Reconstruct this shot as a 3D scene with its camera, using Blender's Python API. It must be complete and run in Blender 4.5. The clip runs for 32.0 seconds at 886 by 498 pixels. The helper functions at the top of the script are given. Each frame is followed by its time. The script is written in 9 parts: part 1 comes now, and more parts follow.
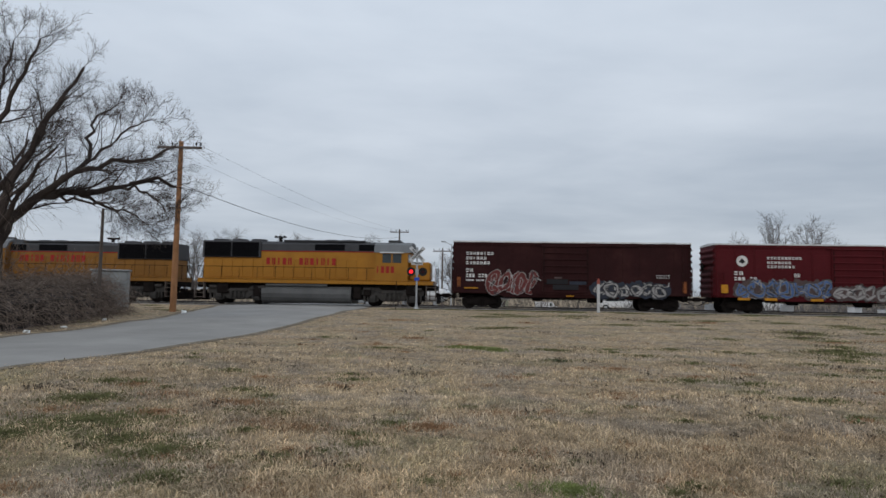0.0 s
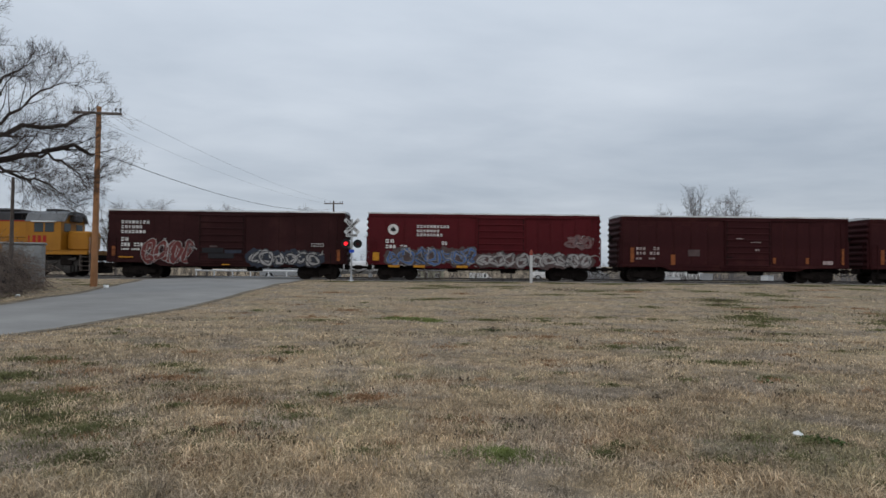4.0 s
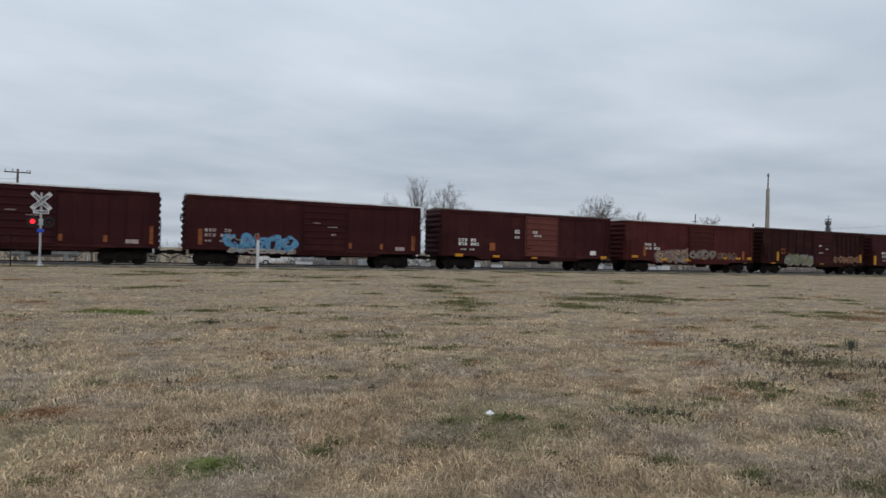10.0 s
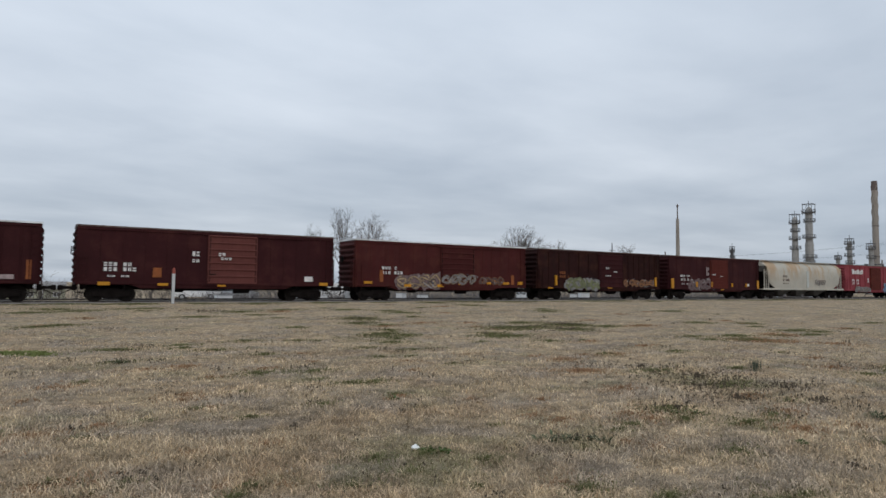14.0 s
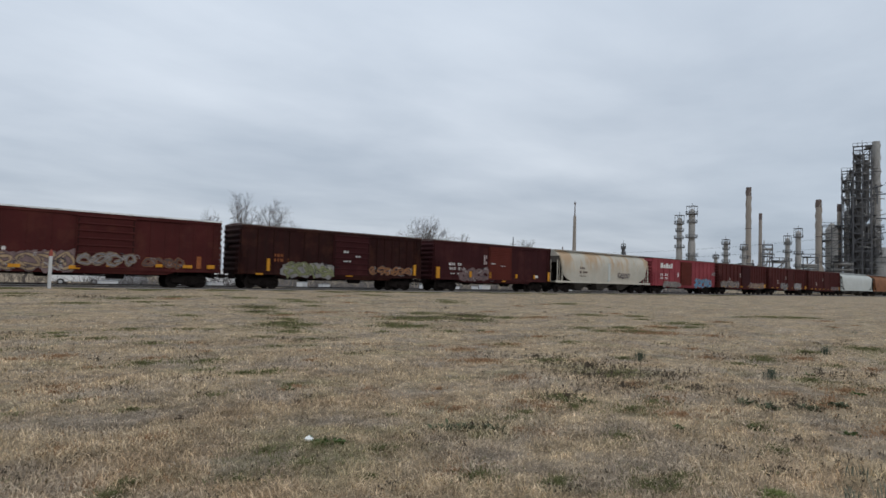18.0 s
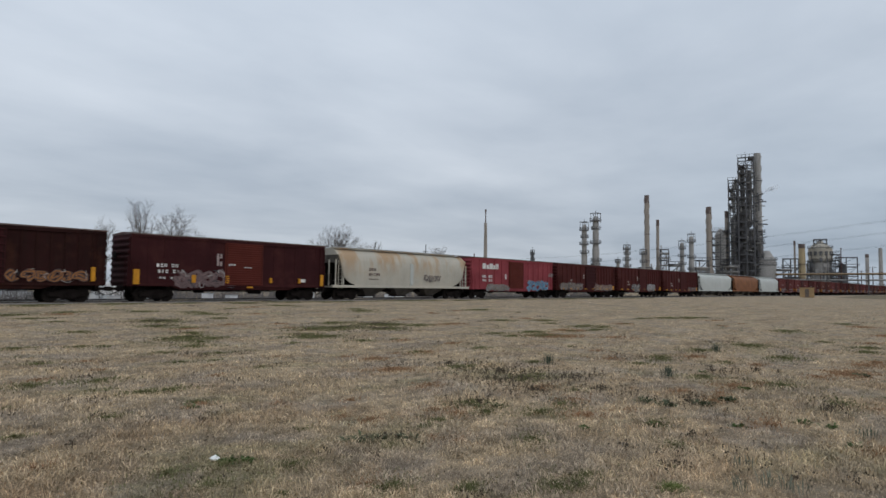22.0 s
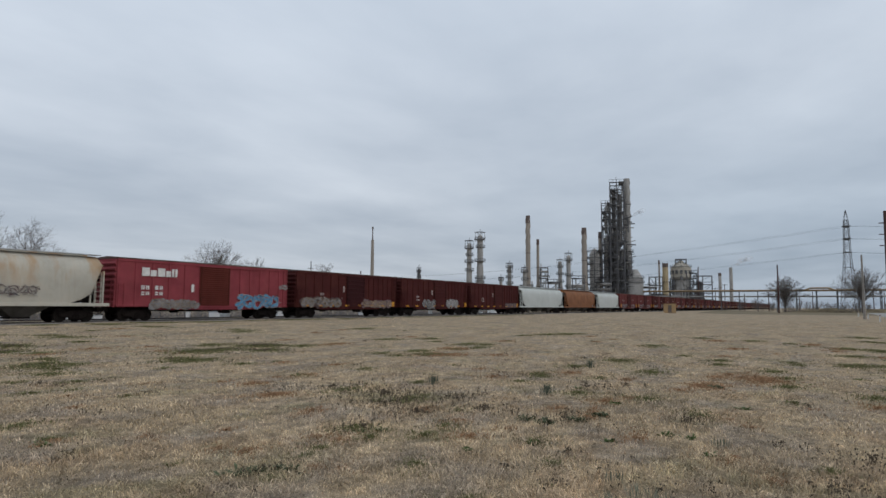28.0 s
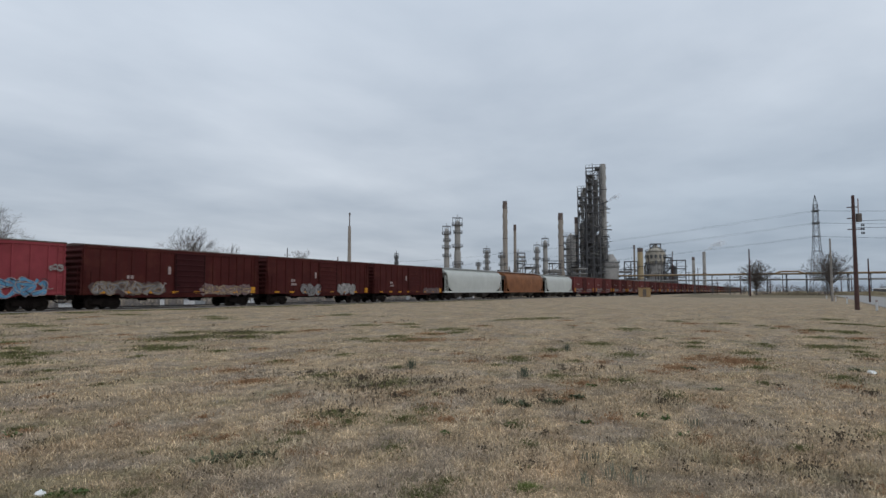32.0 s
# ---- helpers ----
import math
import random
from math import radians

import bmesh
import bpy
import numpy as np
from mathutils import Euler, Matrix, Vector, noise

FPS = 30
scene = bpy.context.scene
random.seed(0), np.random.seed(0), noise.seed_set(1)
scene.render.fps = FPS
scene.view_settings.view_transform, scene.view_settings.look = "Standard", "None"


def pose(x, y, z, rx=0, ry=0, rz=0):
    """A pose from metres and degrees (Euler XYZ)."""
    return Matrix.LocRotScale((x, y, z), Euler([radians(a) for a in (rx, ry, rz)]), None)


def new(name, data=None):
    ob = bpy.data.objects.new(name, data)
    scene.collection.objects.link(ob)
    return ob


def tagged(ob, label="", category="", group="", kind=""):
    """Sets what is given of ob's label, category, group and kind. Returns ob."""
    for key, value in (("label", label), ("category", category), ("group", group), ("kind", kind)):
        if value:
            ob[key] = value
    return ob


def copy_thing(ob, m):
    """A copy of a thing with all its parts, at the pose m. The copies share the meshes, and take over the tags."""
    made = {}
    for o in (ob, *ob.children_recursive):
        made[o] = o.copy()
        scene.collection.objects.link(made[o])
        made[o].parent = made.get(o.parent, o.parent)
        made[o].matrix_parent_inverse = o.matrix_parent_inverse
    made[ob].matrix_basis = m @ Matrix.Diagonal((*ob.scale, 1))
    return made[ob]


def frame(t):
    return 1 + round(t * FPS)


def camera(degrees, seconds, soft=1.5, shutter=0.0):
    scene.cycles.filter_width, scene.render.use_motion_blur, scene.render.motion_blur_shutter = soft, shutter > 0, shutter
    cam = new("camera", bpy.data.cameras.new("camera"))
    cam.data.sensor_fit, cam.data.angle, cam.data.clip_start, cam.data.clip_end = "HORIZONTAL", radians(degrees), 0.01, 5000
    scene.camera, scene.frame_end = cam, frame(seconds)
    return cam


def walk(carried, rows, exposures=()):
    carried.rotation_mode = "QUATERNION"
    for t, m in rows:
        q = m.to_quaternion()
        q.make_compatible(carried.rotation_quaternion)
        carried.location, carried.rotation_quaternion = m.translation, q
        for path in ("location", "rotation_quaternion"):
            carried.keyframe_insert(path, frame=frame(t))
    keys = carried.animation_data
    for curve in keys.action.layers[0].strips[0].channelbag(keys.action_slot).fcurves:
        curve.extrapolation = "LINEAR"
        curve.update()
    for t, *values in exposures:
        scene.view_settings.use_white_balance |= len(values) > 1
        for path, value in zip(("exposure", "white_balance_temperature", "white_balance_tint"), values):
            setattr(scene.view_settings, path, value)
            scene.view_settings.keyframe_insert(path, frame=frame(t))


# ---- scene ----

cam = camera(69.91, 32.0, shutter=0.4)

# seconds, place (x, y, z) and turn (yaw, pitch, roll) of the camera
PATH = [
    (0, -0.143, -0.030, 1.489, -0.61, 3.91, -0.94),
    (0.5, -0.147, -0.014, 1.489, -0.93, 3.78, -0.65),
    (1, -0.149, -0.024, 1.488, -1.07, 3.65, -0.54),
    (1.5, -0.149, -0.021, 1.479, -1.35, 3.45, -0.44),
    (2, -0.147, -0.044, 1.477, -1.83, 3.12, -0.48),
    (2.5, -0.144, -0.043, 1.477, -3.08, 2.72, -0.28),
    (3, -0.140, -0.035, 1.474, -4.60, 2.27, -0.14),
    (3.5, -0.141, -0.033, 1.481, -5.77, 1.82, -0.49),
    (5.5, -0.109, -0.028, 1.480, -8.67, 0.93, -0.14),
    (6, -0.101, -0.036, 1.476, -10.55, 1.15, -0.88),
    (6.5, -0.113, -0.046, 1.485, -13.24, 1.18, -2.00),
    (7, -0.095, -0.039, 1.482, -17.82, 1.08, -1.95),
    (7.5, -0.084, -0.030, 1.483, -19.73, 0.61, -1.96),
    (8, -0.084, -0.025, 1.496, -20.75, 0.12, -2.00),
    (8.5, -0.073, -0.010, 1.531, -23.14, -0.19, -0.25),
    (9, -0.037, 0.020, 1.568, -26.60, -0.31, -0.32),
    (9.5, -0.032, 0.028, 1.586, -28.50, -0.08, -1.07),
    (10, -0.020, 0.029, 1.595, -30.50, 0.43, -1.45),
    (10.5, -0.019, 0.027, 1.607, -31.30, 1.04, -1.56),
    (11, -0.018, 0.024, 1.614, -32.26, 1.77, -1.33),
    (11.5, -0.020, 0.023, 1.622, -33.12, 2.19, -0.89),
    (12, -0.015, 0.018, 1.629, -34.03, 2.52, -0.54),
    (12.5, -0.014, 0.016, 1.631, -34.87, 2.76, -0.32),
    (13, -0.010, 0.011, 1.628, -35.26, 3.06, -0.28),
    (13.5, -0.005, 0.014, 1.620, -36.51, 3.27, -0.46),
    (15.5, -0.009, -0.011, 1.602, -38.57, 3.06, -0.77),
    (16, 0.001, -0.008, 1.595, -40.19, 2.82, -1.10),
    (16.5, 0.013, 0.002, 1.592, -40.90, 2.51, -1.35),
    (17, 0.032, 0.012, 1.604, -42.17, 2.33, -1.21),
    (17.5, 0.053, 0.025, 1.604, -44.45, 2.39, -1.60),
    (18, 0.056, 0.027, 1.603, -45.90, 2.62, -1.72),
    (18.5, 0.048, 0.012, 1.603, -47.49, 2.90, -2.15),
    (19, 0.055, 0.019, 1.604, -48.82, 3.11, -2.07),
    (19.5, 0.059, 0.025, 1.611, -49.60, 3.26, -2.31),
    (20, 0.048, 0.008, 1.617, -50.10, 3.61, -2.31),
    (20.5, 0.035, 0.001, 1.612, -50.49, 3.87, -1.63),
    (21, 0.041, -0.004, 1.611, -51.29, 3.73, -1.60),
    (21.5, 0.048, 0.008, 1.608, -52.40, 3.55, -1.72),
    (22, 0.057, 0.005, 1.622, -53.72, 3.46, -0.67),
    (22.5, 0.076, 0.011, 1.651, -54.18, 3.32, 1.06),
    (23, 0.068, 0.017, 1.661, -54.76, 3.30, 1.11),
    (23.5, 0.082, 0.024, 1.686, -55.41, 3.30, 1.57),
    (24, 0.087, 0.025, 1.707, -55.87, 3.97, 2.14),
    (24.5, 0.072, 0.013, 1.714, -56.50, 4.72, 2.01),
    (25, 0.066, 0.004, 1.715, -58.09, 5.19, 1.60),
    (25.5, 0.074, 0.007, 1.706, -59.77, 5.72, 1.27),
    (27.5, 0.076, 0.003, 1.694, -63.15, 5.57, 0.10),
    (28, 0.080, -0.001, 1.695, -63.92, 5.11, -0.37),
    (28.5, 0.087, 0.000, 1.690, -64.70, 4.96, -0.40),
    (29, 0.088, 0.002, 1.690, -65.30, 4.72, -0.39),
    (29.5, 0.095, -0.001, 1.683, -65.56, 4.51, -0.37),
    (30, 0.109, 0.003, 1.680, -65.75, 4.35, -0.42),
    (30.5, 0.108, 0.007, 1.680, -65.79, 4.25, -0.50),
    (31, 0.104, 0.009, 1.683, -65.87, 4.21, -0.57),
    (31.5, 0.099, 0.002, 1.677, -65.82, 4.12, -0.07),
    (32, 0.102, 0.006, 1.680, -65.93, 3.83, 0.06),
]
walk(cam, [(t, pose(x, y, z, 90 + p, r, w)) for t, x, y, z, w, p, r in PATH],
     exposures=((0, -0.08), (3, -0.10), (6, -0.10), (9, -0.04), (12, 0.02), (17, 0.05), (20, -0.01), (24, -0.08), (28, -0.04), (32, -0.04)))

# ---- world and sun: an overcast winter sky ----
SUN_EL, SUN_AZ = 38.0, 200.0
world = bpy.data.worlds.new("world")
scene.world = world
world.use_nodes = True
wn, wl = world.node_tree.nodes, world.node_tree.links
wn.clear()


def wnode(kind, **values):
    n = wn.new(kind)
    for k, v in values.items():
        n.inputs[k].default_value = v
    return n


w_out = wn.new("ShaderNodeOutputWorld")
w_bg = wn.new("ShaderNodeBackground")
w_sky = wn.new("ShaderNodeTexSky")
w_sky.sky_type, w_sky.sun_disc = "NISHITA", False
w_sky.sun_elevation, w_sky.sun_rotation = radians(SUN_EL), radians(SUN_AZ)
w_sky.air_density, w_sky.dust_density = 1.0, 2.0
w_co = wn.new("ShaderNodeTexCoord")
w_sep = wn.new("ShaderNodeSeparateXYZ")
wl.new(w_co.outputs["Generated"], w_sep.inputs[0])


def wmath(op, a, b=None):
    n = wn.new("ShaderNodeMath")
    n.operation = op
    for i, v in enumerate((a, b)):
        if v is None:
            continue
        if isinstance(v, (int, float)):
            n.inputs[i].default_value = v
        else:
            wl.new(v, n.inputs[i])
    return n.outputs[0]


# clouds lie on a flat layer: the direction is divided by its height
up = wmath("MAXIMUM", w_sep.outputs[2], 0.0)
lift = wmath("ADD", up, 0.085)
cx, cy = wmath("DIVIDE", w_sep.outputs[0], lift), wmath("DIVIDE", w_sep.outputs[1], lift)
w_vec = wn.new("ShaderNodeCombineXYZ")
wl.new(cx, w_vec.inputs[0]), wl.new(cy, w_vec.inputs[1])
w_map = wn.new("ShaderNodeMapping")
w_map.inputs["Rotation"].default_value = (0, 0, radians(-8))
w_map.inputs["Scale"].default_value = (0.8, 1.0, 1.0)
wl.new(w_vec.outputs[0], w_map.inputs[0])
w_n1 = wnode("ShaderNodeTexNoise", Scale=0.42, Detail=7.0, Roughness=0.50, Distortion=0.3)
w_n2 = wnode("ShaderNodeTexNoise", Scale=1.25, Detail=6.0, Roughness=0.52, Distortion=0.2)
wl.new(w_map.outputs[0], w_n1.inputs["Vector"]), wl.new(w_map.outputs[0], w_n2.inputs["Vector"])
blend = wmath("ADD", wmath("MULTIPLY", w_n1.outputs["Fac"], 0.64), wmath("MULTIPLY", w_n2.outputs["Fac"], 0.36))
w_ramp = wn.new("ShaderNodeValToRGB")
w_ramp.color_ramp.elements[0].position, w_ramp.color_ramp.elements[0].color = 0.36, (0.48, 0.548, 0.640, 1)
w_ramp.color_ramp.elements[1].position, w_ramp.color_ramp.elements[1].color = 0.64, (0.70, 0.765, 0.85, 1)
wl.new(blend, w_ramp.inputs[0])
# lighter overhead than near the horizon
w_grad = wn.new("ShaderNodeMapRange")
w_grad.inputs["From Min"].default_value, w_grad.inputs["From Max"].default_value = 0.0, 0.45
w_grad.inputs["To Min"].default_value, w_grad.inputs["To Max"].default_value = 0.84, 1.22
wl.new(up, w_grad.inputs["Value"])
w_mul = wn.new("ShaderNodeMixRGB")
w_mul.blend_type = "MULTIPLY"
w_mul.inputs[0].default_value = 1.0
# the cloud bank is heavier over the refinery side
w_side = wn.new("ShaderNodeMapRange")
w_side.inputs["From Min"].default_value, w_side.inputs["From Max"].default_value = -0.6, 1.0
w_side.inputs["To Min"].default_value, w_side.inputs["To Max"].default_value = 1.0, 0.93
wl.new(w_sep.outputs[0], w_side.inputs["Value"])
# a dark low bank in the south-east, beyond the far road
w_bank = wn.new("ShaderNodeMapRange")
w_bank.inputs["From Min"].default_value, w_bank.inputs["From Max"].default_value = 0.66, 0.93
w_bank.inputs["To Min"].default_value, w_bank.inputs["To Max"].default_value = 0.0, 1.0
wl.new(wmath("ADD", wmath("MULTIPLY", w_sep.outputs[0], 0.94), wmath("MULTIPLY", w_sep.outputs[1], -0.34)), w_bank.inputs["Value"])
w_low = wn.new("ShaderNodeMapRange")
w_low.inputs["From Min"].default_value, w_low.inputs["From Max"].default_value = 0.12, 0.34
w_low.inputs["To Min"].default_value, w_low.inputs["To Max"].default_value = 1.0, 0.0
wl.new(up, w_low.inputs["Value"])
wl.new(w_ramp.outputs[0], w_mul.inputs[1]), wl.new(wmath("MULTIPLY", w_grad.outputs[0], w_side.outputs[0]), w_mul.inputs[2])
w_tint = wn.new("ShaderNodeMixRGB")
w_tint.inputs[1].default_value = (1, 1, 1, 1)
w_tint.inputs[2].default_value = (0.77, 0.82, 0.865, 1)
wl.new(wmath("MULTIPLY", w_bank.outputs[0], w_low.outputs[0]), w_tint.inputs[0])
w_mul2 = wn.new("ShaderNodeMixRGB")
w_mul2.blend_type = "MULTIPLY"
w_mul2.inputs[0].default_value = 1.0
wl.new(w_mul.outputs[0], w_mul2.inputs[1]), wl.new(w_tint.outputs[0], w_mul2.inputs[2])
w_dim = wn.new("ShaderNodeMixRGB")
w_dim.blend_type = "MULTIPLY"
w_dim.inputs[0].default_value = 1.0
w_dim.inputs[2].default_value = (0.1, 0.1, 0.1, 1)
wl.new(w_sky.outputs[0], w_dim.inputs[1])
w_mix = wn.new("ShaderNodeMixRGB")
w_mix.inputs[0].default_value = 0.94
wl.new(w_dim.outputs[0], w_mix.inputs[1]), wl.new(w_mul2.outputs[0], w_mix.inputs[2])
wl.new(w_mix.outputs[0], w_bg.inputs[0])
w_bg.inputs[1].default_value = 1.0
wl.new(w_bg.outputs[0], w_out.inputs[0])

sun_data = bpy.data.lights.new("sun", "SUN")
sun_data.energy, sun_data.angle, sun_data.color = 0.6, radians(25), (1.0, 0.96, 0.9)
sun_ob = new("sun", sun_data)
sun_ob.matrix_world = pose(0, 0, 60, 90 - SUN_EL, 0, 180 - SUN_AZ)

# ---- materials ----
def mat(name, color, rough=0.8, metal=0.0, vary=0.25, scale=2.0, fine=30.0, bump=0.15, bump_scale=60.0, streak=0.0,
        streak_color=None, spots=0.0, spot_color=None, spot_scale=1.2, glow=0.0, spec=0.3, wash=None):
    """A worn surface: base colour with grain at two scales, optional rain streaks and stains, and fine relief."""
    m = bpy.data.materials.new(name)
    m.use_nodes = True
    nt = m.node_tree
    n, l = nt.nodes, nt.links
    bsdf = n["Principled BSDF"]
    co = n.new("ShaderNodeTexCoord").outputs["Object"]

    def tex(sc, detail=5.0, stretch=None, rough_=0.6):
        v = co
        if stretch:
            mp = n.new("ShaderNodeMapping")
            mp.inputs["Scale"].default_value = stretch
            l.new(co, mp.inputs[0])
            v = mp.outputs[0]
        t = n.new("ShaderNodeTexNoise")
        t.inputs["Scale"].default_value, t.inputs["Detail"].default_value, t.inputs["Roughness"].default_value = sc, detail, rough_
        l.new(v, t.inputs["Vector"])
        return t.outputs["Fac"]

    def rng(v, a, b, lo, hi):
        r = n.new("ShaderNodeMapRange")
        r.inputs["From Min"].default_value, r.inputs["From Max"].default_value = a, b
        r.inputs["To Min"].default_value, r.inputs["To Max"].default_value = lo, hi
        l.new(v, r.inputs["Value"])
        return r.outputs[0]

    def mix(fac, a, b, kind="MIX"):
        x = n.new("ShaderNodeMixRGB")
        x.blend_type = kind
        for i, v in enumerate((fac, a, b)):
            if isinstance(v, (int, float)):
                x.inputs[i].default_value = v if i == 0 else (v, v, v, 1)
            elif isinstance(v, tuple):
                x.inputs[i].default_value = (*v, 1)
            else:
                l.new(v, x.inputs[i])
        return x.outputs[0]

    info = n.new("ShaderNodeObjectInfo").outputs["Random"]
    big, small = rng(tex(scale), 0.3, 0.7, 1 - vary, 1 + vary), rng(tex(fine, 3.0), 0.3, 0.7, 1 - vary * 0.5, 1 + vary * 0.5)
    c = mix(1.0, mix(1.0, color, big, "MULTIPLY"), small, "MULTIPLY")
    c = mix(1.0, c, rng(info, 0, 1, 1 - vary * 0.25, 1 + vary * 0.25), "MULTIPLY")
    if streak:
        f = rng(tex(1.0, 6.0, (5.0, 5.0, 0.35), 0.7), 0.48, 0.72, 0.0, streak)
        c = mix(f, c, streak_color or tuple(v * 0.4 for v in color))
    if wash:
        # rust that has run down from a seam: colour, foot, seam, share
        sep = n.new("ShaderNodeSeparateXYZ")
        l.new(co, sep.inputs[0])
        f = mix(1.0, rng(sep.outputs[2], wash[1], wash[2], 0.0, 1.0), rng(tex(1.0, 4.0, (0.75, 0.3, 0.25), 0.6), 0.44, 0.58, 0.0, wash[3]), "MULTIPLY")
        c = mix(f, c, wash[0])
    if spots:
        f = rng(tex(spot_scale, 8.0, None, 0.68), 0.5, 0.66, 0.0, spots)
        c = mix(f, c, spot_color or (0.12, 0.05, 0.025))
    l.new(c, bsdf.inputs["Base Color"])
    bsdf.inputs["Metallic"].default_value = metal
    bsdf.inputs["Specular IOR Level"].default_value = spec
    l.new(rng(tex(fine * 0.5), 0.3, 0.7, max(0.05, rough - 0.12), min(1, rough + 0.12)), bsdf.inputs["Roughness"])
    if bump:
        b = n.new("ShaderNodeBump")
        b.inputs["Strength"].default_value, b.inputs["Distance"].default_value = bump, 0.01
        l.new(tex(bump_scale, 4.0), b.inputs["Height"])
        l.new(b.outputs[0], bsdf.inputs["Normal"])
    if glow:
        bsdf.inputs["Emission Color"].default_value = (*color, 1)
        bsdf.inputs["Emission Strength"].default_value = glow
    return m


M = {}
M["maroon"] = mat("maroon_paint", (0.0365, 0.0085, 0.0095), 0.75, spec=0.12, vary=0.18, scale=0.5, streak=0.35, streak_color=(0.026, 0.008, 0.008), spots=0.25, spot_color=(0.10, 0.035, 0.025), spot_scale=0.5)
M["maroon_b"] = mat("brown_red_paint", (0.0574, 0.0123, 0.0115), 0.75, spec=0.12, vary=0.18, scale=0.5, streak=0.4, streak_color=(0.045, 0.02, 0.018), spots=0.25, spot_color=(0.13, 0.05, 0.03), spot_scale=0.6)
M["maroon_brown"] = mat("brown_maroon_paint", (0.0300, 0.0090, 0.0092), 0.78, spec=0.12, vary=0.2, scale=0.5, streak=0.45, streak_color=(0.022, 0.009, 0.009), spots=0.25, spot_color=(0.07, 0.03, 0.024), spot_scale=0.5)
M["maroon_dark"] = mat("sooty_maroon_paint", (0.0245, 0.0078, 0.0071), 0.8, spec=0.1, vary=0.3, scale=0.4, streak=0.7, streak_color=(0.02, 0.012, 0.010), spots=0.25, spot_color=(0.11, 0.042, 0.022), spot_scale=0.6)
M["red"] = mat("red_paint", (0.074, 0.0072, 0.0100), 0.72, spec=0.14, vary=0.2, scale=0.6, streak=0.35, streak_color=(0.07, 0.015, 0.016))
M["faded_red"] = mat("faded_red_paint", (0.235, 0.046, 0.056), 0.78, spec=0.15, vary=0.2, scale=0.6, streak=0.35, streak_color=(0.20, 0.06, 0.05))
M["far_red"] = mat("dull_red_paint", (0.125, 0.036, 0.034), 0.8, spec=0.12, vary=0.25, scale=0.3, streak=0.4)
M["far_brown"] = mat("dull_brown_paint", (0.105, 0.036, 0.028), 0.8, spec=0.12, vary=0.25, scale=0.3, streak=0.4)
M["door_tan"] = mat("faded_door_paint", (0.125, 0.042, 0.036), 0.8, spec=0.12, vary=0.15, scale=0.6, streak=0.3)
M["door_rust"] = mat("rusty_brown_door_paint", (0.115, 0.027, 0.020), 0.8, spec=0.12, vary=0.2, scale=0.7, streak=0.4)
M["roof_galv"] = mat("galvanised_roof", (0.66, 0.67, 0.67), 0.5, 0.0, vary=0.2, scale=0.7, spots=0.5, spot_color=(0.2, 0.12, 0.08), spot_scale=0.8)
M["roof_dark"] = mat("weathered_roof", (0.10, 0.06, 0.05), 0.8, vary=0.3, scale=0.7, spots=0.4, spot_color=(0.3, 0.3, 0.3))
M["under"] = mat("grimy_underframe", (0.014, 0.011, 0.010), 0.9, spec=0.06, vary=0.35, scale=2.5)
M["wheel"] = mat("wheel_steel", (0.020, 0.016, 0.014), 0.8, 0.0, spec=0.1, vary=0.3, scale=6)
M["rail"] = mat("rail_steel", (0.05, 0.036, 0.03), 0.5, 0.6, vary=0.3, scale=3)
M["tie"] = mat("creosoted_timber", (0.06, 0.045, 0.035), 0.9, vary=0.35, scale=4, bump=0.4)
M["gravel"] = mat("pale_yard_gravel", (0.1116, 0.1023, 0.0930), 0.95, spec=0.1, vary=0.4, scale=0.8, fine=16, bump=0.6, bump_scale=18)
M["ballast"] = mat("grey_ballast", (0.19, 0.172, 0.152), 0.95, spec=0.1, vary=0.45, scale=1.2, fine=22, bump=0.9, bump_scale=24)
M["white"] = mat("white_stencil_paint", (0.62, 0.60, 0.58), 0.7, vary=0.2, scale=3)
M["dull_white"] = mat("worn_stencil_paint", (0.33, 0.26, 0.25), 0.75, vary=0.3, scale=3)
M["yellow_mark"] = mat("yellow_reflector", (0.4960, 0.2160, 0.0120), 0.5, vary=0.2, scale=4)
M["orange_mark"] = mat("rusty_orange_patch", (0.23, 0.07, 0.02), 0.75, vary=0.3, scale=3)
M["hop_tan"] = mat("dusty_cream_hopper_paint", (0.44, 0.415, 0.355), 0.7, vary=0.15, scale=0.5, streak=0.25, streak_color=(0.30, 0.22, 0.14), spots=0.15, spot_color=(0.36, 0.22, 0.10), spot_scale=0.5, wash=((0.38, 0.235, 0.115), 1.9, 3.6, 0.75))
M["hop_grey"] = mat("pale_grey_hopper_paint", (0.46, 0.48, 0.46), 0.65, vary=0.1, scale=0.5, streak=0.2, streak_color=(0.3, 0.3, 0.28))
M["hop_rust"] = mat("rust_orange_hopper_paint", (0.21, 0.085, 0.035), 0.75, vary=0.3, scale=0.6, streak=0.4, streak_color=(0.12, 0.05, 0.03))
M["loco_yellow"] = mat("armour_yellow_paint", (0.335, 0.142, 0.0105), 0.5, vary=0.16, scale=0.6, streak=0.22, streak_color=(0.26, 0.12, 0.02))
# darker yellow with heavier streaks, for the lead unit
M["loco_yellow_dark"] = mat("dark_armour_yellow_paint", (0.215, 0.092, 0.012), 0.6, vary=0.22, scale=0.6, streak=0.4, streak_color=(0.16, 0.08, 0.02))
M["loco_grey"] = mat("dark_grey_loco_paint", (0.052, 0.052, 0.056), 0.6, vary=0.2, scale=0.8, streak=0.3)
M["loco_red"] = mat("red_lettering_paint", (0.30, 0.016, 0.012), 0.7, vary=0.1)
M["grille"] = mat("black_grille", (0.006, 0.006, 0.007), 0.9, spec=0.05, vary=0.3, scale=8)
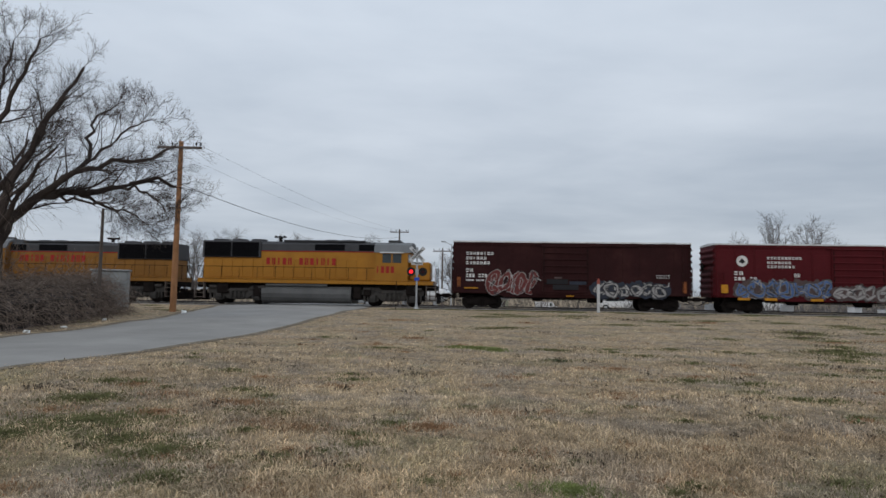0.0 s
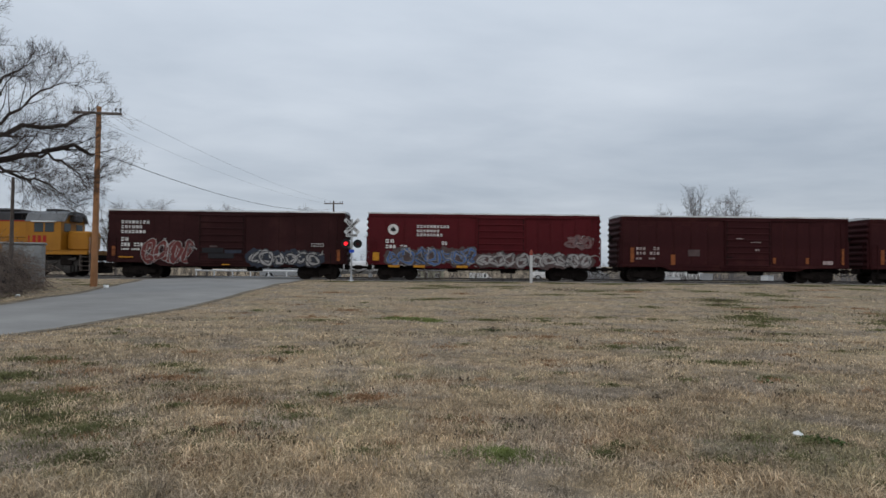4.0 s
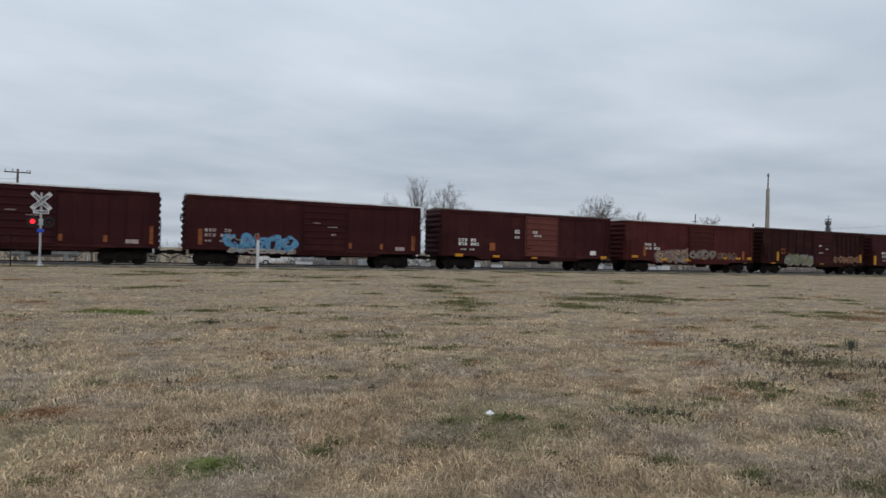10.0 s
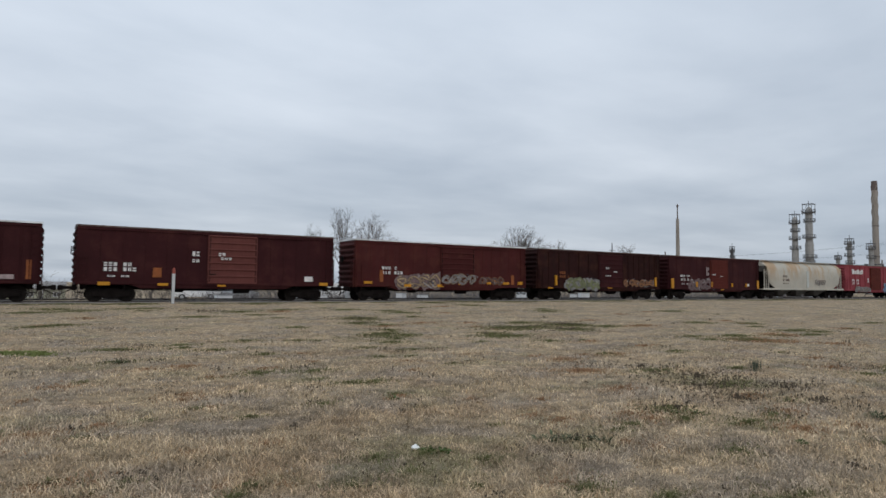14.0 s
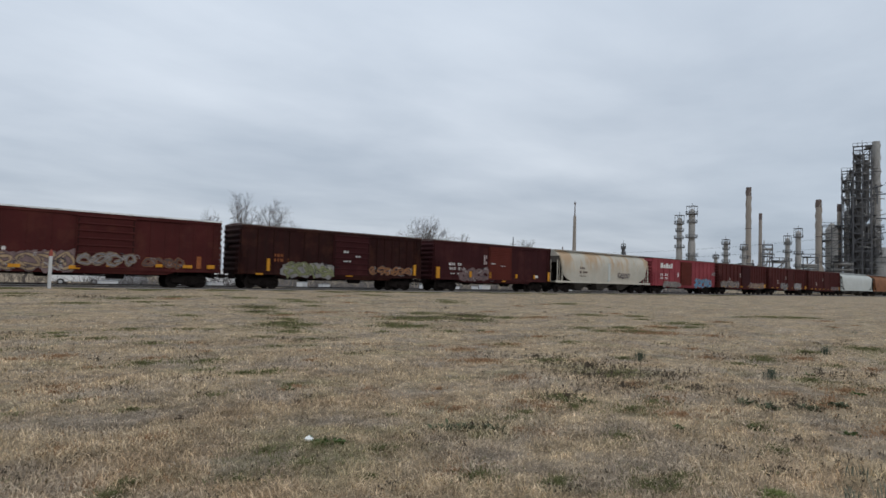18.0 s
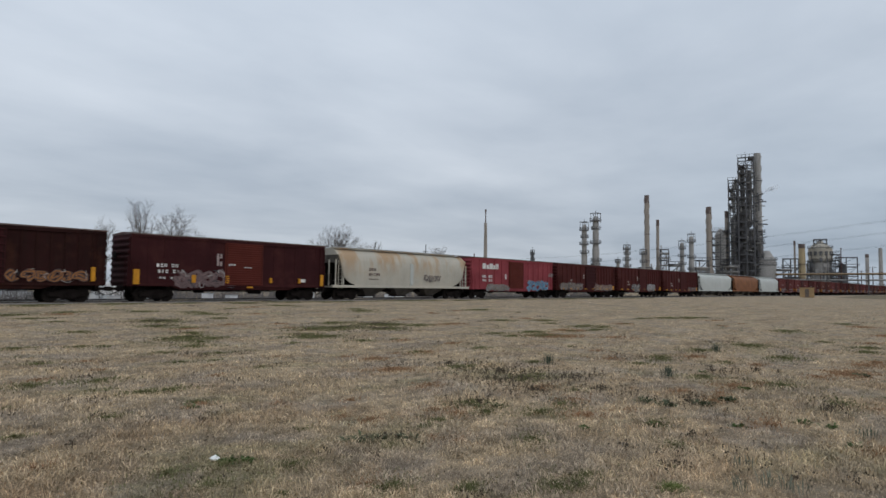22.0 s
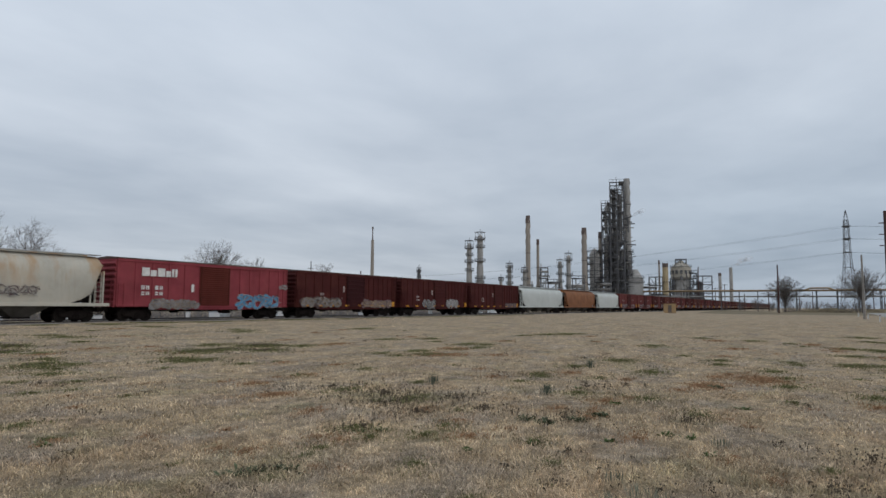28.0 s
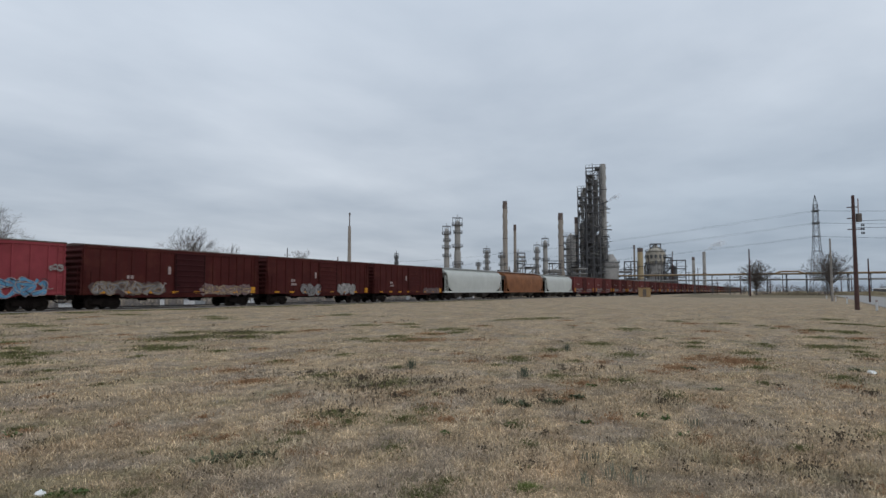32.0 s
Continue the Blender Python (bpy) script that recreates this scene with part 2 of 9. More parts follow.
M["tank_silver"] = mat("dull_silver_tank_paint", (0.10, 0.10, 0.10), 0.5, 0.3, vary=0.25, scale=0.8, streak=0.4, streak_color=(0.10, 0.09, 0.08))
M["glass"] = mat("dark_cab_glass", (0.04, 0.05, 0.055), 0.12, 0.0, vary=0.1, bump=0)
M["asphalt"] = mat("worn_grey_asphalt", (0.29, 0.28, 0.265), 0.95, spec=0.08, vary=0.12, scale=0.5, fine=60, bump=0.35, bump_scale=120, spots=0.35, spot_color=(0.2, 0.195, 0.19), spot_scale=0.35)
M["pole_wood"] = mat("tan_pole_wood", (0.34, 0.165, 0.075), 0.85, vary=0.2, scale=2, streak=0.5, streak_color=(0.14, 0.07, 0.04), bump=0.4)
M["old_wood"] = mat("weathered_grey_wood", (0.13, 0.105, 0.09), 0.9, vary=0.25, scale=2, streak=0.5, bump=0.4)
M["grey_wood"] = mat("bleached_pole_wood", (0.24, 0.22, 0.20), 0.9, vary=0.25, scale=2, streak=0.4, bump=0.4)
M["dark_wood"] = mat("dark_creosote_pole", (0.075, 0.042, 0.038), 0.88, vary=0.25, scale=2, streak=0.4, bump=0.4)
M["galv"] = mat("galvanised_steel", (0.42, 0.43, 0.44), 0.45, 0.4, vary=0.2, scale=2)
M["sign_white"] = mat("reflective_white_sheet", (0.50, 0.50, 0.50), 0.5, vary=0.08)
M["black"] = mat("matt_black_paint", (0.012, 0.012, 0.013), 0.6, vary=0.2)
M["lamp_red"] = mat("lit_red_lens", (1.0, 0.02, 0.03), 0.3, vary=0.0, bump=0, glow=1.6)
M["lamp_dark"] = mat("unlit_red_lens", (0.05, 0.008, 0.01), 0.15, vary=0.1, bump=0)
M["blue_sign"] = mat("blue_sign_sheet", (0.025, 0.075, 0.42), 0.5, vary=0.1)
M["bark"] = mat("dark_bark", (0.060, 0.047, 0.041), 0.95, spec=0.1, vary=0.3, scale=3, bump=0.6, bump_scale=25)
M["bark_far"] = mat("grey_brown_bark", (0.10, 0.085, 0.075), 0.95, vary=0.3, scale=1, bump=0.3)
M["twig"] = mat("dry_brown_twigs", (0.19, 0.148, 0.122), 0.95, spec=0.1, vary=0.7, scale=4, bump=0)
M["twig_dark"] = mat("dull_brown_stems", (0.12, 0.10, 0.085), 0.95, spec=0.1, vary=0.4, scale=1, bump=0)
M["thicket"] = mat("grey_bare_stems", (0.15, 0.14, 0.138), 0.95, spec=0.1, vary=0.4, scale=1, bump=0)
M["brush_core"] = mat("painted_brush_shade", (0.03, 0.023, 0.02), 1.0, vary=0.5, scale=3, fine=20, bump=1.0, bump_scale=14)
M["soil"] = mat("dark_verge_soil", (0.19, 0.158, 0.118), 0.95, spec=0.1, vary=0.4, scale=2, fine=20, bump=0.8, bump_scale=25)
M["cab_grey"] = mat("mid_grey_cab_paint", (0.14, 0.145, 0.15), 0.6, vary=0.15, scale=1)
M["truck_grey"] = mat("dusty_truck_casting", (0.050, 0.046, 0.043), 0.8, spec=0.1, vary=0.35, scale=3)
M["far_field"] = mat("rough_olive_field", (0.185, 0.152, 0.098), 0.95, spec=0.1, vary=0.35, scale=0.08, fine=1.2, bump=0.5, bump_scale=2)
M["steel"] = mat("weathered_grey_steelwork", (0.115, 0.115, 0.12), 0.8, 0.0, spec=0.15, vary=0.25, scale=0.1)
M["vessel"] = mat("insulated_vessel_cladding", (0.30, 0.29, 0.275), 0.7, 0.0, vary=0.2, scale=0.15, fine=2, streak=0.3, streak_color=(0.2, 0.18, 0.15))
M["cream_vessel"] = mat("cream_vessel_cladding", (0.40, 0.37, 0.31), 0.7, vary=0.2, scale=0.2, fine=2, streak=0.35, streak_color=(0.2, 0.15, 0.11))
M["dark_vessel"] = mat("dark_vessel_cladding", (0.11, 0.105, 0.10), 0.75, vary=0.3, scale=0.2, fine=2, streak=0.4)
M["stack"] = mat("buff_concrete_stack", (0.29, 0.255, 0.22), 0.85, vary=0.15, scale=0.1, fine=2, streak=0.25)
M["stack_top"] = mat("sooty_stack_top", (0.13, 0.10, 0.09), 0.85, vary=0.2, scale=0.3)
M["pipe_yellow"] = mat("ochre_pipe_paint", (0.27, 0.19, 0.11), 0.7, vary=0.15, scale=0.2)
M["block_yellow"] = mat("buff_plant_cladding", (0.38, 0.30, 0.18), 0.75, vary=0.15, scale=0.2)
M["tan_shed"] = mat("tan_shed_cladding", (0.34, 0.23, 0.12), 0.8, vary=0.15, scale=0.5)
M["siding_green"] = mat("pale_green_siding", (0.36, 0.36, 0.27), 0.75, vary=0.1, scale=1)
M["trim_white"] = mat("white_house_trim", (0.7, 0.7, 0.7), 0.6, vary=0.08)
M["roof_shingle"] = mat("grey_roof_shingle", (0.27, 0.26, 0.255), 0.9, vary=0.2, scale=2)
M["litter"] = mat("white_paper_litter", (0.8, 0.8, 0.78), 0.7, vary=0.06)
M["bay"] = mat("dark_outlet_bay_paint", (0.11, 0.10, 0.088), 0.85, spec=0.1, vary=0.3, scale=1.5)
M["wire"] = mat("dark_cable", (0.03, 0.03, 0.032), 0.7, vary=0.1, bump=0)
M["weed"] = mat("grey_green_weed", (0.17, 0.18, 0.135), 0.95, spec=0.1, vary=0.35, scale=6, bump=0)
M["weed_tuft"] = mat("dark_grey_green_blades", (0.075, 0.095, 0.070), 0.95, spec=0.1, vary=0.35, scale=6, bump=0)
M["weed_green"] = mat("green_weed_leaf", (0.085, 0.12, 0.045), 0.9, spec=0.15, vary=0.35, scale=8, bump=0)
M["weed_dark"] = mat("dark_frosted_weed", (0.10, 0.080, 0.060), 0.95, spec=0.1, vary=0.4, scale=6, bump=0)
M["weed_leaf"] = mat("dark_green_leafy_weed", (0.085, 0.098, 0.055), 0.9, spec=0.15, vary=0.4, scale=8, bump=0)
M["grass_green"] = mat("fresh_green_grass", (0.185, 0.215, 0.075), 0.95, spec=0.1, vary=0.3, scale=3, bump=0)
M["grass_olive"] = mat("dull_olive_grass", (0.15, 0.148, 0.068), 0.95, spec=0.1, vary=0.35, scale=5, bump=0)
M["grass_russet"] = mat("russet_dead_grass", (0.31, 0.185, 0.105), 0.95, spec=0.1, vary=0.3, scale=5, bump=0)
M["straw_grey"] = mat("bleached_matted_straw", (0.42, 0.37, 0.31), 0.95, spec=0.1, vary=0.3, scale=5, bump=0)
M["cabinet"] = mat("dull_cabinet_paint", (0.27, 0.28, 0.28), 0.6, vary=0.15, scale=2, streak=0.3)
GRAF = {k: mat("spray_" + k, c, 0.6, vary=0.25, scale=2.0) for k, c in dict(
    shade=(0.022, 0.027, 0.042), white=(0.30, 0.285, 0.275), black=(0.03, 0.03, 0.035), blue=(0.055, 0.105, 0.24), sky=(0.085, 0.24, 0.37), red=(0.125, 0.026, 0.023), soot=(0.010, 0.009, 0.011),
    grey=(0.19, 0.18, 0.18), tan=(0.30, 0.215, 0.13), green=(0.17, 0.19, 0.09), orange=(0.27, 0.11, 0.03), pale=(0.155, 0.105, 0.105), dim=(0.075, 0.048, 0.046)).items()}


def field_material(name, blades):
    """Dry winter pasture: straw, russet, grey and green patches at several scales; the blades share the pattern of the soil."""
    m = bpy.data.materials.new(name)
    m.use_nodes = True
    n, l = m.node_tree.nodes, m.node_tree.links
    bsdf = n["Principled BSDF"]
    co = n.new("ShaderNodeNewGeometry")
    pos = co.outputs["Position"]

    def tex(sc, detail=4.0, off=0.0, rough_=0.55, stretch=(1, 1, 0.0)):
        mp = n.new("ShaderNodeMapping")
        mp.inputs["Scale"].default_value = stretch
        mp.inputs["Location"].default_value = (off, off * 0.7, 0)
        l.new(pos, mp.inputs[0])
        t = n.new("ShaderNodeTexNoise")
        t.inputs["Scale"].default_value, t.inputs["Detail"].default_value, t.inputs["Roughness"].default_value = sc, detail, rough_
        l.new(mp.outputs[0], t.inputs["Vector"])
        return t.outputs["Fac"]

    def rng(v, a, b, lo=0.0, hi=1.0):
        r = n.new("ShaderNodeMapRange")
        r.inputs["From Min"].default_value, r.inputs["From Max"].default_value = a, b
        r.inputs["To Min"].default_value, r.inputs["To Max"].default_value = lo, hi
        l.new(v, r.inputs["Value"])
        return r.outputs[0]

    def mix(fac, a, b, kind="MIX"):
        x = n.new("ShaderNodeMixRGB")
        x.blend_type = kind
        for i, v in enumerate((fac, a, b)):
            if isinstance(v, (int, float)):
                x.inputs[i].default_value = v if i == 0 else (v, v, v, 1)
            elif isinstance(v, tuple):
                x.inputs[i].default_value = (*v, 1)
            else:
                l.new(v, x.inputs[i])
        return x.outputs[0]

    # soil factor is lower: the dark gaps between tufts are in its colour
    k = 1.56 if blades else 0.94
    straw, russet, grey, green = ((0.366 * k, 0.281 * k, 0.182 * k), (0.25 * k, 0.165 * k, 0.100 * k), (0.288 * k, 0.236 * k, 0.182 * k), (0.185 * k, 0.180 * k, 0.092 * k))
    c = mix(rng(tex(0.62, 6.0, 3.0, 0.62), 0.50, 0.66, 0.0, 0.5), straw, russet)
    c = mix(rng(tex(0.8, 6.0, 17.0, 0.62), 0.46, 0.62, 0.0, 0.8), c, grey)
    c = mix(rng(tex(0.55, 7.0, 41.0, 0.68), 0.54, 0.66, 0.0, 0.45), c, green)
    # darker thatch where the mower left it, in long bands and in small tufts
    c = mix(1.0, c, rng(tex(0.45, 6.0, 77.0, 0.66, (0.55, 1.5, 0.0)), 0.36, 0.62, 0.80, 1.12), "MULTIPLY")
    c = mix(1.0, c, rng(tex(3.4, 6.0, 9.0, 0.65), 0.34, 0.64, 0.60, 1.26), "MULTIPLY")
    if blades:
        c = mix(1.0, c, rng(co.outputs["Random Per Island"], 0, 1, 0.46, 1.54), "MULTIPLY")
    else:
        c = mix(1.0, c, rng(tex(38.0, 4.0, 1.0, 0.7), 0.3, 0.7, 0.55, 1.45), "MULTIPLY")
        b = n.new("ShaderNodeBump")
        b.inputs["Strength"].default_value, b.inputs["Distance"].default_value = 0.8, 0.05
        l.new(tex(16.0, 6.0, 5.0, 0.7), b.inputs["Height"])
        l.new(b.outputs[0], bsdf.inputs["Normal"])
    l.new(c, bsdf.inputs["Base Color"])
    bsdf.inputs["Roughness"].default_value = 0.95
    bsdf.inputs["Specular IOR Level"].default_value = 0.15
    return m


M["steam"] = bpy.data.materials.new("thin_steam")
M["steam"].use_nodes = True
st_n, st_l = M["steam"].node_tree.nodes, M["steam"].node_tree.links
st_mix, st_clear, st_white = st_n.new("ShaderNodeMixShader"), st_n.new("ShaderNodeBsdfTransparent"), st_n.new("ShaderNodeBsdfDiffuse")
st_noise = st_n.new("ShaderNodeTexNoise")
st_noise.inputs["Scale"].default_value, st_noise.inputs["Detail"].default_value = 0.5, 5.0
st_map = st_n.new("ShaderNodeMapRange")
st_map.inputs["From Min"].default_value, st_map.inputs["From Max"].default_value = 0.35, 0.75
st_map.inputs["To Min"].default_value, st_map.inputs["To Max"].default_value = 0.02, 0.22
st_white.inputs["Color"].default_value = (0.9, 0.9, 0.92, 1)
st_l.new(st_noise.outputs["Fac"], st_map.inputs["Value"]), st_l.new(st_map.outputs[0], st_mix.inputs[0])
st_thin, st_add = st_n.new("ShaderNodeBsdfTranslucent"), st_n.new("ShaderNodeMixShader")
st_thin.inputs["Color"].default_value = (0.95, 0.95, 0.97, 1)
st_l.new(st_white.outputs[0], st_add.inputs[1]), st_l.new(st_thin.outputs[0], st_add.inputs[2])
st_l.new(st_clear.outputs[0], st_mix.inputs[1]), st_l.new(st_add.outputs[0], st_mix.inputs[2])
st_l.new(st_mix.outputs[0], st_n["Material Output"].inputs[0])
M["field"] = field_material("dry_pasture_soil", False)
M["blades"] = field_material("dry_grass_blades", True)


# ---- mesh helpers ----
def part(name, bm, material, parent=None, label=""):
    """Links a bmesh as one mesh object, under a thing or under a part."""
    me = bpy.data.meshes.new(name)
    bm.to_mesh(me)
    bm.free()
    me.materials.append(material)
    return hang(name, me, parent, label)


def hang(name, me, parent=None, label="", at=None):
    """Links a shared mesh as an object of its own."""
    ob = new(name, me)
    if parent:
        ob.parent = parent
    if at is not None:
        ob.matrix_basis = at
    if label:
        ob["label"] = label
    return ob


def mesh(name, bm, material):
    me = bpy.data.meshes.new(name)
    bm.to_mesh(me)
    bm.free()
    me.materials.append(material)
    return me


def box(bm, x0, x1, y0, y1, z0, z1, bevel=0.0, m=None):
    g = bmesh.ops.create_cube(bm, size=1.0)
    vs = g["verts"]
    for v in vs:
        v.co = Vector(((x0 + x1) / 2 + v.co.x * (x1 - x0), (y0 + y1) / 2 + v.co.y * (y1 - y0), (z0 + z1) / 2 + v.co.z * (z1 - z0)))
    if m is not None:
        bmesh.ops.transform(bm, matrix=m, verts=vs)
    if bevel:
        es = list({e for v in vs for e in v.link_edges})
        bmesh.ops.bevel(bm, geom=es, offset=bevel, segments=1, affect="EDGES", profile=0.5)


def rod(bm, a, b, r0, r1=None, seg=8, caps=True):
    a, b = Vector(a), Vector(b)
    d = b - a
    if d.length < 1e-6:
        return
    m = Matrix.Translation((a + b) / 2) @ d.to_track_quat("Z", "Y").to_matrix().to_4x4()
    bmesh.ops.create_cone(bm, cap_ends=caps, segments=seg, radius1=r0, radius2=r0 if r1 is None else r1, depth=d.length, matrix=m)


def prism(bm, outline, y0, y1):
    """An outline of (x, z) extruded from y0 to y1."""
    a = [bm.verts.new((x, y0, z)) for x, z in outline]
    b = [bm.verts.new((x, y1, z)) for x, z in outline]
    k = len(outline)
    bm.faces.new(a), bm.faces.new(b[::-1])
    for i in range(k):
        bm.faces.new((a[i], b[i], b[(i + 1) % k], a[(i + 1) % k]))
    bmesh.ops.recalc_face_normals(bm, faces=bm.faces)


def extrude_x(bm, outline, x0, x1):
    """An outline of (y, z) extruded from x0 to x1."""
    a = [bm.verts.new((x0, y, z)) for y, z in outline]
    b = [bm.verts.new((x1, y, z)) for y, z in outline]
    k = len(outline)
    bm.faces.new(a), bm.faces.new(b[::-1])
    for i in range(k):
        bm.faces.new((a[i], b[i], b[(i + 1) % k], a[(i + 1) % k]))
    bmesh.ops.recalc_face_normals(bm, faces=bm.faces)


def sheet(name, verts, faces, material):
    me = bpy.data.meshes.new(name)
    me.from_pydata(verts, [], faces)
    me.materials.append(material)
    me.update()
    return me


def empty(name, label, category, group="", m=None):
    ob = new(name)
    if m is not None:
        ob.matrix_basis = m
    return tagged(ob, label, category, group)


# ---- the lie of the land ----
SLOPE = -0.0825                       # the track runs along y = TRACK_Y + SLOPE * x
TRACK_TURN = math.degrees(math.atan(SLOPE))
UX, UY = math.cos(math.atan(SLOPE)), math.sin(math.atan(SLOPE))
SIDE_Y, HALF = 43.0, 1.53
RAIL_Z = 0.44
TRACK_Y = SIDE_Y + HALF / UX


def along(s, off=0.0, z=0.0):
    """A point s metres along the track (0 where it crosses x = 0) and off metres beyond its centre line."""
    return Vector((s * UX - off * UY, TRACK_Y + s * UY + off * UX, z))


def smooth(a, b, v):
    v = min(1.0, max(0.0, (v - a) / (b - a)))
    return v * v * (3 - 2 * v)


def ground_z(x, y):
    off = (y - TRACK_Y - SLOPE * x) * UX          # metres beyond the track's centre line
    z = 0.40 * smooth(-27.0, -4.0, off) - 0.42 * smooth(4.0, 16.0, off) - (0.6 * smooth(14.0, 48.0, off) + 1.9 * smooth(46.0, 112.0, off)) * (1 - smooth(75.0, 140.0, x))
    far = math.hypot(x, y)
    if far < 120:
        z += 0.012 * (math.sin(0.61 * x + 0.37 * y) + math.sin(0.27 * x - 0.83 * y + 1.0) + math.sin(1.13 * y - 0.71 * x + 2.0)) * (1 - smooth(60, 120, far))
    return z


def ground_z_many(x, y):
    """ground_z for arrays."""
    def sm(a, b, v):
        v = np.clip((v - a) / (b - a), 0, 1)
        return v * v * (3 - 2 * v)
    off = (y - TRACK_Y - SLOPE * x) * UX
    far = np.hypot(x, y)
    return 0.40 * sm(-27.0, -4.0, off) - 0.42 * sm(4.0, 16.0, off) - (0.6 * sm(14.0, 48.0, off) + 1.9 * sm(46.0, 112.0, off)) * (1 - sm(75.0, 140.0, x)) + 0.012 * (np.sin(0.61 * x + 0.37 * y) + np.sin(0.27 * x - 0.83 * y + 1.0) + np.sin(1.13 * y - 0.71 * x + 2.0)) * (1 - sm(60, 120, far))


# ---- ground, road, track ----
def spread(limit, near, count):
    """Steps from -limit to limit, fine near 0."""
    k = math.asinh(limit / near)
    return [near * math.sinh(k * (2 * i / count - 1)) for i in range(count + 1)]


def build_ground():
    xs, ys = spread(3500, 6.0, 200), spread(3500, 6.0, 200)
    verts = [(x, y + 20, ground_z(x, y + 20)) for y in ys for x in xs]
    w = len(xs)
    faces = [(j * w + i, j * w + i + 1, (j + 1) * w + i + 1, (j + 1) * w + i) for j in range(len(ys) - 1) for i in range(w - 1)]
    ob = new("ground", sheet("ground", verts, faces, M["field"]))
    for p in ob.data.polygons:
        p.use_smooth = True
    tagged(ob, "dry straw-coloured winter pasture with green patches", "ground", kind="structure")


ROAD_R = [(-60, -11.0), (-30, -10.0), (5, -8.3), (11.3, -7.7), (14, -7.0), (19.6, -6.1), (28, -5.5), (36, -5.0), (41, -4.4), (48, -4.0), (60, -4.5), (90, -6.0)]
ROAD_L = [(-60, -16.5), (-30, -15.0), (5, -14.0), (14, -13.2), (17, -12.7), (21.7, -12.5), (28, -12.5), (36, -13.5), (41, -14.3), (48, -14.3), (60, -12.5), (90, -12.5)]


def lerp_table(table, y):
    for (y0, x0), (y1, x1) in zip(table, table[1:]):
        if y <= y1:
            return x0 + (x1 - x0) * (y - y0) / (y1 - y0)
    return table[-1][1]


def on_road(x, y, grow=0.0):
    return -60 < y < 90 and lerp_table(ROAD_L, y) - grow < x < lerp_table(ROAD_R, y) + grow


FAR_LANE = [(-60, -18), (0, -17), (40, -16.2), (71, -18.3), (114, -22.9), (200, -33), (289, -42.5), (420, -58)]


def build_road():
    verts, faces, n = [], [], 8
    ys = [-60 + i * 1.0 for i in range(151)]
    for y in ys:
        a, b = lerp_table(ROAD_L, y), lerp_table(ROAD_R, y)
        a += 0.22 * noise.noise(Vector((y * 0.7, 1, 0)))
        b += 0.22 * noise.noise(Vector((y * 0.7, 9, 0)))
        off = y - TRACK_Y - SLOPE * (a + b) / 2
        for i in range(n + 1):
            x = a + (b - a) * i / n
            crown = 0.05 * (1 - (2 * i / n - 1) ** 2)
            z = ground_z(x, y) + 0.02 + crown
            z = max(z, RAIL_Z - 0.012) if abs(off) < 2.2 else z
            verts.append((x, y, z - (0.035 if i in (0, n) else 0)))
    w = n + 1
    faces = [(j * w + i, j * w + i + 1, (j + 1) * w + i + 1, (j + 1) * w + i) for j in range(len(ys) - 1) for i in range(n)]
    ob = new("road", sheet("road", verts, faces, M["asphalt"]))
    tagged(ob, "worn pale grey asphalt lane over the level crossing", "road", kind="structure")
    # broken earth along both edges
    verts = []
    for table, side in ((ROAD_L, -1), (ROAD_R, 1)):
        for y in ys:
            x = lerp_table(table, y)
            w = 0.01 + 0.13 * abs(noise.noise(Vector((y * 0.45, 20 + side, 0)))) + 0.06 * noise.noise(Vector((y * 2.1, side, 4)))
            for q in (-0.3, w):
                xx = x + side * q
                verts.append((xx, y, ground_z(xx, y) + 0.012))
    m2 = len(ys)
    faces = [(2 * (b * m2 + j), 2 * (b * m2 + j) + 1, 2 * (b * m2 + j) + 3, 2 * (b * m2 + j) + 2) for b in range(2) for j in range(m2 - 1)]
    tagged(new("verge", sheet("verge", verts, faces, M["soil"])), "dark broken earth along the edges of the lane", "verge", kind="structure")
    # the lane that passes the poles on the far side of the field
    line = FAR_LANE
    verts, faces = [], []
    for i, (x, y) in enumerate(line):
        wdt = 9.0
        for k in (-1, 1):
            yy = y + k * wdt * 0.5
            verts.append((x, yy, ground_z(x, yy) + 0.05))
    faces = [(2 * i, 2 * i + 2, 2 * i + 3, 2 * i + 1) for i in range(len(line) - 1)]
    ob = new("road", sheet("road_far", verts, faces, M["asphalt"]))
    tagged(ob, "pale grey country road beside the utility poles", "road", kind="structure")


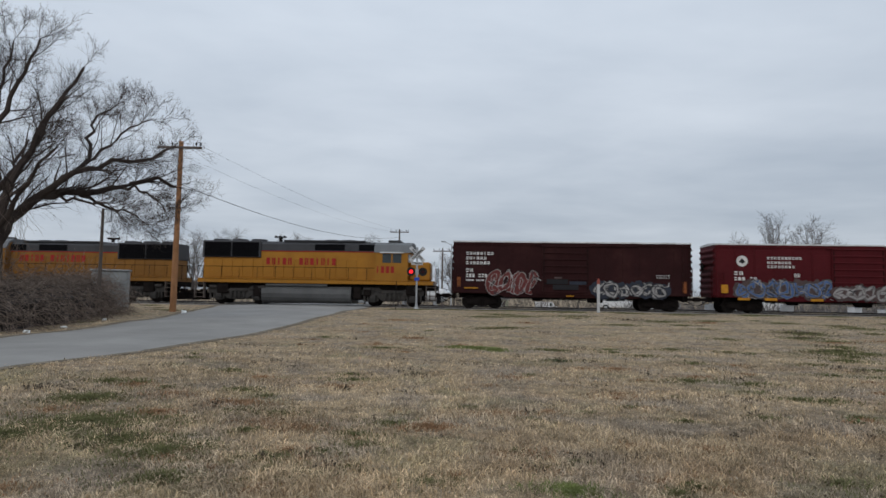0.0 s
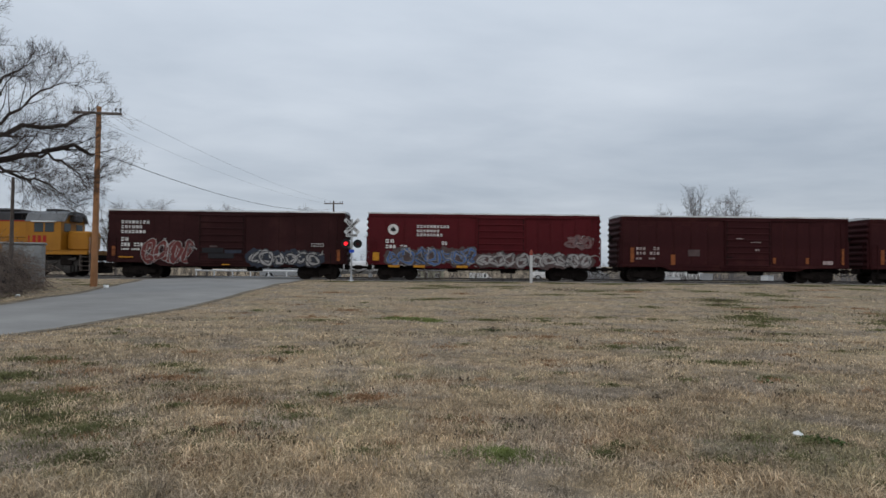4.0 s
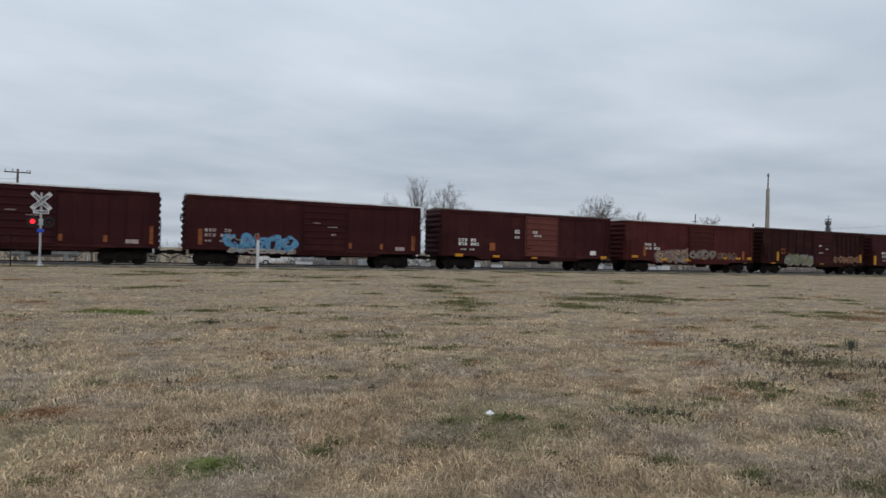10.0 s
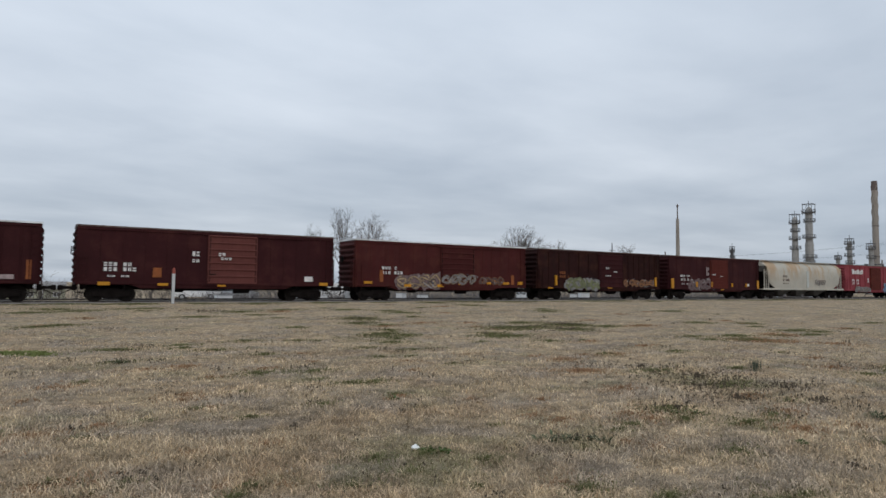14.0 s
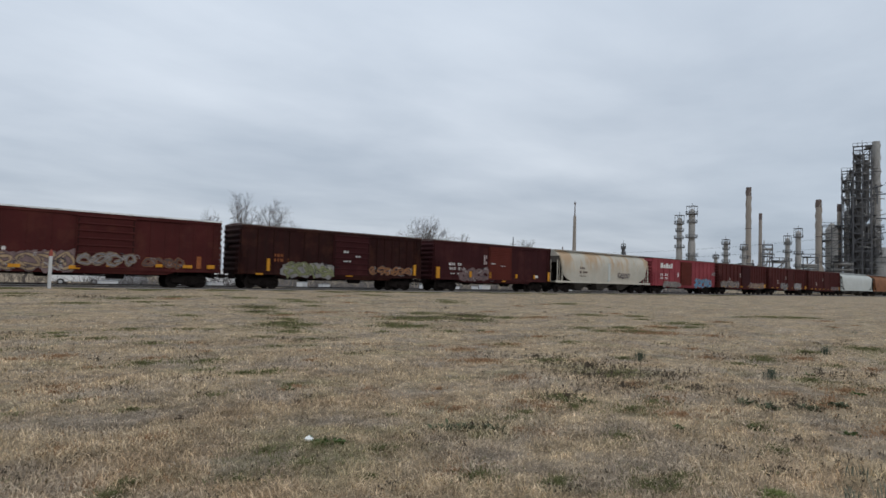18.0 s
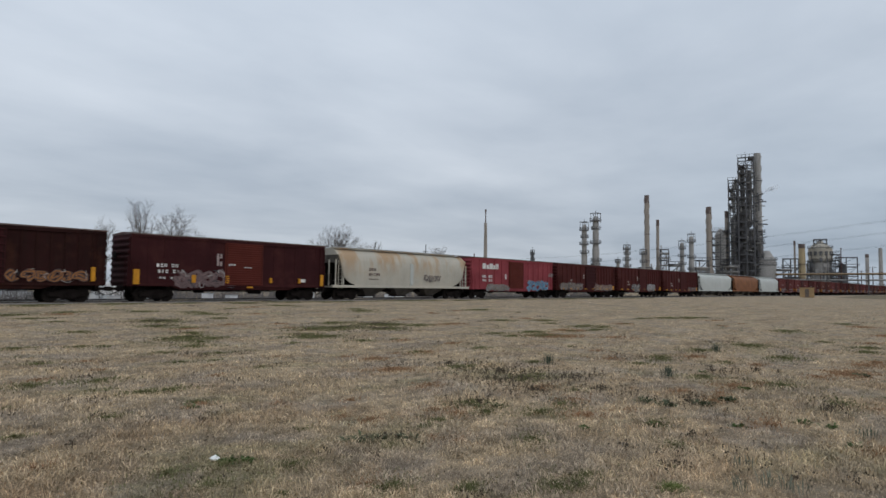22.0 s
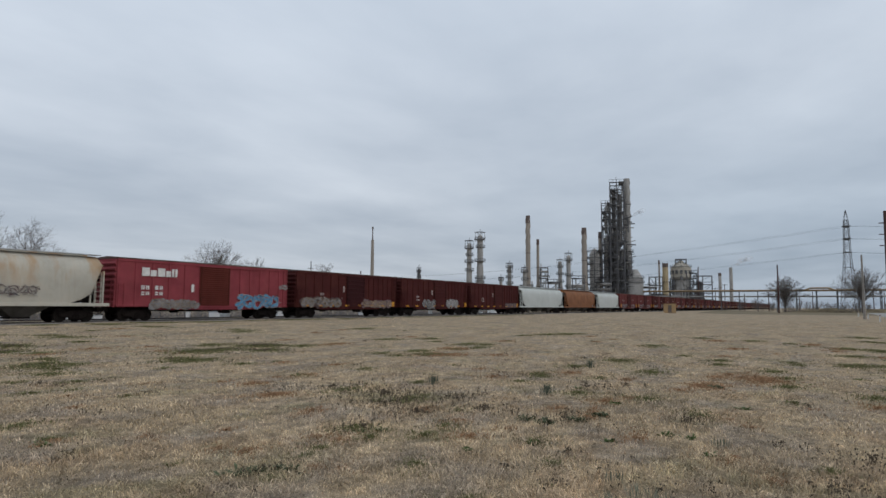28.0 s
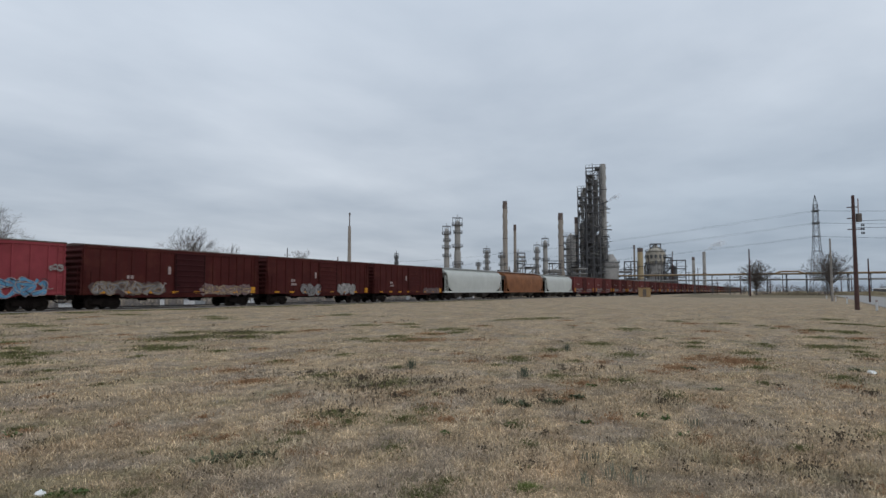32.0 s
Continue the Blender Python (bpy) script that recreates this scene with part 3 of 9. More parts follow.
def build_track():
    # ballast bank
    verts, faces = [], []
    ss = [-160 + i * 2.0 for i in range(181)] + [200 + 20.0 * (i + 1) for i in range(40)]
    prof = [(-3.3, -0.10), (-2.9, -0.035), (-2.2, -0.02), (-1.0, -0.028), (1.0, -0.028), (2.4, -0.02), (4.6, -0.045)]
    for s in ss:
        for o, z in prof:
            j = 0.05 * noise.noise(Vector((s * 0.9, o * 2, 5)))
            verts.append(tuple(along(s, o + j * 4, RAIL_Z + z + j * 0.25)))
    w = len(prof)
    faces = [(j * w + i, (j + 1) * w + i, (j + 1) * w + i + 1, j * w + i + 1) for j in range(len(ss) - 1) for i in range(w - 1)]
    bed = new("track_bed", sheet("track_bed", verts, faces, M["ballast"]))
    tagged(bed, "grey crushed-stone ballast under the railway track", "ballast", kind="structure")
    # gravel yard beyond the track
    verts, faces = [], []
    for j, s in enumerate(range(-150, 301, 5)):
        for o in (4.2, 9, 15, 24):
            p = along(s, o + (2.5 * noise.noise(Vector((s * 0.1, o, 0))) if o > 20 else 0))
            verts.append((p.x, p.y, ground_z(p.x, p.y) + 0.03))
    rows = len(verts) // 4
    faces = [(j * 4 + i, (j + 1) * 4 + i, (j + 1) * 4 + i + 1, j * 4 + i + 1) for j in range(rows - 1) for i in range(3)]
    tagged(new("gravel", sheet("gravel", verts, faces, M["gravel"])), "pale gravel yard strip beyond the railway", "gravel", kind="structure")
    # rails of this track and of the siding behind it
    rail_prof = [(-0.075, -0.16), (0.075, -0.16), (0.075, -0.148), (0.012, -0.13), (0.012, -0.04), (0.037, -0.03), (0.037, -0.004), (0.03, 0), (-0.03, 0), (-0.037, -0.004), (-0.037, -0.03), (-0.012, -0.04), (-0.012, -0.13), (-0.075, -0.148)]
    for off in (0.0, 5.2):
        tr = empty("railway_track", "rusty steel rails on timber sleepers", "railway track", "tracks through the crossing",
                   Matrix.Translation(along(0, off, RAIL_Z + (0.0 if off == 0 else 0.03))) @ pose(0, 0, 0, 0, 0, TRACK_TURN))
        for side in (-0.755, 0.755):
            bm = bmesh.new()
            extrude_x(bm, [(side + y, z) for y, z in rail_prof], -160, 1000)
            part("rail", bm, M["rail"], tr)
        bm = bmesh.new()
        box(bm, -0.115, 0.115, -1.3, 1.3, -0.18, -0.014, 0.012)
        tie = mesh("sleeper", bm, M["tie"])
        if off == 0:
            for i in range(260):
                hang("sleeper", tie, tr, at=pose(-34 + i * 0.55, 0.04 * math.sin(i * 1.7), 0, 0, 0, 0.8 * math.sin(i * 2.3)))
        verts, faces = [], []
        for i in range(700):
            x = (109.5 if off == 0 else -60) + i * 0.55
            b0 = len(verts)
            verts += [(x + sx * 0.115, sy * 1.3, z) for z in (-0.18, -0.014) for sy in (-1, 1) for sx in (-1, 1)]
            faces += [(b0 + 4, b0 + 5, b0 + 7, b0 + 6), (b0, b0 + 1, b0 + 5, b0 + 4), (b0 + 2, b0 + 6, b0 + 7, b0 + 3)]
        tagged(hang("sleeper_run", sheet("sleeper_run", verts, faces, M["tie"]), tr), kind="stuff")


# patches in the pasture: (x, y, radius)
GREEN = [(1.0, 16.9, 0.55), (1.4, 16.3, 0.35), (0.5, 17.3, 0.35), (0.9, 4.8, 0.32), (5.4, 1.6, 0.16)]
OLIVE = [(4.4, 16.3, 0.3), (-3.9, 7.0, 1.1), (-2.6, 5.8, 0.7), (-2.2, 5.0, 0.5), (-1.6, 5.6, 0.4), (-4.4, 6.4, 0.7), (-3.0, 9.4, 0.35), (11.0, 17.6, 0.6), (0.6, 5.9, 0.16), (1.7, 4.8, 0.26), (2.8, 7.5, 0.16), (5.1, 7.8, 0.23), (-2.1, 6.7, 0.25), (21.3, 11.4, 0.7),
         (7.5, 5.0, 0.44), (5.3, 2.3, 0.18), (4.4, 2.9, 0.22), (3.4, 4.0, 0.16), (20.1, 10.2, 0.86), (22.1, -2.6, 0.76), (-4.8, 8.6, 0.8), (-3.2, 6.3, 0.7), (2.9, 16.6, 0.5), (14.0, 15.2, 1.0), (1.9, 5.0, 0.2), (17.5, 18.0, 1.8, 0.5), (18.6, 16.3, 1.1, 0.5), (20.2, 18.2, 1.2, 0.5), (14.1, 24.5, 1.3, 0.5), (12.9, 22.6, 0.9, 0.5), (10.4, 17.2, 0.7, 0.5), (2.5, 14.1, 0.5, 0.4), (10.8, 7.4, 0.9, 0.25), (10.2, 5.6, 0.8, 0.25)]
RUSSET = [(-2.7, 8.3, 0.5), (5.1, 7.7, 0.21), (1.3, 8.1, 0.2), (0.5, 5.8, 0.16), (-3.4, 7.6, 0.4), (-0.9, 15.6, 0.2), (-0.2, 7.0, 0.5), (20.2, 9.9, 1.2), (5.9, 5.4, 0.33), (10.7, 9.7, 0.55), (15.2, 1.0, 0.9), (26.6, -4.2, 0.6), (17.0, -0.1, 1.1),
          (9.6, 8.2, 0.6), (8.4, 6.4, 0.5)]
DARK = [(2.5, 14.1, 0.5), (3.3, 13.8, 0.4), (-5.9, 9.4, 0.62), (12.9, 22.6, 1.0), (11.5, 18.9, 0.65), (14.1, 24.5, 1.78), (10.4, 17.2, 0.71), (9.3, 31.2, 1.65), (17.5, 18.0, 2.86), (11.0, 7.9, 1.35), (10.7, 4.9, 0.89), (7.6, 4.9, 0.47),
        (18.6, 16.3, 1.42), (10.6, 6.4, 1.28), (9.8, 4.0, 0.69), (9.0, 4.8, 0.97), (13.3, 2.9, 0.83), (20.2, 18.2, 1.8), (8.6, -1.1, 0.71), (7.1, -0.6, 0.43), (9.5, 5.7, 1.06), (10.1, 0.9, 0.5), (12.4, -2.1, 0.41), (5.2, 4.6, 0.3), (9.6, 2.6, 0.5)]


# rough growth along the foot of the track
TRACKSIDE = [(s * UX + 0.6 * math.sin(s * 1.7), TRACK_Y + s * UY - 4.4 - 1.3 * abs(math.sin(s * 2.3)), 0.45 + 0.7 * abs(math.sin(s * 5.1)), 0.8) for s in [-3 + 1.9 * k + math.sin(k * 3.0) for k in range(52)]]


def field_spots(seed, count, near, far, small, large):
    """Lesser patches strewn over the open field, off the lane and the track."""
    r, out = random.Random(seed), []
    while len(out) < count:
        d, a = near * (far / near) ** r.random(), math.radians(r.uniform(-40, 106))
        x, y = d * math.sin(a), d * math.cos(a)
        if not on_road(x, y, 0.8) and (y - TRACK_Y - SLOPE * x) * UX < -5 and y > lerp_table([(p, q) for p, q in FAR_LANE], x) + 6:
            out.append((x, y, r.uniform(small, large) * (1 + d / 22), 0.22))
    return out


def blade_shapes(rng, x, y, z, h, w, lean):
    """Four-point bent blades at those places."""
    k = len(x)
    turn, way = rng.uniform(0, 2 * np.pi, k), rng.uniform(0, 2 * np.pi, k)
    cx, sx = np.cos(turn) * w, np.sin(turn) * w
    lx, ly = np.cos(way) * lean * h, np.sin(way) * lean * h
    v = np.empty((k, 4, 3), np.float32)
    v[:, 0] = np.stack([x, y, z - 0.015], 1)
    v[:, 1] = np.stack([x + cx + lx * 0.35, y + sx + ly * 0.35, z + h * 0.5], 1)
    v[:, 2] = np.stack([x + lx, y + ly, z + h * (1 - 0.33 * lean)], 1)
    v[:, 3] = np.stack([x - cx + lx * 0.35, y - sx + ly * 0.35, z + h * 0.5], 1)
    return v


def tufts(name, spots, seed, density, tall, material, label):
    """Grass of another colour growing in uneven patches."""
    rng, all_ = np.random.default_rng(seed), []
    for px, py, rad, *rest in spots:
        d, strong = math.hypot(px, py), rest[0] if rest else 1.0
        n = int(min(20000, strong * density * rad * rad * (8.0 / (8.0 + d)) * 4))
        r, t = np.abs(rng.normal(0, 0.52, n)), rng.uniform(0, 2 * np.pi, n)
        fuzz = 1 + 0.3 * np.sin(t * 2 + px * 3) + 0.25 * np.sin(t * 5 + py) + 0.15 * np.sin(t * 9 + px)
        x, y = px + rad * 1.15 * r * fuzz * np.cos(t), py + rad * 0.8 * r * fuzz * np.sin(t)
        h = tall * (0.6 + 0.7 * rng.random(n)) * np.clip(1.15 - 0.35 * r, 0.4, 1.2)
        w = (0.0011 + 0.0005 * np.hypot(x, y)) * (0.7 + 0.6 * rng.random(n))
        all_.append(blade_shapes(rng, x, y, ground_z_many(x, y), h, w, rng.uniform(0.3, 1.6, n)))
    blades(name, np.concatenate(all_), material, label)


def build_grass():
    rng = np.random.default_rng(7)
    count = 680000
    # fewer blades far off, each then standing for a broader tuft
    d = 3.0 * (95.0 / 3.0) ** (rng.random(count) ** 1.25)
    a = np.radians(rng.uniform(-44, 111, count))
    x, y = d * np.sin(a), d * np.cos(a)
    off = (y - TRACK_Y - SLOPE * x) * UX
    keep = off < -2.45 + rng.normal(0, 0.35, count)
    rl = np.interp(y, [p[0] for p in ROAD_L], [p[1] for p in ROAD_L])
    rr = np.interp(y, [p[0] for p in ROAD_R], [p[1] for p in ROAD_R])
    keep &= ~((np.abs(y - np.interp(x, [p[0] for p in FAR_LANE], [p[1] for p in FAR_LANE])) < 4.6))
    edge = rng.normal(0, 0.16, count) + 0.05
    keep &= ~((x > rl + 0.06 - edge) & (x < rr - 0.06 + edge))
    x, y, d = x[keep], y[keep], d[keep]
    k = len(x)
    clump = 0.35 * (np.sin(1.9 * x + 0.8 * y) + np.sin(0.9 * x - 2.3 * y + 1) + np.sin(3.1 * y + 2.2 * x + 2) * 0.7)
    tuft = np.sin(9.1 * x + 3.2 * y + 2 * np.sin(2.1 * y)) * np.sin(8.3 * y - 4.1 * x + 2 * np.sin(1.7 * x))
    h = (0.026 + 0.05 * rng.random(k) ** 2) * (1 + 0.7 * np.clip(clump, -0.7, 1) + 0.35 * tuft) * np.clip(1.35 - d / 35, 0.5, 1.3)
    w = (0.0010 + 0.00041 * d) * (0.6 + 0.7 * rng.random(k))
    blades("dry_grass", blade_shapes(rng, x, y, ground_z_many(x, y), h, w, rng.uniform(0.2, 2.2, k)), M["blades"], "short dry straw-coloured grass covering the field")
    tufts("green_grass", GREEN, 31, 5200, 0.06, M["grass_green"], "patches of fresh green grass in the dry field")
    tufts("olive_grass", OLIVE + TRACKSIDE + field_spots(32, 150, 4.5, 42, 0.14, 0.5) + field_spots(36, 70, 16, 44, 0.2, 0.6), 32, 2300, 0.052, M["grass_olive"], "patches of dull olive grass in the dry field")
    tufts("russet_grass", RUSSET + field_spots(33, 150, 4.5, 42, 0.14, 0.5), 33, 1700, 0.045, M["grass_russet"], "patches of russet dead grass in the field")
    tufts("matted_straw", field_spots(34, 90, 4.2, 30, 0.10, 0.35), 34, 1000, 0.03, M["straw_grey"], "mats of bleached grey straw in the field")


def blades(name, v, material, label):
    """One mesh of bent four-point blades."""
    k = len(v)
    me = bpy.data.meshes.new(name)
    me.vertices.add(k * 4)
    me.vertices.foreach_set("co", v.reshape(-1))
    me.loops.add(k * 4)
    me.polygons.add(k)
    me.loops.foreach_set("vertex_index", np.arange(k * 4, dtype=np.int32))
    me.polygons.foreach_set("loop_start", np.arange(k, dtype=np.int32) * 4)
    me.update(calc_edges=True)
    me.materials.append(material)
    tagged(new(name, me), label, "grass", kind="stuff")


build_ground()
build_road()
build_track()


# ---- the train ----
CACHE = {}


def cached(key, make):
    if key not in CACHE:
        CACHE[key] = make()
    return CACHE[key]


def build_wheelset():
    bm = bmesh.new()
    for y in (-0.755, 0.755):
        s = 1 if y > 0 else -1
        rod(bm, (0, y - s * 0.07, 0), (0, y + s * 0.065, 0), 0.455, seg=20)
        rod(bm, (0, y - s * 0.10, 0), (0, y - s * 0.06, 0), 0.49, seg=20)
        rod(bm, (0, y + s * 0.055, 0), (0, y + s * 0.085, 0), 0.16, seg=10)
        for k in range(4):
            a = k * math.pi / 2
            box(bm, -0.04, 0.04, y + s * 0.06 - 0.02, y + s * 0.06 + 0.02, 0.18, 0.36, m=Matrix.Rotation(a, 4, "Y"))
    rod(bm, (0, -1.08, 0), (0, 1.08, 0), 0.085, seg=10)
    return mesh("wheelset", bm, M["wheel"])


def build_side_frame():
    """The cast side frame of a freight truck, seen from outside."""
    bm = bmesh.new()
    prism(bm, [(-1.12, 0.36), (-1.12, 0.62), (-0.95, 0.68), (-0.55, 0.72), (-0.3, 0.80), (0.3, 0.80), (0.55, 0.72), (0.95, 0.68), (1.12, 0.62), (1.12, 0.36), (0.72, 0.36), (0.5, 0.30), (0.36, 0.17), (-0.36, 0.17), (-0.5, 0.30), (-0.72, 0.36)], -0.07, 0.07)
    for x in (-0.89, 0.89):
        box(bm, x - 0.14, x + 0.14, -0.12, 0.05, 0.33, 0.60, 0.02)
    for x in (-0.18, 0.0, 0.18):
        rod(bm, (x, -0.10, 0.22), (x, -0.10, 0.50), 0.065, seg=8)
    return mesh("side_frame", bm, M["under"])


def freight_truck(parent, x, rolling):
    ws, sf = cached("wheelset", build_wheelset), cached("side_frame", build_side_frame)

    def bol():
        bm = bmesh.new()
        box(bm, -0.22, 0.22, -1.05, 1.05, 0.40, 0.74, 0.03)
        box(bm, -0.95, -0.85, -0.75, 0.75, 0.28, 0.42)
        box(bm, 0.85, 0.95, -0.75, 0.75, 0.28, 0.42)
        return mesh("bolster", bm, M["under"])
    truck = hang("truck", cached("bolster", bol), parent, at=pose(x, 0, 0))
    hang("side_frame", sf, truck, at=pose(0, -1.02, 0))
    hang("side_frame", sf, truck, at=pose(0, 1.02, 0, 0, 0, 180))
    for dx in (-0.89, 0.89):
        w = hang("wheelset", ws, truck, at=pose(dx, 0, 0.46))
        if rolling is not None:
            rolling.append((w, dx))
    return truck


def couplers(parent, half):
    def make():
        bm = bmesh.new()
        box(bm, -0.1, 0.62, -0.09, 0.09, 0.74, 0.92, 0.02)
        box(bm, 0.55, 0.85, -0.17, 0.15, 0.68, 0.98, 0.04)
        box(bm, -0.15, 0.12, -0.32, 0.32, 0.66, 1.02, 0.02)
        rod(bm, (0.1, 0.28, 0.75), (0.75, 0.36, 0.42), 0.03, seg=6)
        return mesh("coupler", bm, M["under"])
    me = cached("coupler", make)
    hang("coupler", me, parent, at=pose(half, 0, 0))
    hang("coupler", me, parent, at=pose(-half, 0, 0, 0, 0, 180))


def ladder(parent, x, y, z0, z1, wide, material, n, along_x=True):
    """Grab irons: rungs on two stiles, standing proud of a side (along_x) or an end."""
    bm = bmesh.new()
    for k in (-1, 1):
        if along_x:
            box(bm, x + k * wide / 2 - 0.02, x + k * wide / 2 + 0.02, y - 0.03, y + 0.03, z0, z1)
        else:
            box(bm, x - 0.03, x + 0.03, y + k * wide / 2 - 0.02, y + k * wide / 2 + 0.02, z0, z1)
    for i in range(n):
        z = z0 + 0.12 + (z1 - z0 - 0.2) * i / (n - 1)
        if along_x:
            rod(bm, (x - wide / 2, y - 0.02, z), (x + wide / 2, y - 0.02, z), 0.014, seg=5)
        else:
            rod(bm, (x, y - wide / 2, z), (x, y + wide / 2, z), 0.014, seg=5)
    return part("ladder", bm, material, parent)


def marks(parent, rows, material, y=-1.53, label="", name="stencil_marks"):
    """Unreadable stencilled lines: rows of (x, z, letters, letter width, letter height)."""
    for x, z, letters, lw, lh in rows:
        bm = bmesh.new()
        for i, ch in enumerate(letters):
            if ch == " ":
                continue
            if lw > 0.26 and i:
                part("stencil_letter", bm, material, parent, label)
                bm = bmesh.new()
            x0 = x + i * lw * 1.25
            # plain bars of the width and weight of the sign
            solid = {"o": ((0, 0.85, 0, 1),), "n": ((0, 0.32, 0, 1), (0.5, 0.85, 0, 1)), "e": ((0, 0.85, 0, 0.36), (0, 0.85, 0.62, 1)), "i": ((0.2, 0.55, 0, 1),)}[ch]
            for q0, q1, r0, r1 in solid:
                box(bm, x0 + q0 * lw, x0 + q1 * lw, y - 0.004, y, z + r0 * lh, z + r1 * lh)
        part("stencil_letter" if lw > 0.26 else "stencil_line", bm, material, parent, label)


def patch(parent, name, x0, x1, z0, z1, material, y=-1.53, label=""):
    bm = bmesh.new()
    box(bm, x0, x1, y - 0.005, y, z0, z1)
    return part(name, bm, material, parent, label)


def graffiti(parent, seed, x0, x1, z0, z1, n, fill, line, edge, y=-1.535, label="", cloud=None, flicks=True):
    """Sprayed shapes that cannot be read: fat interlocking strokes, each with an outline and a rim, over an uneven cloud of paint."""
    r = random.Random(seed)

    def curve(pts):
        out = []
        for i in range(len(pts) - 1):
            p0, p1, p2, p3 = pts[max(i - 1, 0)], pts[i], pts[i + 1], pts[min(i + 2, len(pts) - 1)]
            for k in range(4):
                t = k / 4
                out.append(tuple(0.5 * (2 * b + (c - a) * t + (2 * a - 5 * b + 4 * c - d) * t * t + (3 * b - a - 3 * c + d) * t ** 3) for a, b, c, d in zip(p0, p1, p2, p3)))
        return out + [pts[-1]]

    def ribbon(bm, pts, half, yy):
        rows = []
        for i, (px, pz) in enumerate(pts):
            ax, az = pts[max(i - 1, 0)]
            bx, bz = pts[min(i + 1, len(pts) - 1)]
            ln = math.hypot(bx - ax, bz - az) or 1.0
            nx, nz = -(bz - az) / ln, (bx - ax) / ln
            w = half * (0.85 + 0.3 * math.sin(1.1 * i + seed)) * (0.7 if i in (0, len(pts) - 1) else 1)
            rows.append((bm.verts.new((px + nx * w, yy - 0.0001 * i, pz + nz * w)), bm.verts.new((px - nx * w, yy - 0.0001 * i, pz - nz * w))))
        for (a, b), (c, d) in zip(rows, rows[1:]):
            bm.faces.new((a, b, d, c))

    def done(name, bm, material, up, text=""):
        for f in bm.faces:
            f.normal_update()
            if f.normal.y > 0:
                f.normal_flip()
        return part(name, bm, material, up, text)
    lw, h = (x1 - x0) / n, (z1 - z0) / 2
    if cloud:
        bm = bmesh.new()
        for k in range(n * 3):
            cx, cz = x0 + (x1 - x0) * (k + 0.5) / (n * 3), (z0 + z1) / 2 + r.uniform(-0.12, 0.12)
            w, hh = lw * r.uniform(0.35, 0.6), h * r.uniform(0.7, 1.08)
            vs = []
            for q in range(20):
                a = 2 * math.pi * q / 20
                e = 1 + 0.13 * math.sin(3 * a + k * 2 + seed) + 0.09 * math.sin(7 * a + k)
                vs.append(bm.verts.new((cx + w * e * math.cos(a), y - 0.0002 * k, cz + hh * e * math.sin(a))))
            bm.faces.new(vs)
        done("paint_cloud", bm, cloud, parent)
    for k in range(n):
        cx, cz = x0 + lw * (k + 0.5) + r.uniform(-0.06, 0.06) * lw, (z0 + z1) / 2 + r.uniform(-0.08, 0.08) * h
        w, hh = lw * r.uniform(0.50, 0.70), h * r.uniform(0.74, 0.95)
        shear, flip, spin = r.uniform(-0.25, 0.25), r.choice((-1, 1)), r.choice((-1, 1, 1))
        lines = []
        for _ in range(2):
            # a curl that winds round its middle, now wide, now tight
            a, sk = r.uniform(0, 6.28), []
            for _ in range(r.randint(5, 8)):
                q = r.choice((0.35, 0.7, 0.95, 1.0))
                sk.append((q * math.cos(a), q * math.sin(a)))
                a += r.uniform(0.7, 1.7)
            pts = [((px * flip + r.gauss(0, 0.06)) * w, (pz * spin + r.gauss(0, 0.06)) * hh) for px, pz in sk]
            lines.append(curve([(cx + px + shear * pz, cz + pz) for px, pz in pts]))
        size = min(w * 1.25, hh)
        letter = None
        for q, (half, material, name) in enumerate(((0.31, edge, "graffiti_letter"), (0.23, line, "outline"), (0.14, fill, "stroke"))):
            bm = bmesh.new()
            for j, pts in enumerate(lines):
                ribbon(bm, pts, half * size, y - 0.004 - 0.002 * q - 0.012 * (k % 2) - 0.006 * j)
            ob = done(name, bm, material, letter or parent, label if q == 0 else "")
            letter = letter or ob
        # flicks of light and dark paint across the fill
        for q, tone in enumerate(("white", "black") if flicks else ()):
            bm = bmesh.new()
            px, pz = r.choice(r.choice(lines))
            path_ = [(px, pz)]
            for _ in range(r.randint(3, 5)):
                dx, dz = r.choice(((0.4, 0.1), (0.1, 0.5), (-0.3, 0.4), (0.5, -0.3), (0.1, -0.5)))
                px, pz = px + dx * size, min(z1, max(z0, pz + dz * size))
                path_.append((px, pz))
            ribbon(bm, path_, r.uniform(0.05, 0.09) * size, y - 0.031 - 0.003 * q)
            done("paint_flick", bm, GRAF[tone], letter)


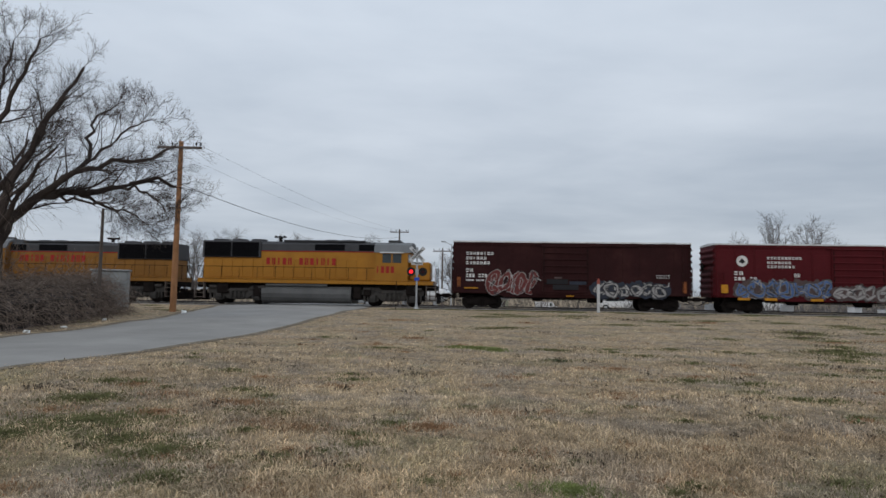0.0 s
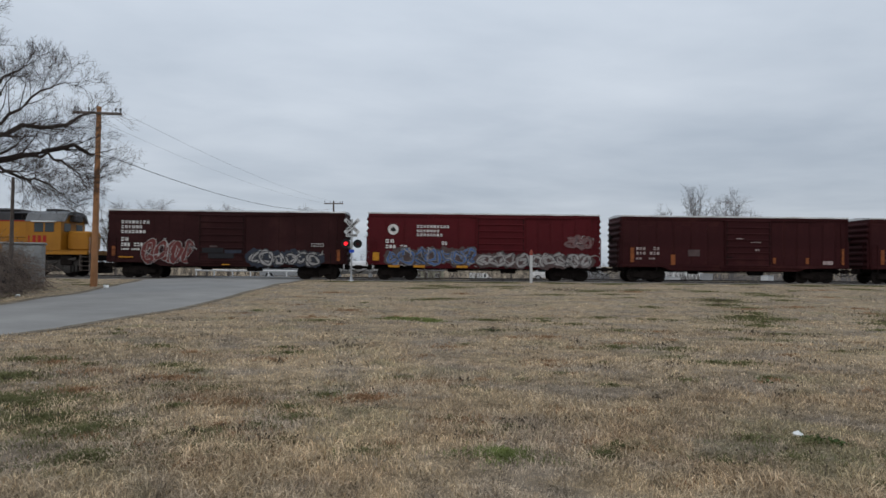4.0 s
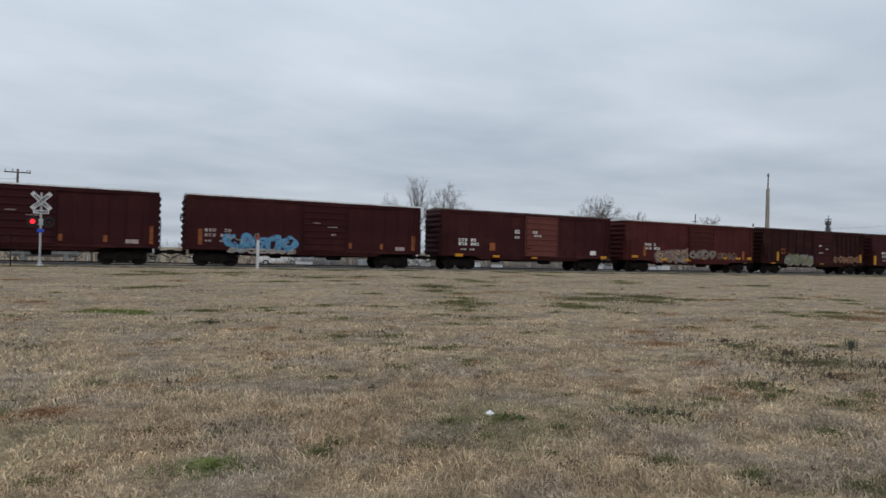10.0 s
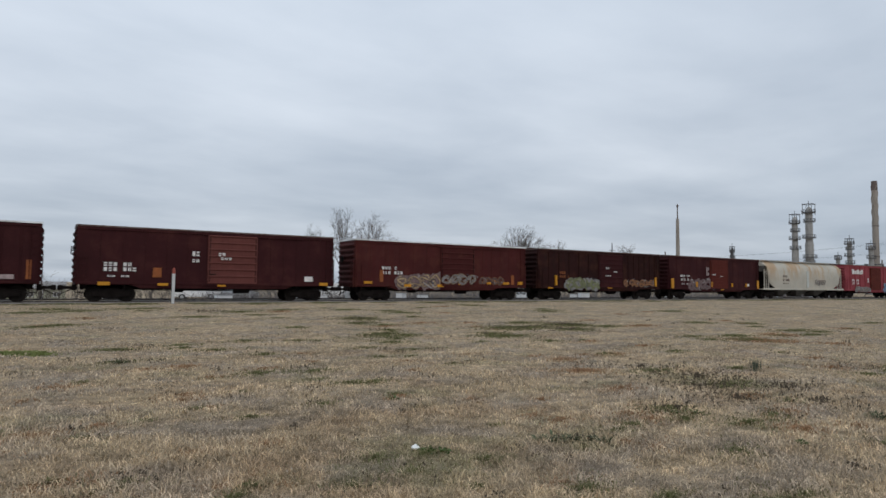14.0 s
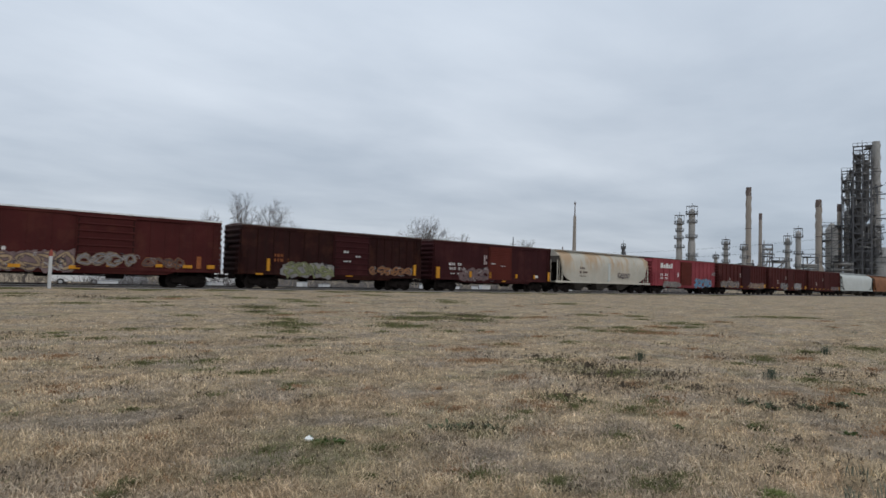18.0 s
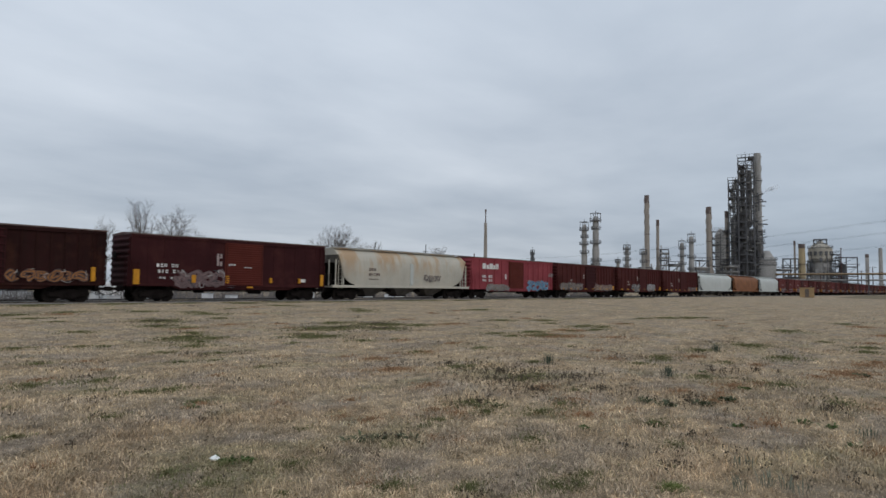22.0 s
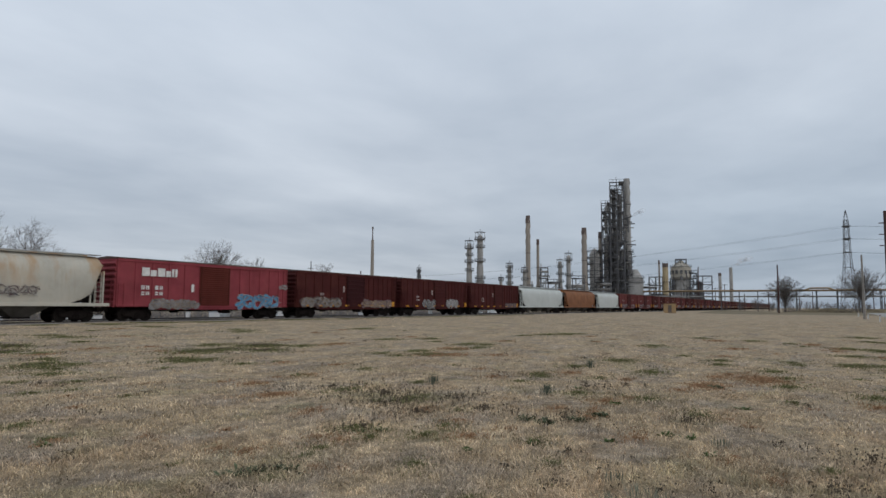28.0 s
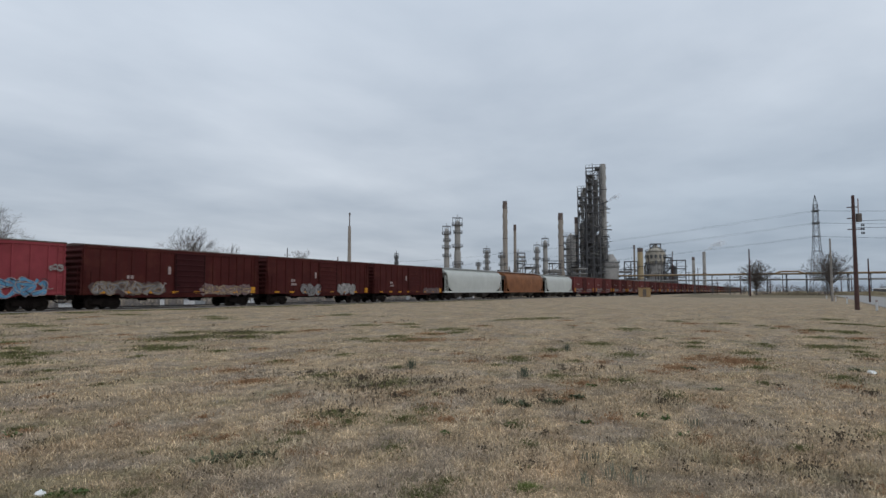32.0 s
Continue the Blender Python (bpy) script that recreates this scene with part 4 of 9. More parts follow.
def boxcar(name, label, L, paint, roof="roof_galv", door=None, door_x=0.0, door_w=3.1, door_style="panels", ribs=0, H=4.66, detail=True, rolling=None, posts_label="", group="boxcars of the train", panels=False):
    """A steel freight boxcar, its origin at rail height under its middle; the near side faces -y."""
    car = empty(name, label, "boxcar", group)
    P, D = M[paint], M[door or paint]
    a, b = -L / 2, L / 2
    top = H - 0.16
    bm = bmesh.new()
    # shell: sides with a sill that is deeper between the trucks
    outline = [(a, 1.02), (a + 2.9, 1.02), (a + 3.5, 0.82), (b - 3.5, 0.82), (b - 2.9, 1.02), (b, 1.02), (b, top), (a, top)]
    prism(bm, outline, -1.48, 1.48)
    part("body", bm, P, car)
    # roof with a low ridge and raised seams
    bm = bmesh.new()
    extrude_x(bm, [(-1.56, top - 0.02), (-1.56, top + 0.07), (0, H), (1.56, top + 0.07), (1.56, top - 0.02)], a - 0.03, b + 0.03)
    rf = part("roof", bm, M[roof], car, "galvanised ridged roof" if roof == "roof_galv" else "")

    def seam():
        bm = bmesh.new()
        extrude_x(bm, [(-1.575, 0.0), (-1.575, 0.075), (0, 0.185), (1.575, 0.075), (1.575, 0.0)], -0.035, 0.035)
        return mesh("roof_seam", bm, M[roof])
    k = int(L / 1.15)
    for i in range(k + 1):
        hang("roof_seam", cached("seam" + roof, seam), rf, at=pose(a + 0.1 + (L - 0.2) * i / k, 0, top))
    # eave and sill rails
    for y in (-1.5, 1.5):
        bm = bmesh.new()
        box(bm, a, b, y - 0.035, y + 0.035, top - 0.20, top - 0.004, 0.01)
        part("eave_rail", bm, P, car)
        bm = bmesh.new()
        box(bm, a, b, y - 0.03, y + 0.03, 1.06, 1.20, 0.01)
        part("sill_rail", bm, P, car)
    # side posts or weld seams
    d0, d1 = door_x - door_w / 2, door_x + door_w / 2
    wide, deep = (0.09, 0.07) if ribs else (0.035, 0.018)

    def post():
        bm = bmesh.new()
        box(bm, -wide / 2, wide / 2, -deep, 0.02, 1.06, top - 0.2, 0.008)
        return mesh("side_post", bm, P)
    me = cached(("post", paint, ribs > 0, H), post)

    def side_panel(wide_, high):
        bm = bmesh.new()
        box(bm, -wide_ / 2, wide_ / 2, -0.026, 0.01, 1.22, high, 0.012)
        return mesh("side_panel", bm, P)
    n = ribs or 5
    for lo, hi in ((a, d0), (d1, b)):
        for i in range(1, n + 1):
            x = lo + (hi - lo) * i / (n + (0 if hi < b else 1)) if ribs else lo + (hi - lo) * i / (n + 1)
            if abs(x - d0) < 0.12 or abs(x - d1) < 0.12:
                continue
            hang("side_post", me, car, at=pose(x, -1.48, 0))
            hang("side_post", me, car, at=pose(-x, 1.48, 0, 0, 0, 180))
        # pressed side panels of uneven height between the seams
        if panels:
            step = (hi - lo) / (n + 1)
            for i in range(n + 1):
                x = lo + step * (i + 0.5)
                pm = cached(("panel", paint, round(step, 2), i % 2), lambda: side_panel(step - 0.16, top - (0.62 if i % 2 else 0.36)))
                hang("side_panel", pm, car, at=pose(x, -1.48, 0))
    # sliding doors on rails
    for s in (-1, 1):
        bm = bmesh.new()
        y0 = s * 1.545
        box(bm, d0, d1, y0 - 0.035, y0 + 0.035, 1.14, top - 0.24, 0.012)
        dr = part("door", bm, D, car, "sliding door in a different worn paint" if door else "")
        if door_style == "panels":
            zs, hgt = [1.14 + (top - 1.45) * q / 7 for q in range(8)], 0.10
        else:
            zs, hgt = [1.2 + (top - 1.5) * q / 18 for q in range(19)], 0.07
        bm = bmesh.new()
        box(bm, d0 + 0.05, d1 - 0.05, -0.065, 0.0, 0, hgt, 0.02)
        me = mesh("door_rib", bm, D)
        for z in zs:
            hang("door_rib", me, dr, at=pose(0, s * 1.58, z) if s < 0 else pose(0, 1.645, z))
        for x in (d0 + 0.12, d1 - 0.12):
            bm = bmesh.new()
            rod(bm, (x, s * 1.61, 1.25), (x, s * 1.61, top - 0.35), 0.022, seg=6)
            part("lock_rod", bm, M["under"], dr)
        bm = bmesh.new()
        box(bm, d0 + 0.15, d0 + 0.5, s * 1.62 - 0.02, s * 1.62 + 0.02, 1.72, 1.78)
        part("door_handle", bm, M["under"], dr)
        bm = bmesh.new()
        box(bm, d0 - 0.3, min(b, d1 + door_w), s * 1.54 - 0.05, s * 1.54 + 0.05, 1.02, 1.12)
        part("door_track", bm, P, car)
        bm = bmesh.new()
        box(bm, d0 - 0.3, min(b, d1 + door_w), s * 1.53 - 0.05, s * 1.53 + 0.05, top - 0.235, top - 0.15)
        part("door_track", bm, P, car)
    # corrugated ends with ladders
    def endsheet():
        bm = bmesh.new()
        q = 8
        pts = [(0.0, 1.05)]
        for i in range(q):
            z = 1.15 + (top - 1.3) * i / q
            dz = (top - 1.3) / q
            pts += [(0.02, z), (0.12, z + dz * 0.28), (0.12, z + dz * 0.48), (0.02, z + dz * 0.8)]
        pts += [(0.0, top - 0.02), (-0.05, top - 0.02), (-0.05, 1.05)]
        prism(bm, pts, -1.36, 1.36)
        return mesh("end_wall", bm, P)
    me = cached(("end", paint, H), endsheet)
    hang("end_wall", me, car, at=pose(b, 0, 0))
    hang("end_wall", me, car, at=pose(a, 0, 0, 0, 0, 180))
    if detail:
        for s in (-1, 1):
            for e in (-1, 1):
                x = e * (L / 2 - 0.32)
                ladder(car, x, s * 1.54, 1.0, 2.7 if e * s > 0 else top - 0.1, 0.42, P, 5 if e * s > 0 else 9)
                bm = bmesh.new()
                for k in (-0.2, 0.2):
                    box(bm, x + k - 0.015, x + k + 0.015, s * 1.50 - 0.015, s * 1.50 + 0.015, 0.52, 1.05)
                box(bm, x - 0.2, x + 0.2, s * 1.50 - 0.03, s * 1.50 + 0.03, 0.50, 0.54)
                part("sill_step", bm, M["under"], car)
        for e in (-1, 1):
            ladder(car, e * (L / 2 + 0.10), -1.15, 1.0, 2.9, 0.42, P, 6, along_x=False)
        bm = bmesh.new()
        bmesh.ops.create_cone(bm, cap_ends=True, segments=14, radius1=0.27, radius2=0.27, depth=0.04, matrix=Matrix.Translation((a - 0.2, 0.55, 3.1)) @ Matrix.Rotation(math.pi / 2, 4, "Y"))
        rod(bm, (a - 0.2, 0.55, 3.1), (a, 0.55, 3.1), 0.04, seg=6)
        part("hand_brake", bm, M["under"], car)
    # underframe
    bm = bmesh.new()
    box(bm, a + 0.3, b - 0.3, -0.30, 0.30, 0.72, 1.02)
    for x in (-5.4, -3.6, -1.8, 0, 1.8, 3.6, 5.4):
        box(bm, x - 0.07, x + 0.07, -1.35, 1.35, 0.84, 1.01)
    part("centre_sill", bm, M["under"], car)
    bm = bmesh.new()
    rod(bm, (1.2, -0.85, 0.70), (2.2, -0.85, 0.70), 0.20, seg=12)
    part("air_reservoir", bm, M["under"], car)
    bm = bmesh.new()
    rod(bm, (-2.4, 0.7, 0.72), (-1.7, 0.7, 0.72), 0.17, seg=10)
    rod(bm, (-4.4, -0.6, 0.70), (1.2, -0.6, 0.66), 0.02, seg=5)
    rod(bm, (-1.7, 0.5, 0.70), (4.4, 0.4, 0.66), 0.02, seg=5)
    part("brake_gear", bm, M["under"], car)
    for x in (a + 1.95, b - 1.95):
        freight_truck(car, x, rolling)
    couplers(car, L / 2)
    return car


def hopper(name, label, L, paint, rolling=None, bays=3, H=4.6):
    """A covered hopper with curved sides, sloped end sheets over open platforms and outlet bays beneath."""
    car = empty(name, label, "hopper car", "covered hoppers of the train")
    P = M[paint]
    a, b = -L / 2 + 0.6, L / 2 - 0.6
    prof = [(-1.50, 1.22), (-1.56, 1.8), (-1.58, 2.6), (-1.54, 3.4), (-1.40, 3.95), (-1.05, 4.28), (-0.6, H - 0.08), (0.6, H - 0.08), (1.05, 4.28), (1.40, 3.95), (1.54, 3.4), (1.58, 2.6), (1.56, 1.8), (1.50, 1.22)]
    # side shells reach further out at the top than at the sill; the corner is rounded
    nx = 26
    bm = bmesh.new()
    rings = []
    for i in range(nx + 1):
        x = a + (b - a) * i / nx
        end = min(x - a, b - x)
        ring = []
        for y, z in prof:
            lo = max(0.0, 1.0 - end / 2.7)
            zc = max(z, 1.22 + 2.15 * (1 - math.sqrt(max(0.0, 1 - lo * lo))) + (0.55 if end < 1e-6 else 0))
            ring.append(bm.verts.new((x, y, zc)))
        rings.append(ring)
    for r0, r1 in zip(rings, rings[1:]):
        for q in range(len(prof) - 1):
            bm.faces.new((r0[q], r1[q], r1[q + 1], r0[q + 1]))
    bm.faces.new(rings[0]), bm.faces.new(rings[-1][::-1])
    bmesh.ops.recalc_face_normals(bm, faces=bm.faces)
    body = part("body", bm, P, car)
    for f in body.data.polygons:
        f.use_smooth = abs(f.normal.x) < 0.5
    # slope sheets at the ends
    for s in (-1, 1):
        bm = bmesh.new()
        xo, xi = s * (L / 2 - 0.45), s * (L / 2 - 3.1)
        vs = [bm.verts.new(p) for p in ((xo, -1.4, 3.2), (xo, 1.4, 3.2), (xi, 1.4, 1.1), (xi, -1.4, 1.1))]
        bm.faces.new(vs)
        bmesh.ops.solidify(bm, geom=bm.faces[:], thickness=0.05)
        part("slope_sheet", bm, M["under"], car)
        # the hold end is filled in with the dark bay colour
        bm = bmesh.new()
        xe = s * (L / 2 - 0.62)
        prism(bm, [(xe, 3.95), (xe, 3.25), (xi, 1.2), (xi, 3.95)], -1.34, 1.34)
        part("hold_end", bm, M["bay"], car, "dark sloping end of the hold")
        bm = bmesh.new()
        rod(bm, (xo - s * 0.7, -0.7, 1.55), (xo - s * 1.5, -0.7, 1.55), 0.22, seg=10)
        rod(bm, (xo - s * 0.5, 0.5, 1.5), (xo - s * 1.6, 0.5, 1.5), 0.2, seg=10)
        box(bm, min(xo, xo - s * 0.25), max(xo, xo - s * 0.25), -0.6, 0.6, 1.2, 2.3, 0.02)
        part("brake_equipment", bm, M["under"], car)
        bm = bmesh.new()
        for y in (-1.42, -0.5, 0.5, 1.42):
            box(bm, xo + s * 0.02 - 0.05, xo + s * 0.02 + 0.05, y - 0.05, y + 0.05, 1.2, 3.5)
            xm = xo - s * 0.85
            if abs(y) > 1:
                box(bm, xm - 0.04, xm + 0.04, y - 0.05, y + 0.05, 1.2, 2.75)
        part("end_post", bm, P, car)
        bm = bmesh.new()
        box(bm, min(xo + s * 0.25, xi), max(xo + s * 0.25, xi), -1.45, 1.45, 1.08, 1.2)
        part("end_platform", bm, P, car)
        ladder(car, xo - s * 0.4, -1.52, 1.0, 3.4, 0.42, P, 8)
    # side sill
    for y in (-1.53, 1.53):
        bm = bmesh.new()
        box(bm, -L / 2, L / 2, y - 0.05, y + 0.05, 1.06, 1.28, 0.01)
        part("side_sill", bm, P, car)
    # roof: hatch trough and walkway
    bm = bmesh.new()
    box(bm, a + 0.4, b - 0.4, -0.33, 0.33, H - 0.08, H + 0.02, 0.03)
    part("hatch_cover", bm, P, car)
    for y in (-0.85, 0.85):
        bm = bmesh.new()
        box(bm, a - 0.1, b + 0.1, y - 0.28, y + 0.28, H - 0.02, H + 0.03)
        part("roof_walk", bm, M["galv"], car)
    # outlet bays, in one dark colour whatever the body paint
    for i in range(bays):
        cx = (i - (bays - 1) / 2) * (L - 6.4) / bays
        w = (L - 6.4) / bays / 2 - 0.12
        bm = bmesh.new()
        hi = [(cx - w, -1.38, 1.3), (cx + w, -1.38, 1.3), (cx + w, 1.38, 1.3), (cx - w, 1.38, 1.3)]
        lo = [(cx - 0.5, -0.55, 0.36), (cx + 0.5, -0.55, 0.36), (cx + 0.5, 0.55, 0.36), (cx - 0.5, 0.55, 0.36)]
        vh, vl = [bm.verts.new(p) for p in hi], [bm.verts.new(p) for p in lo]
        for q in range(4):
            bm.faces.new((vh[q], vh[(q + 1) % 4], vl[(q + 1) % 4], vl[q]))
        bm.faces.new(vl)
        bmesh.ops.recalc_face_normals(bm, faces=bm.faces)
        bay = part("outlet_bay", bm, M["bay"], car)
        bm = bmesh.new()
        box(bm, cx - 0.6, cx + 0.6, -0.62, 0.62, 0.26, 0.36, 0.01)
        part("outlet_gate", bm, M["under"], bay)
    bm = bmesh.new()
    box(bm, -L / 2 + 0.3, L / 2 - 0.3, -0.28, 0.28, 0.70, 1.06)
    part("centre_sill", bm, M["under"], car)
    for x in (-L / 2 + 2.0, L / 2 - 2.0):
        freight_truck(car, x, rolling)
    couplers(car, L / 2)
    return car


def locomotive(label, rolling, paint="loco_yellow", up=0.06):
    """A four-axle road-switcher; its cab end faces +x, the near side -y; origin at rail height under the middle."""
    car = empty("locomotive", label, "locomotive", "locomotives of the train")
    Y, G, R, B = M[paint], M["loco_grey"], M["loco_red"], M["grille"]
    L = 16.9
    a, b = -L / 2, L / 2
    bm = bmesh.new()
    box(bm, a + 0.2, b - 0.2, -1.5, 1.5, 1.50, 1.76, 0.02)
    part("frame", bm, Y, car)
    bm = bmesh.new()
    box(bm, a, b, -1.05, 1.05, 1.12, 1.495, 0.02)
    part("underframe", bm, M["under"], car)
    bm = bmesh.new()
    box(bm, a + 0.2, b - 0.2, -1.535, 1.535, 1.765, 1.80)
    part("walkway", bm, Y, car)
    # dark block added to close the view through and keep the underside black
    bm = bmesh.new()
    box(bm, a + 1.0, b - 1.0, -0.95, 0.95, 0.42, 1.12, 0.03)
    part("centre_sill", bm, M["under"], car)
    for x0, x1, z0, z1 in ((-6.9, -6.1, 0.75, 1.5), (2.75, 3.3, 0.5, 1.3), (3.45, 3.95, 0.7, 1.35), (-4.3, -3.75, 0.55, 1.35), (6.4, 7.2, 0.8, 1.5)):
        bm = bmesh.new()
        box(bm, x0, x1, -1.36, 1.36, z0, z1, 0.05)
        part("equipment_box", bm, M["under"], car)
    # long hood: lower yellow doors, grey upper part
    bm = bmesh.new()
    box(bm, a + 0.35, 4.2, -0.98, 0.98, 1.80, 3.72 + up, 0.03)
    part("long_hood", bm, Y, car)
    bm = bmesh.new()
    extrude_x(bm, [(-1.0, 3.72 + up), (-1.0, 4.18 + up), (-0.75, 4.38 + up), (0.75, 4.38 + up), (1.0, 4.18 + up), (1.0, 3.72 + up)], a + 0.35, 4.2)
    part("hood_roof", bm, G, car, "dark grey upper hood")
    bm = bmesh.new()
    box(bm, a + 0.36, 4.2, -1.0, 1.0, 3.655 + up, 3.72 + up, 0.008)
    part("hood_stripe", bm, R, car, "thin red stripe")
    # the radiator end is broader and carries two grilles
    bm = bmesh.new()
    box(bm, a + 0.3, a + 4.5, -1.12, 1.12, 3.22 + up, 4.40 + up, 0.04)
    rad = part("radiator_housing", bm, G, car)
    for s in (-1, 1):
        for x0 in (a + 0.45, a + 2.45):
            bm = bmesh.new()
            box(bm, x0, x0 + 1.92, s * 1.13 - 0.02, s * 1.13 + 0.02, 3.28 + up, 4.28 + up)
            gr = part("radiator_grille", bm, B, car)
            bm = bmesh.new()
            for k in range(9):
                box(bm, x0 + 0.05, x0 + 1.75, s * 1.155 - 0.012, s * 1.155 + 0.012, 3.40 + up + k * 0.09, 3.42 + up + k * 0.09)
            part("slat", bm, B, gr)
        for x0, x1 in ((-0.1, 2.0), (3.0, 4.1)):
            bm = bmesh.new()
            box(bm, x0, x1, s * 1.01 - 0.02, s * 1.01 + 0.02, 3.78 + up, 4.20 + up)
            part("air_intake", bm, B, car)
    # hood doors
    bm = bmesh.new()
    box(bm, 0.02, 0.72, -0.02, 0.02, 0, 1.25, 0.012)
    dm = mesh("hood_door", bm, Y)
    for i in range(14):
        for s in (-1, 1):
            hang("hood_door", dm, car, at=pose(a + 1.0 + i * 0.74 + (0 if s < 0 else 0.74), s * 0.995, 1.92, 0, 0, 0 if s < 0 else 180))
    # roof: fans, exhaust, horn, antenna
    def fan():
        bm = bmesh.new()
        rod(bm, (0, 0, 4.18), (0, 0, 4.40), 0.58, 0.56, seg=18)
        rod(bm, (0, 0, 4.40), (0, 0, 4.43), 0.20, seg=10)
        return mesh("cooling_fan", bm, G)
    for x in (a + 1.2, a + 2.6, a + 4.0, 0.9, 2.1):
        hang("cooling_fan", cached("fan", fan), car, at=pose(x, 0, 0.16 + up))
    bm = bmesh.new()
    box(bm, -2.4, 3.4, -0.9, 0.9, 4.36 + up, 4.50 + up, 0.05)
    part("dynamic_brake_hatch", bm, G, car)
    bm = bmesh.new()
    rod(bm, (-2.9, 0, 4.3), (-2.9, 0, 4.72 + up), 0.12, seg=10)
    for k in (-0.3, 0.0, 0.3):
        rod(bm, (-2.9 + k, -0.25, 4.76 + up), (-2.9 + k, 0.25, 4.76 + up), 0.09, 0.05, seg=8)
    part("horn", bm, M["under"], car)
    # cab
    bm = bmesh.new()
    extrude_x(bm, [(-1.5, 1.80), (-1.5, 3.75), (-1.2, 4.22), (-0.7, 4.4), (0.7, 4.4), (1.2, 4.22), (1.5, 3.75), (1.5, 1.80)], 4.2, 6.5)
    cab = part("cab", bm, Y, car)
    bm = bmesh.new()
    extrude_x(bm, [(-1.54, 3.70), (-1.22, 4.25), (-0.7, 4.44), (0.7, 4.44), (1.22, 4.25), (1.54, 3.70), (1.45, 3.70), (1.0, 4.2), (-1.0, 4.2), (-1.45, 3.70)], 4.15, 6.75)
    part("cab_roof", bm, M["cab_grey"], cab, "grey cab roof")
    for s in (-1, 1):
        for x0, x1 in ((4.75, 5.35), (5.45, 6.05)):
            bm = bmesh.new()
            box(bm, x0, x1, s * 1.505 - 0.012, s * 1.505 + 0.012, 3.0, 3.62, 0.01)
            part("cab_window", bm, M["glass"], cab, "dark side window")
        bm = bmesh.new()
        box(bm, 4.6, 6.2, s * 1.56 - 0.08, s * 1.56 + 0.08, 3.66, 3.74)
        part("window_shade", bm, M["roof_galv"], cab)
    for y0 in (-1.15, 0.35):
        bm = bmesh.new()
        box(bm, 6.49, 6.52, y0, y0 + 0.8, 3.05, 3.6, 0.01)
        part("windscreen", bm, M["glass"], cab)
    bm = bmesh.new()
    box(bm, 5.0, 5.9, -0.7, 0.7, 4.42, 4.62, 0.05)
    box(bm, 6.5, 6.9, -0.5, 0.5, 3.75, 4.15, 0.05)
    part("roof_equipment", bm, G, cab)
    # short hood
    bm = bmesh.new()
    box(bm, 6.5, b - 0.45, -0.82, 0.82, 1.80, 3.1, 0.12)
    part("short_hood", bm, Y, car)
    bm = bmesh.new()
    box(bm, 6.8, b - 0.5, -0.84, -0.82, 1.9, 2.7)
    part("nose_door", bm, Y, car)
    # lettering drawn as plain shapes
    marks(car, [(-3.55, 2.80, "onion", 0.31, 0.48), (-1.2, 2.80, "onoinio", 0.31, 0.48)], R, y=-1.025, label="red lettering shape")
    marks(cab, [(4.32, 2.30, "iooo", 0.27, 0.46)], R, y=-1.502, label="red number shape")
    marks(car, [(-1.5, 2.80, "onoinio", 0.31, 0.48), (1.6, 2.80, "onion", 0.31, 0.48)], R, y=1.031, label="red lettering shape")
    marks(cab, [(4.32, 2.30, "iooo", 0.27, 0.46)], R, y=1.508, label="red number shape")
    # handrails and steps
    for s in (-1, 1):
        bm = bmesh.new()
        rod(bm, (a + 0.5, s * 1.48, 2.62), (4.2, s * 1.48, 2.62), 0.02, seg=5)
        for i in range(10):
            xx = a + 0.6 + i * 1.28
            rod(bm, (xx, s * 1.48, 1.6), (xx, s * 1.48, 2.62), 0.017, seg=5)
        part("handrail", bm, M["under"], car)
    for e in (-1, 1):
        for s in (-1, 1):
            bm = bmesh.new()
            x0 = e * (L / 2 - 0.35)
            for k in range(4):
                box(bm, x0 - 0.3, x0 + 0.3, s * 1.35 - 0.15, s * 1.35 + 0.15, 0.45 + k * 0.3, 0.48 + k * 0.3)
            box(bm, x0 - 0.34, x0 - 0.30, s * 1.35 - 0.15, s * 1.35 + 0.15, 0.4, 1.62)
            box(bm, x0 + 0.30, x0 + 0.34, s * 1.35 - 0.15, s * 1.35 + 0.15, 0.4, 1.62)
            part("step", bm, M["old_wood"], car)
            bm = bmesh.new()
            rod(bm, (x0 + e * 0.3, s * 1.45, 1.0), (x0 + e * 0.3, s * 1.45, 2.7), 0.02, seg=5)
            part("grab_rail", bm, M["dull_white"], car)
    bm = bmesh.new()
    for y in (-1.2, -0.4, 0.4, 1.2):
        for e in (-1, 1):
            rod(bm, (e * (L / 2 - 0.05), y, 1.6), (e * (L / 2 - 0.05), y, 2.65), 0.02, seg=5)
    for e in (-1, 1):
        rod(bm, (e * (L / 2 - 0.05), -1.2, 2.65), (e * (L / 2 - 0.05), 1.2, 2.65), 0.02, seg=5)
        box(bm, e * (L / 2 + 0.1) - 0.06, e * (L / 2 + 0.1) + 0.06, -1.3, 1.3, 0.25, 0.75)
    part("end_rail", bm, M["under"], car)
    # fuel tank and air tanks
    bm = bmesh.new()
    extrude_x(bm, [(-1.30, 0.30), (-1.41, 0.52), (-1.44, 0.80), (-1.40, 1.12), (-1.25, 1.30), (1.25, 1.30), (1.40, 1.12), (1.44, 0.80), (1.41, 0.52), (1.30, 0.30), (1.02, 0.15), (-1.02, 0.15)], -3.7, 2.6)
    part("fuel_tank", bm, M["tank_silver"], car, "dull silver fuel tank")
    bm = bmesh.new()
    rod(bm, (-3.4, -1.3, 1.40), (0.9, -1.3, 1.40), 0.13, seg=10)
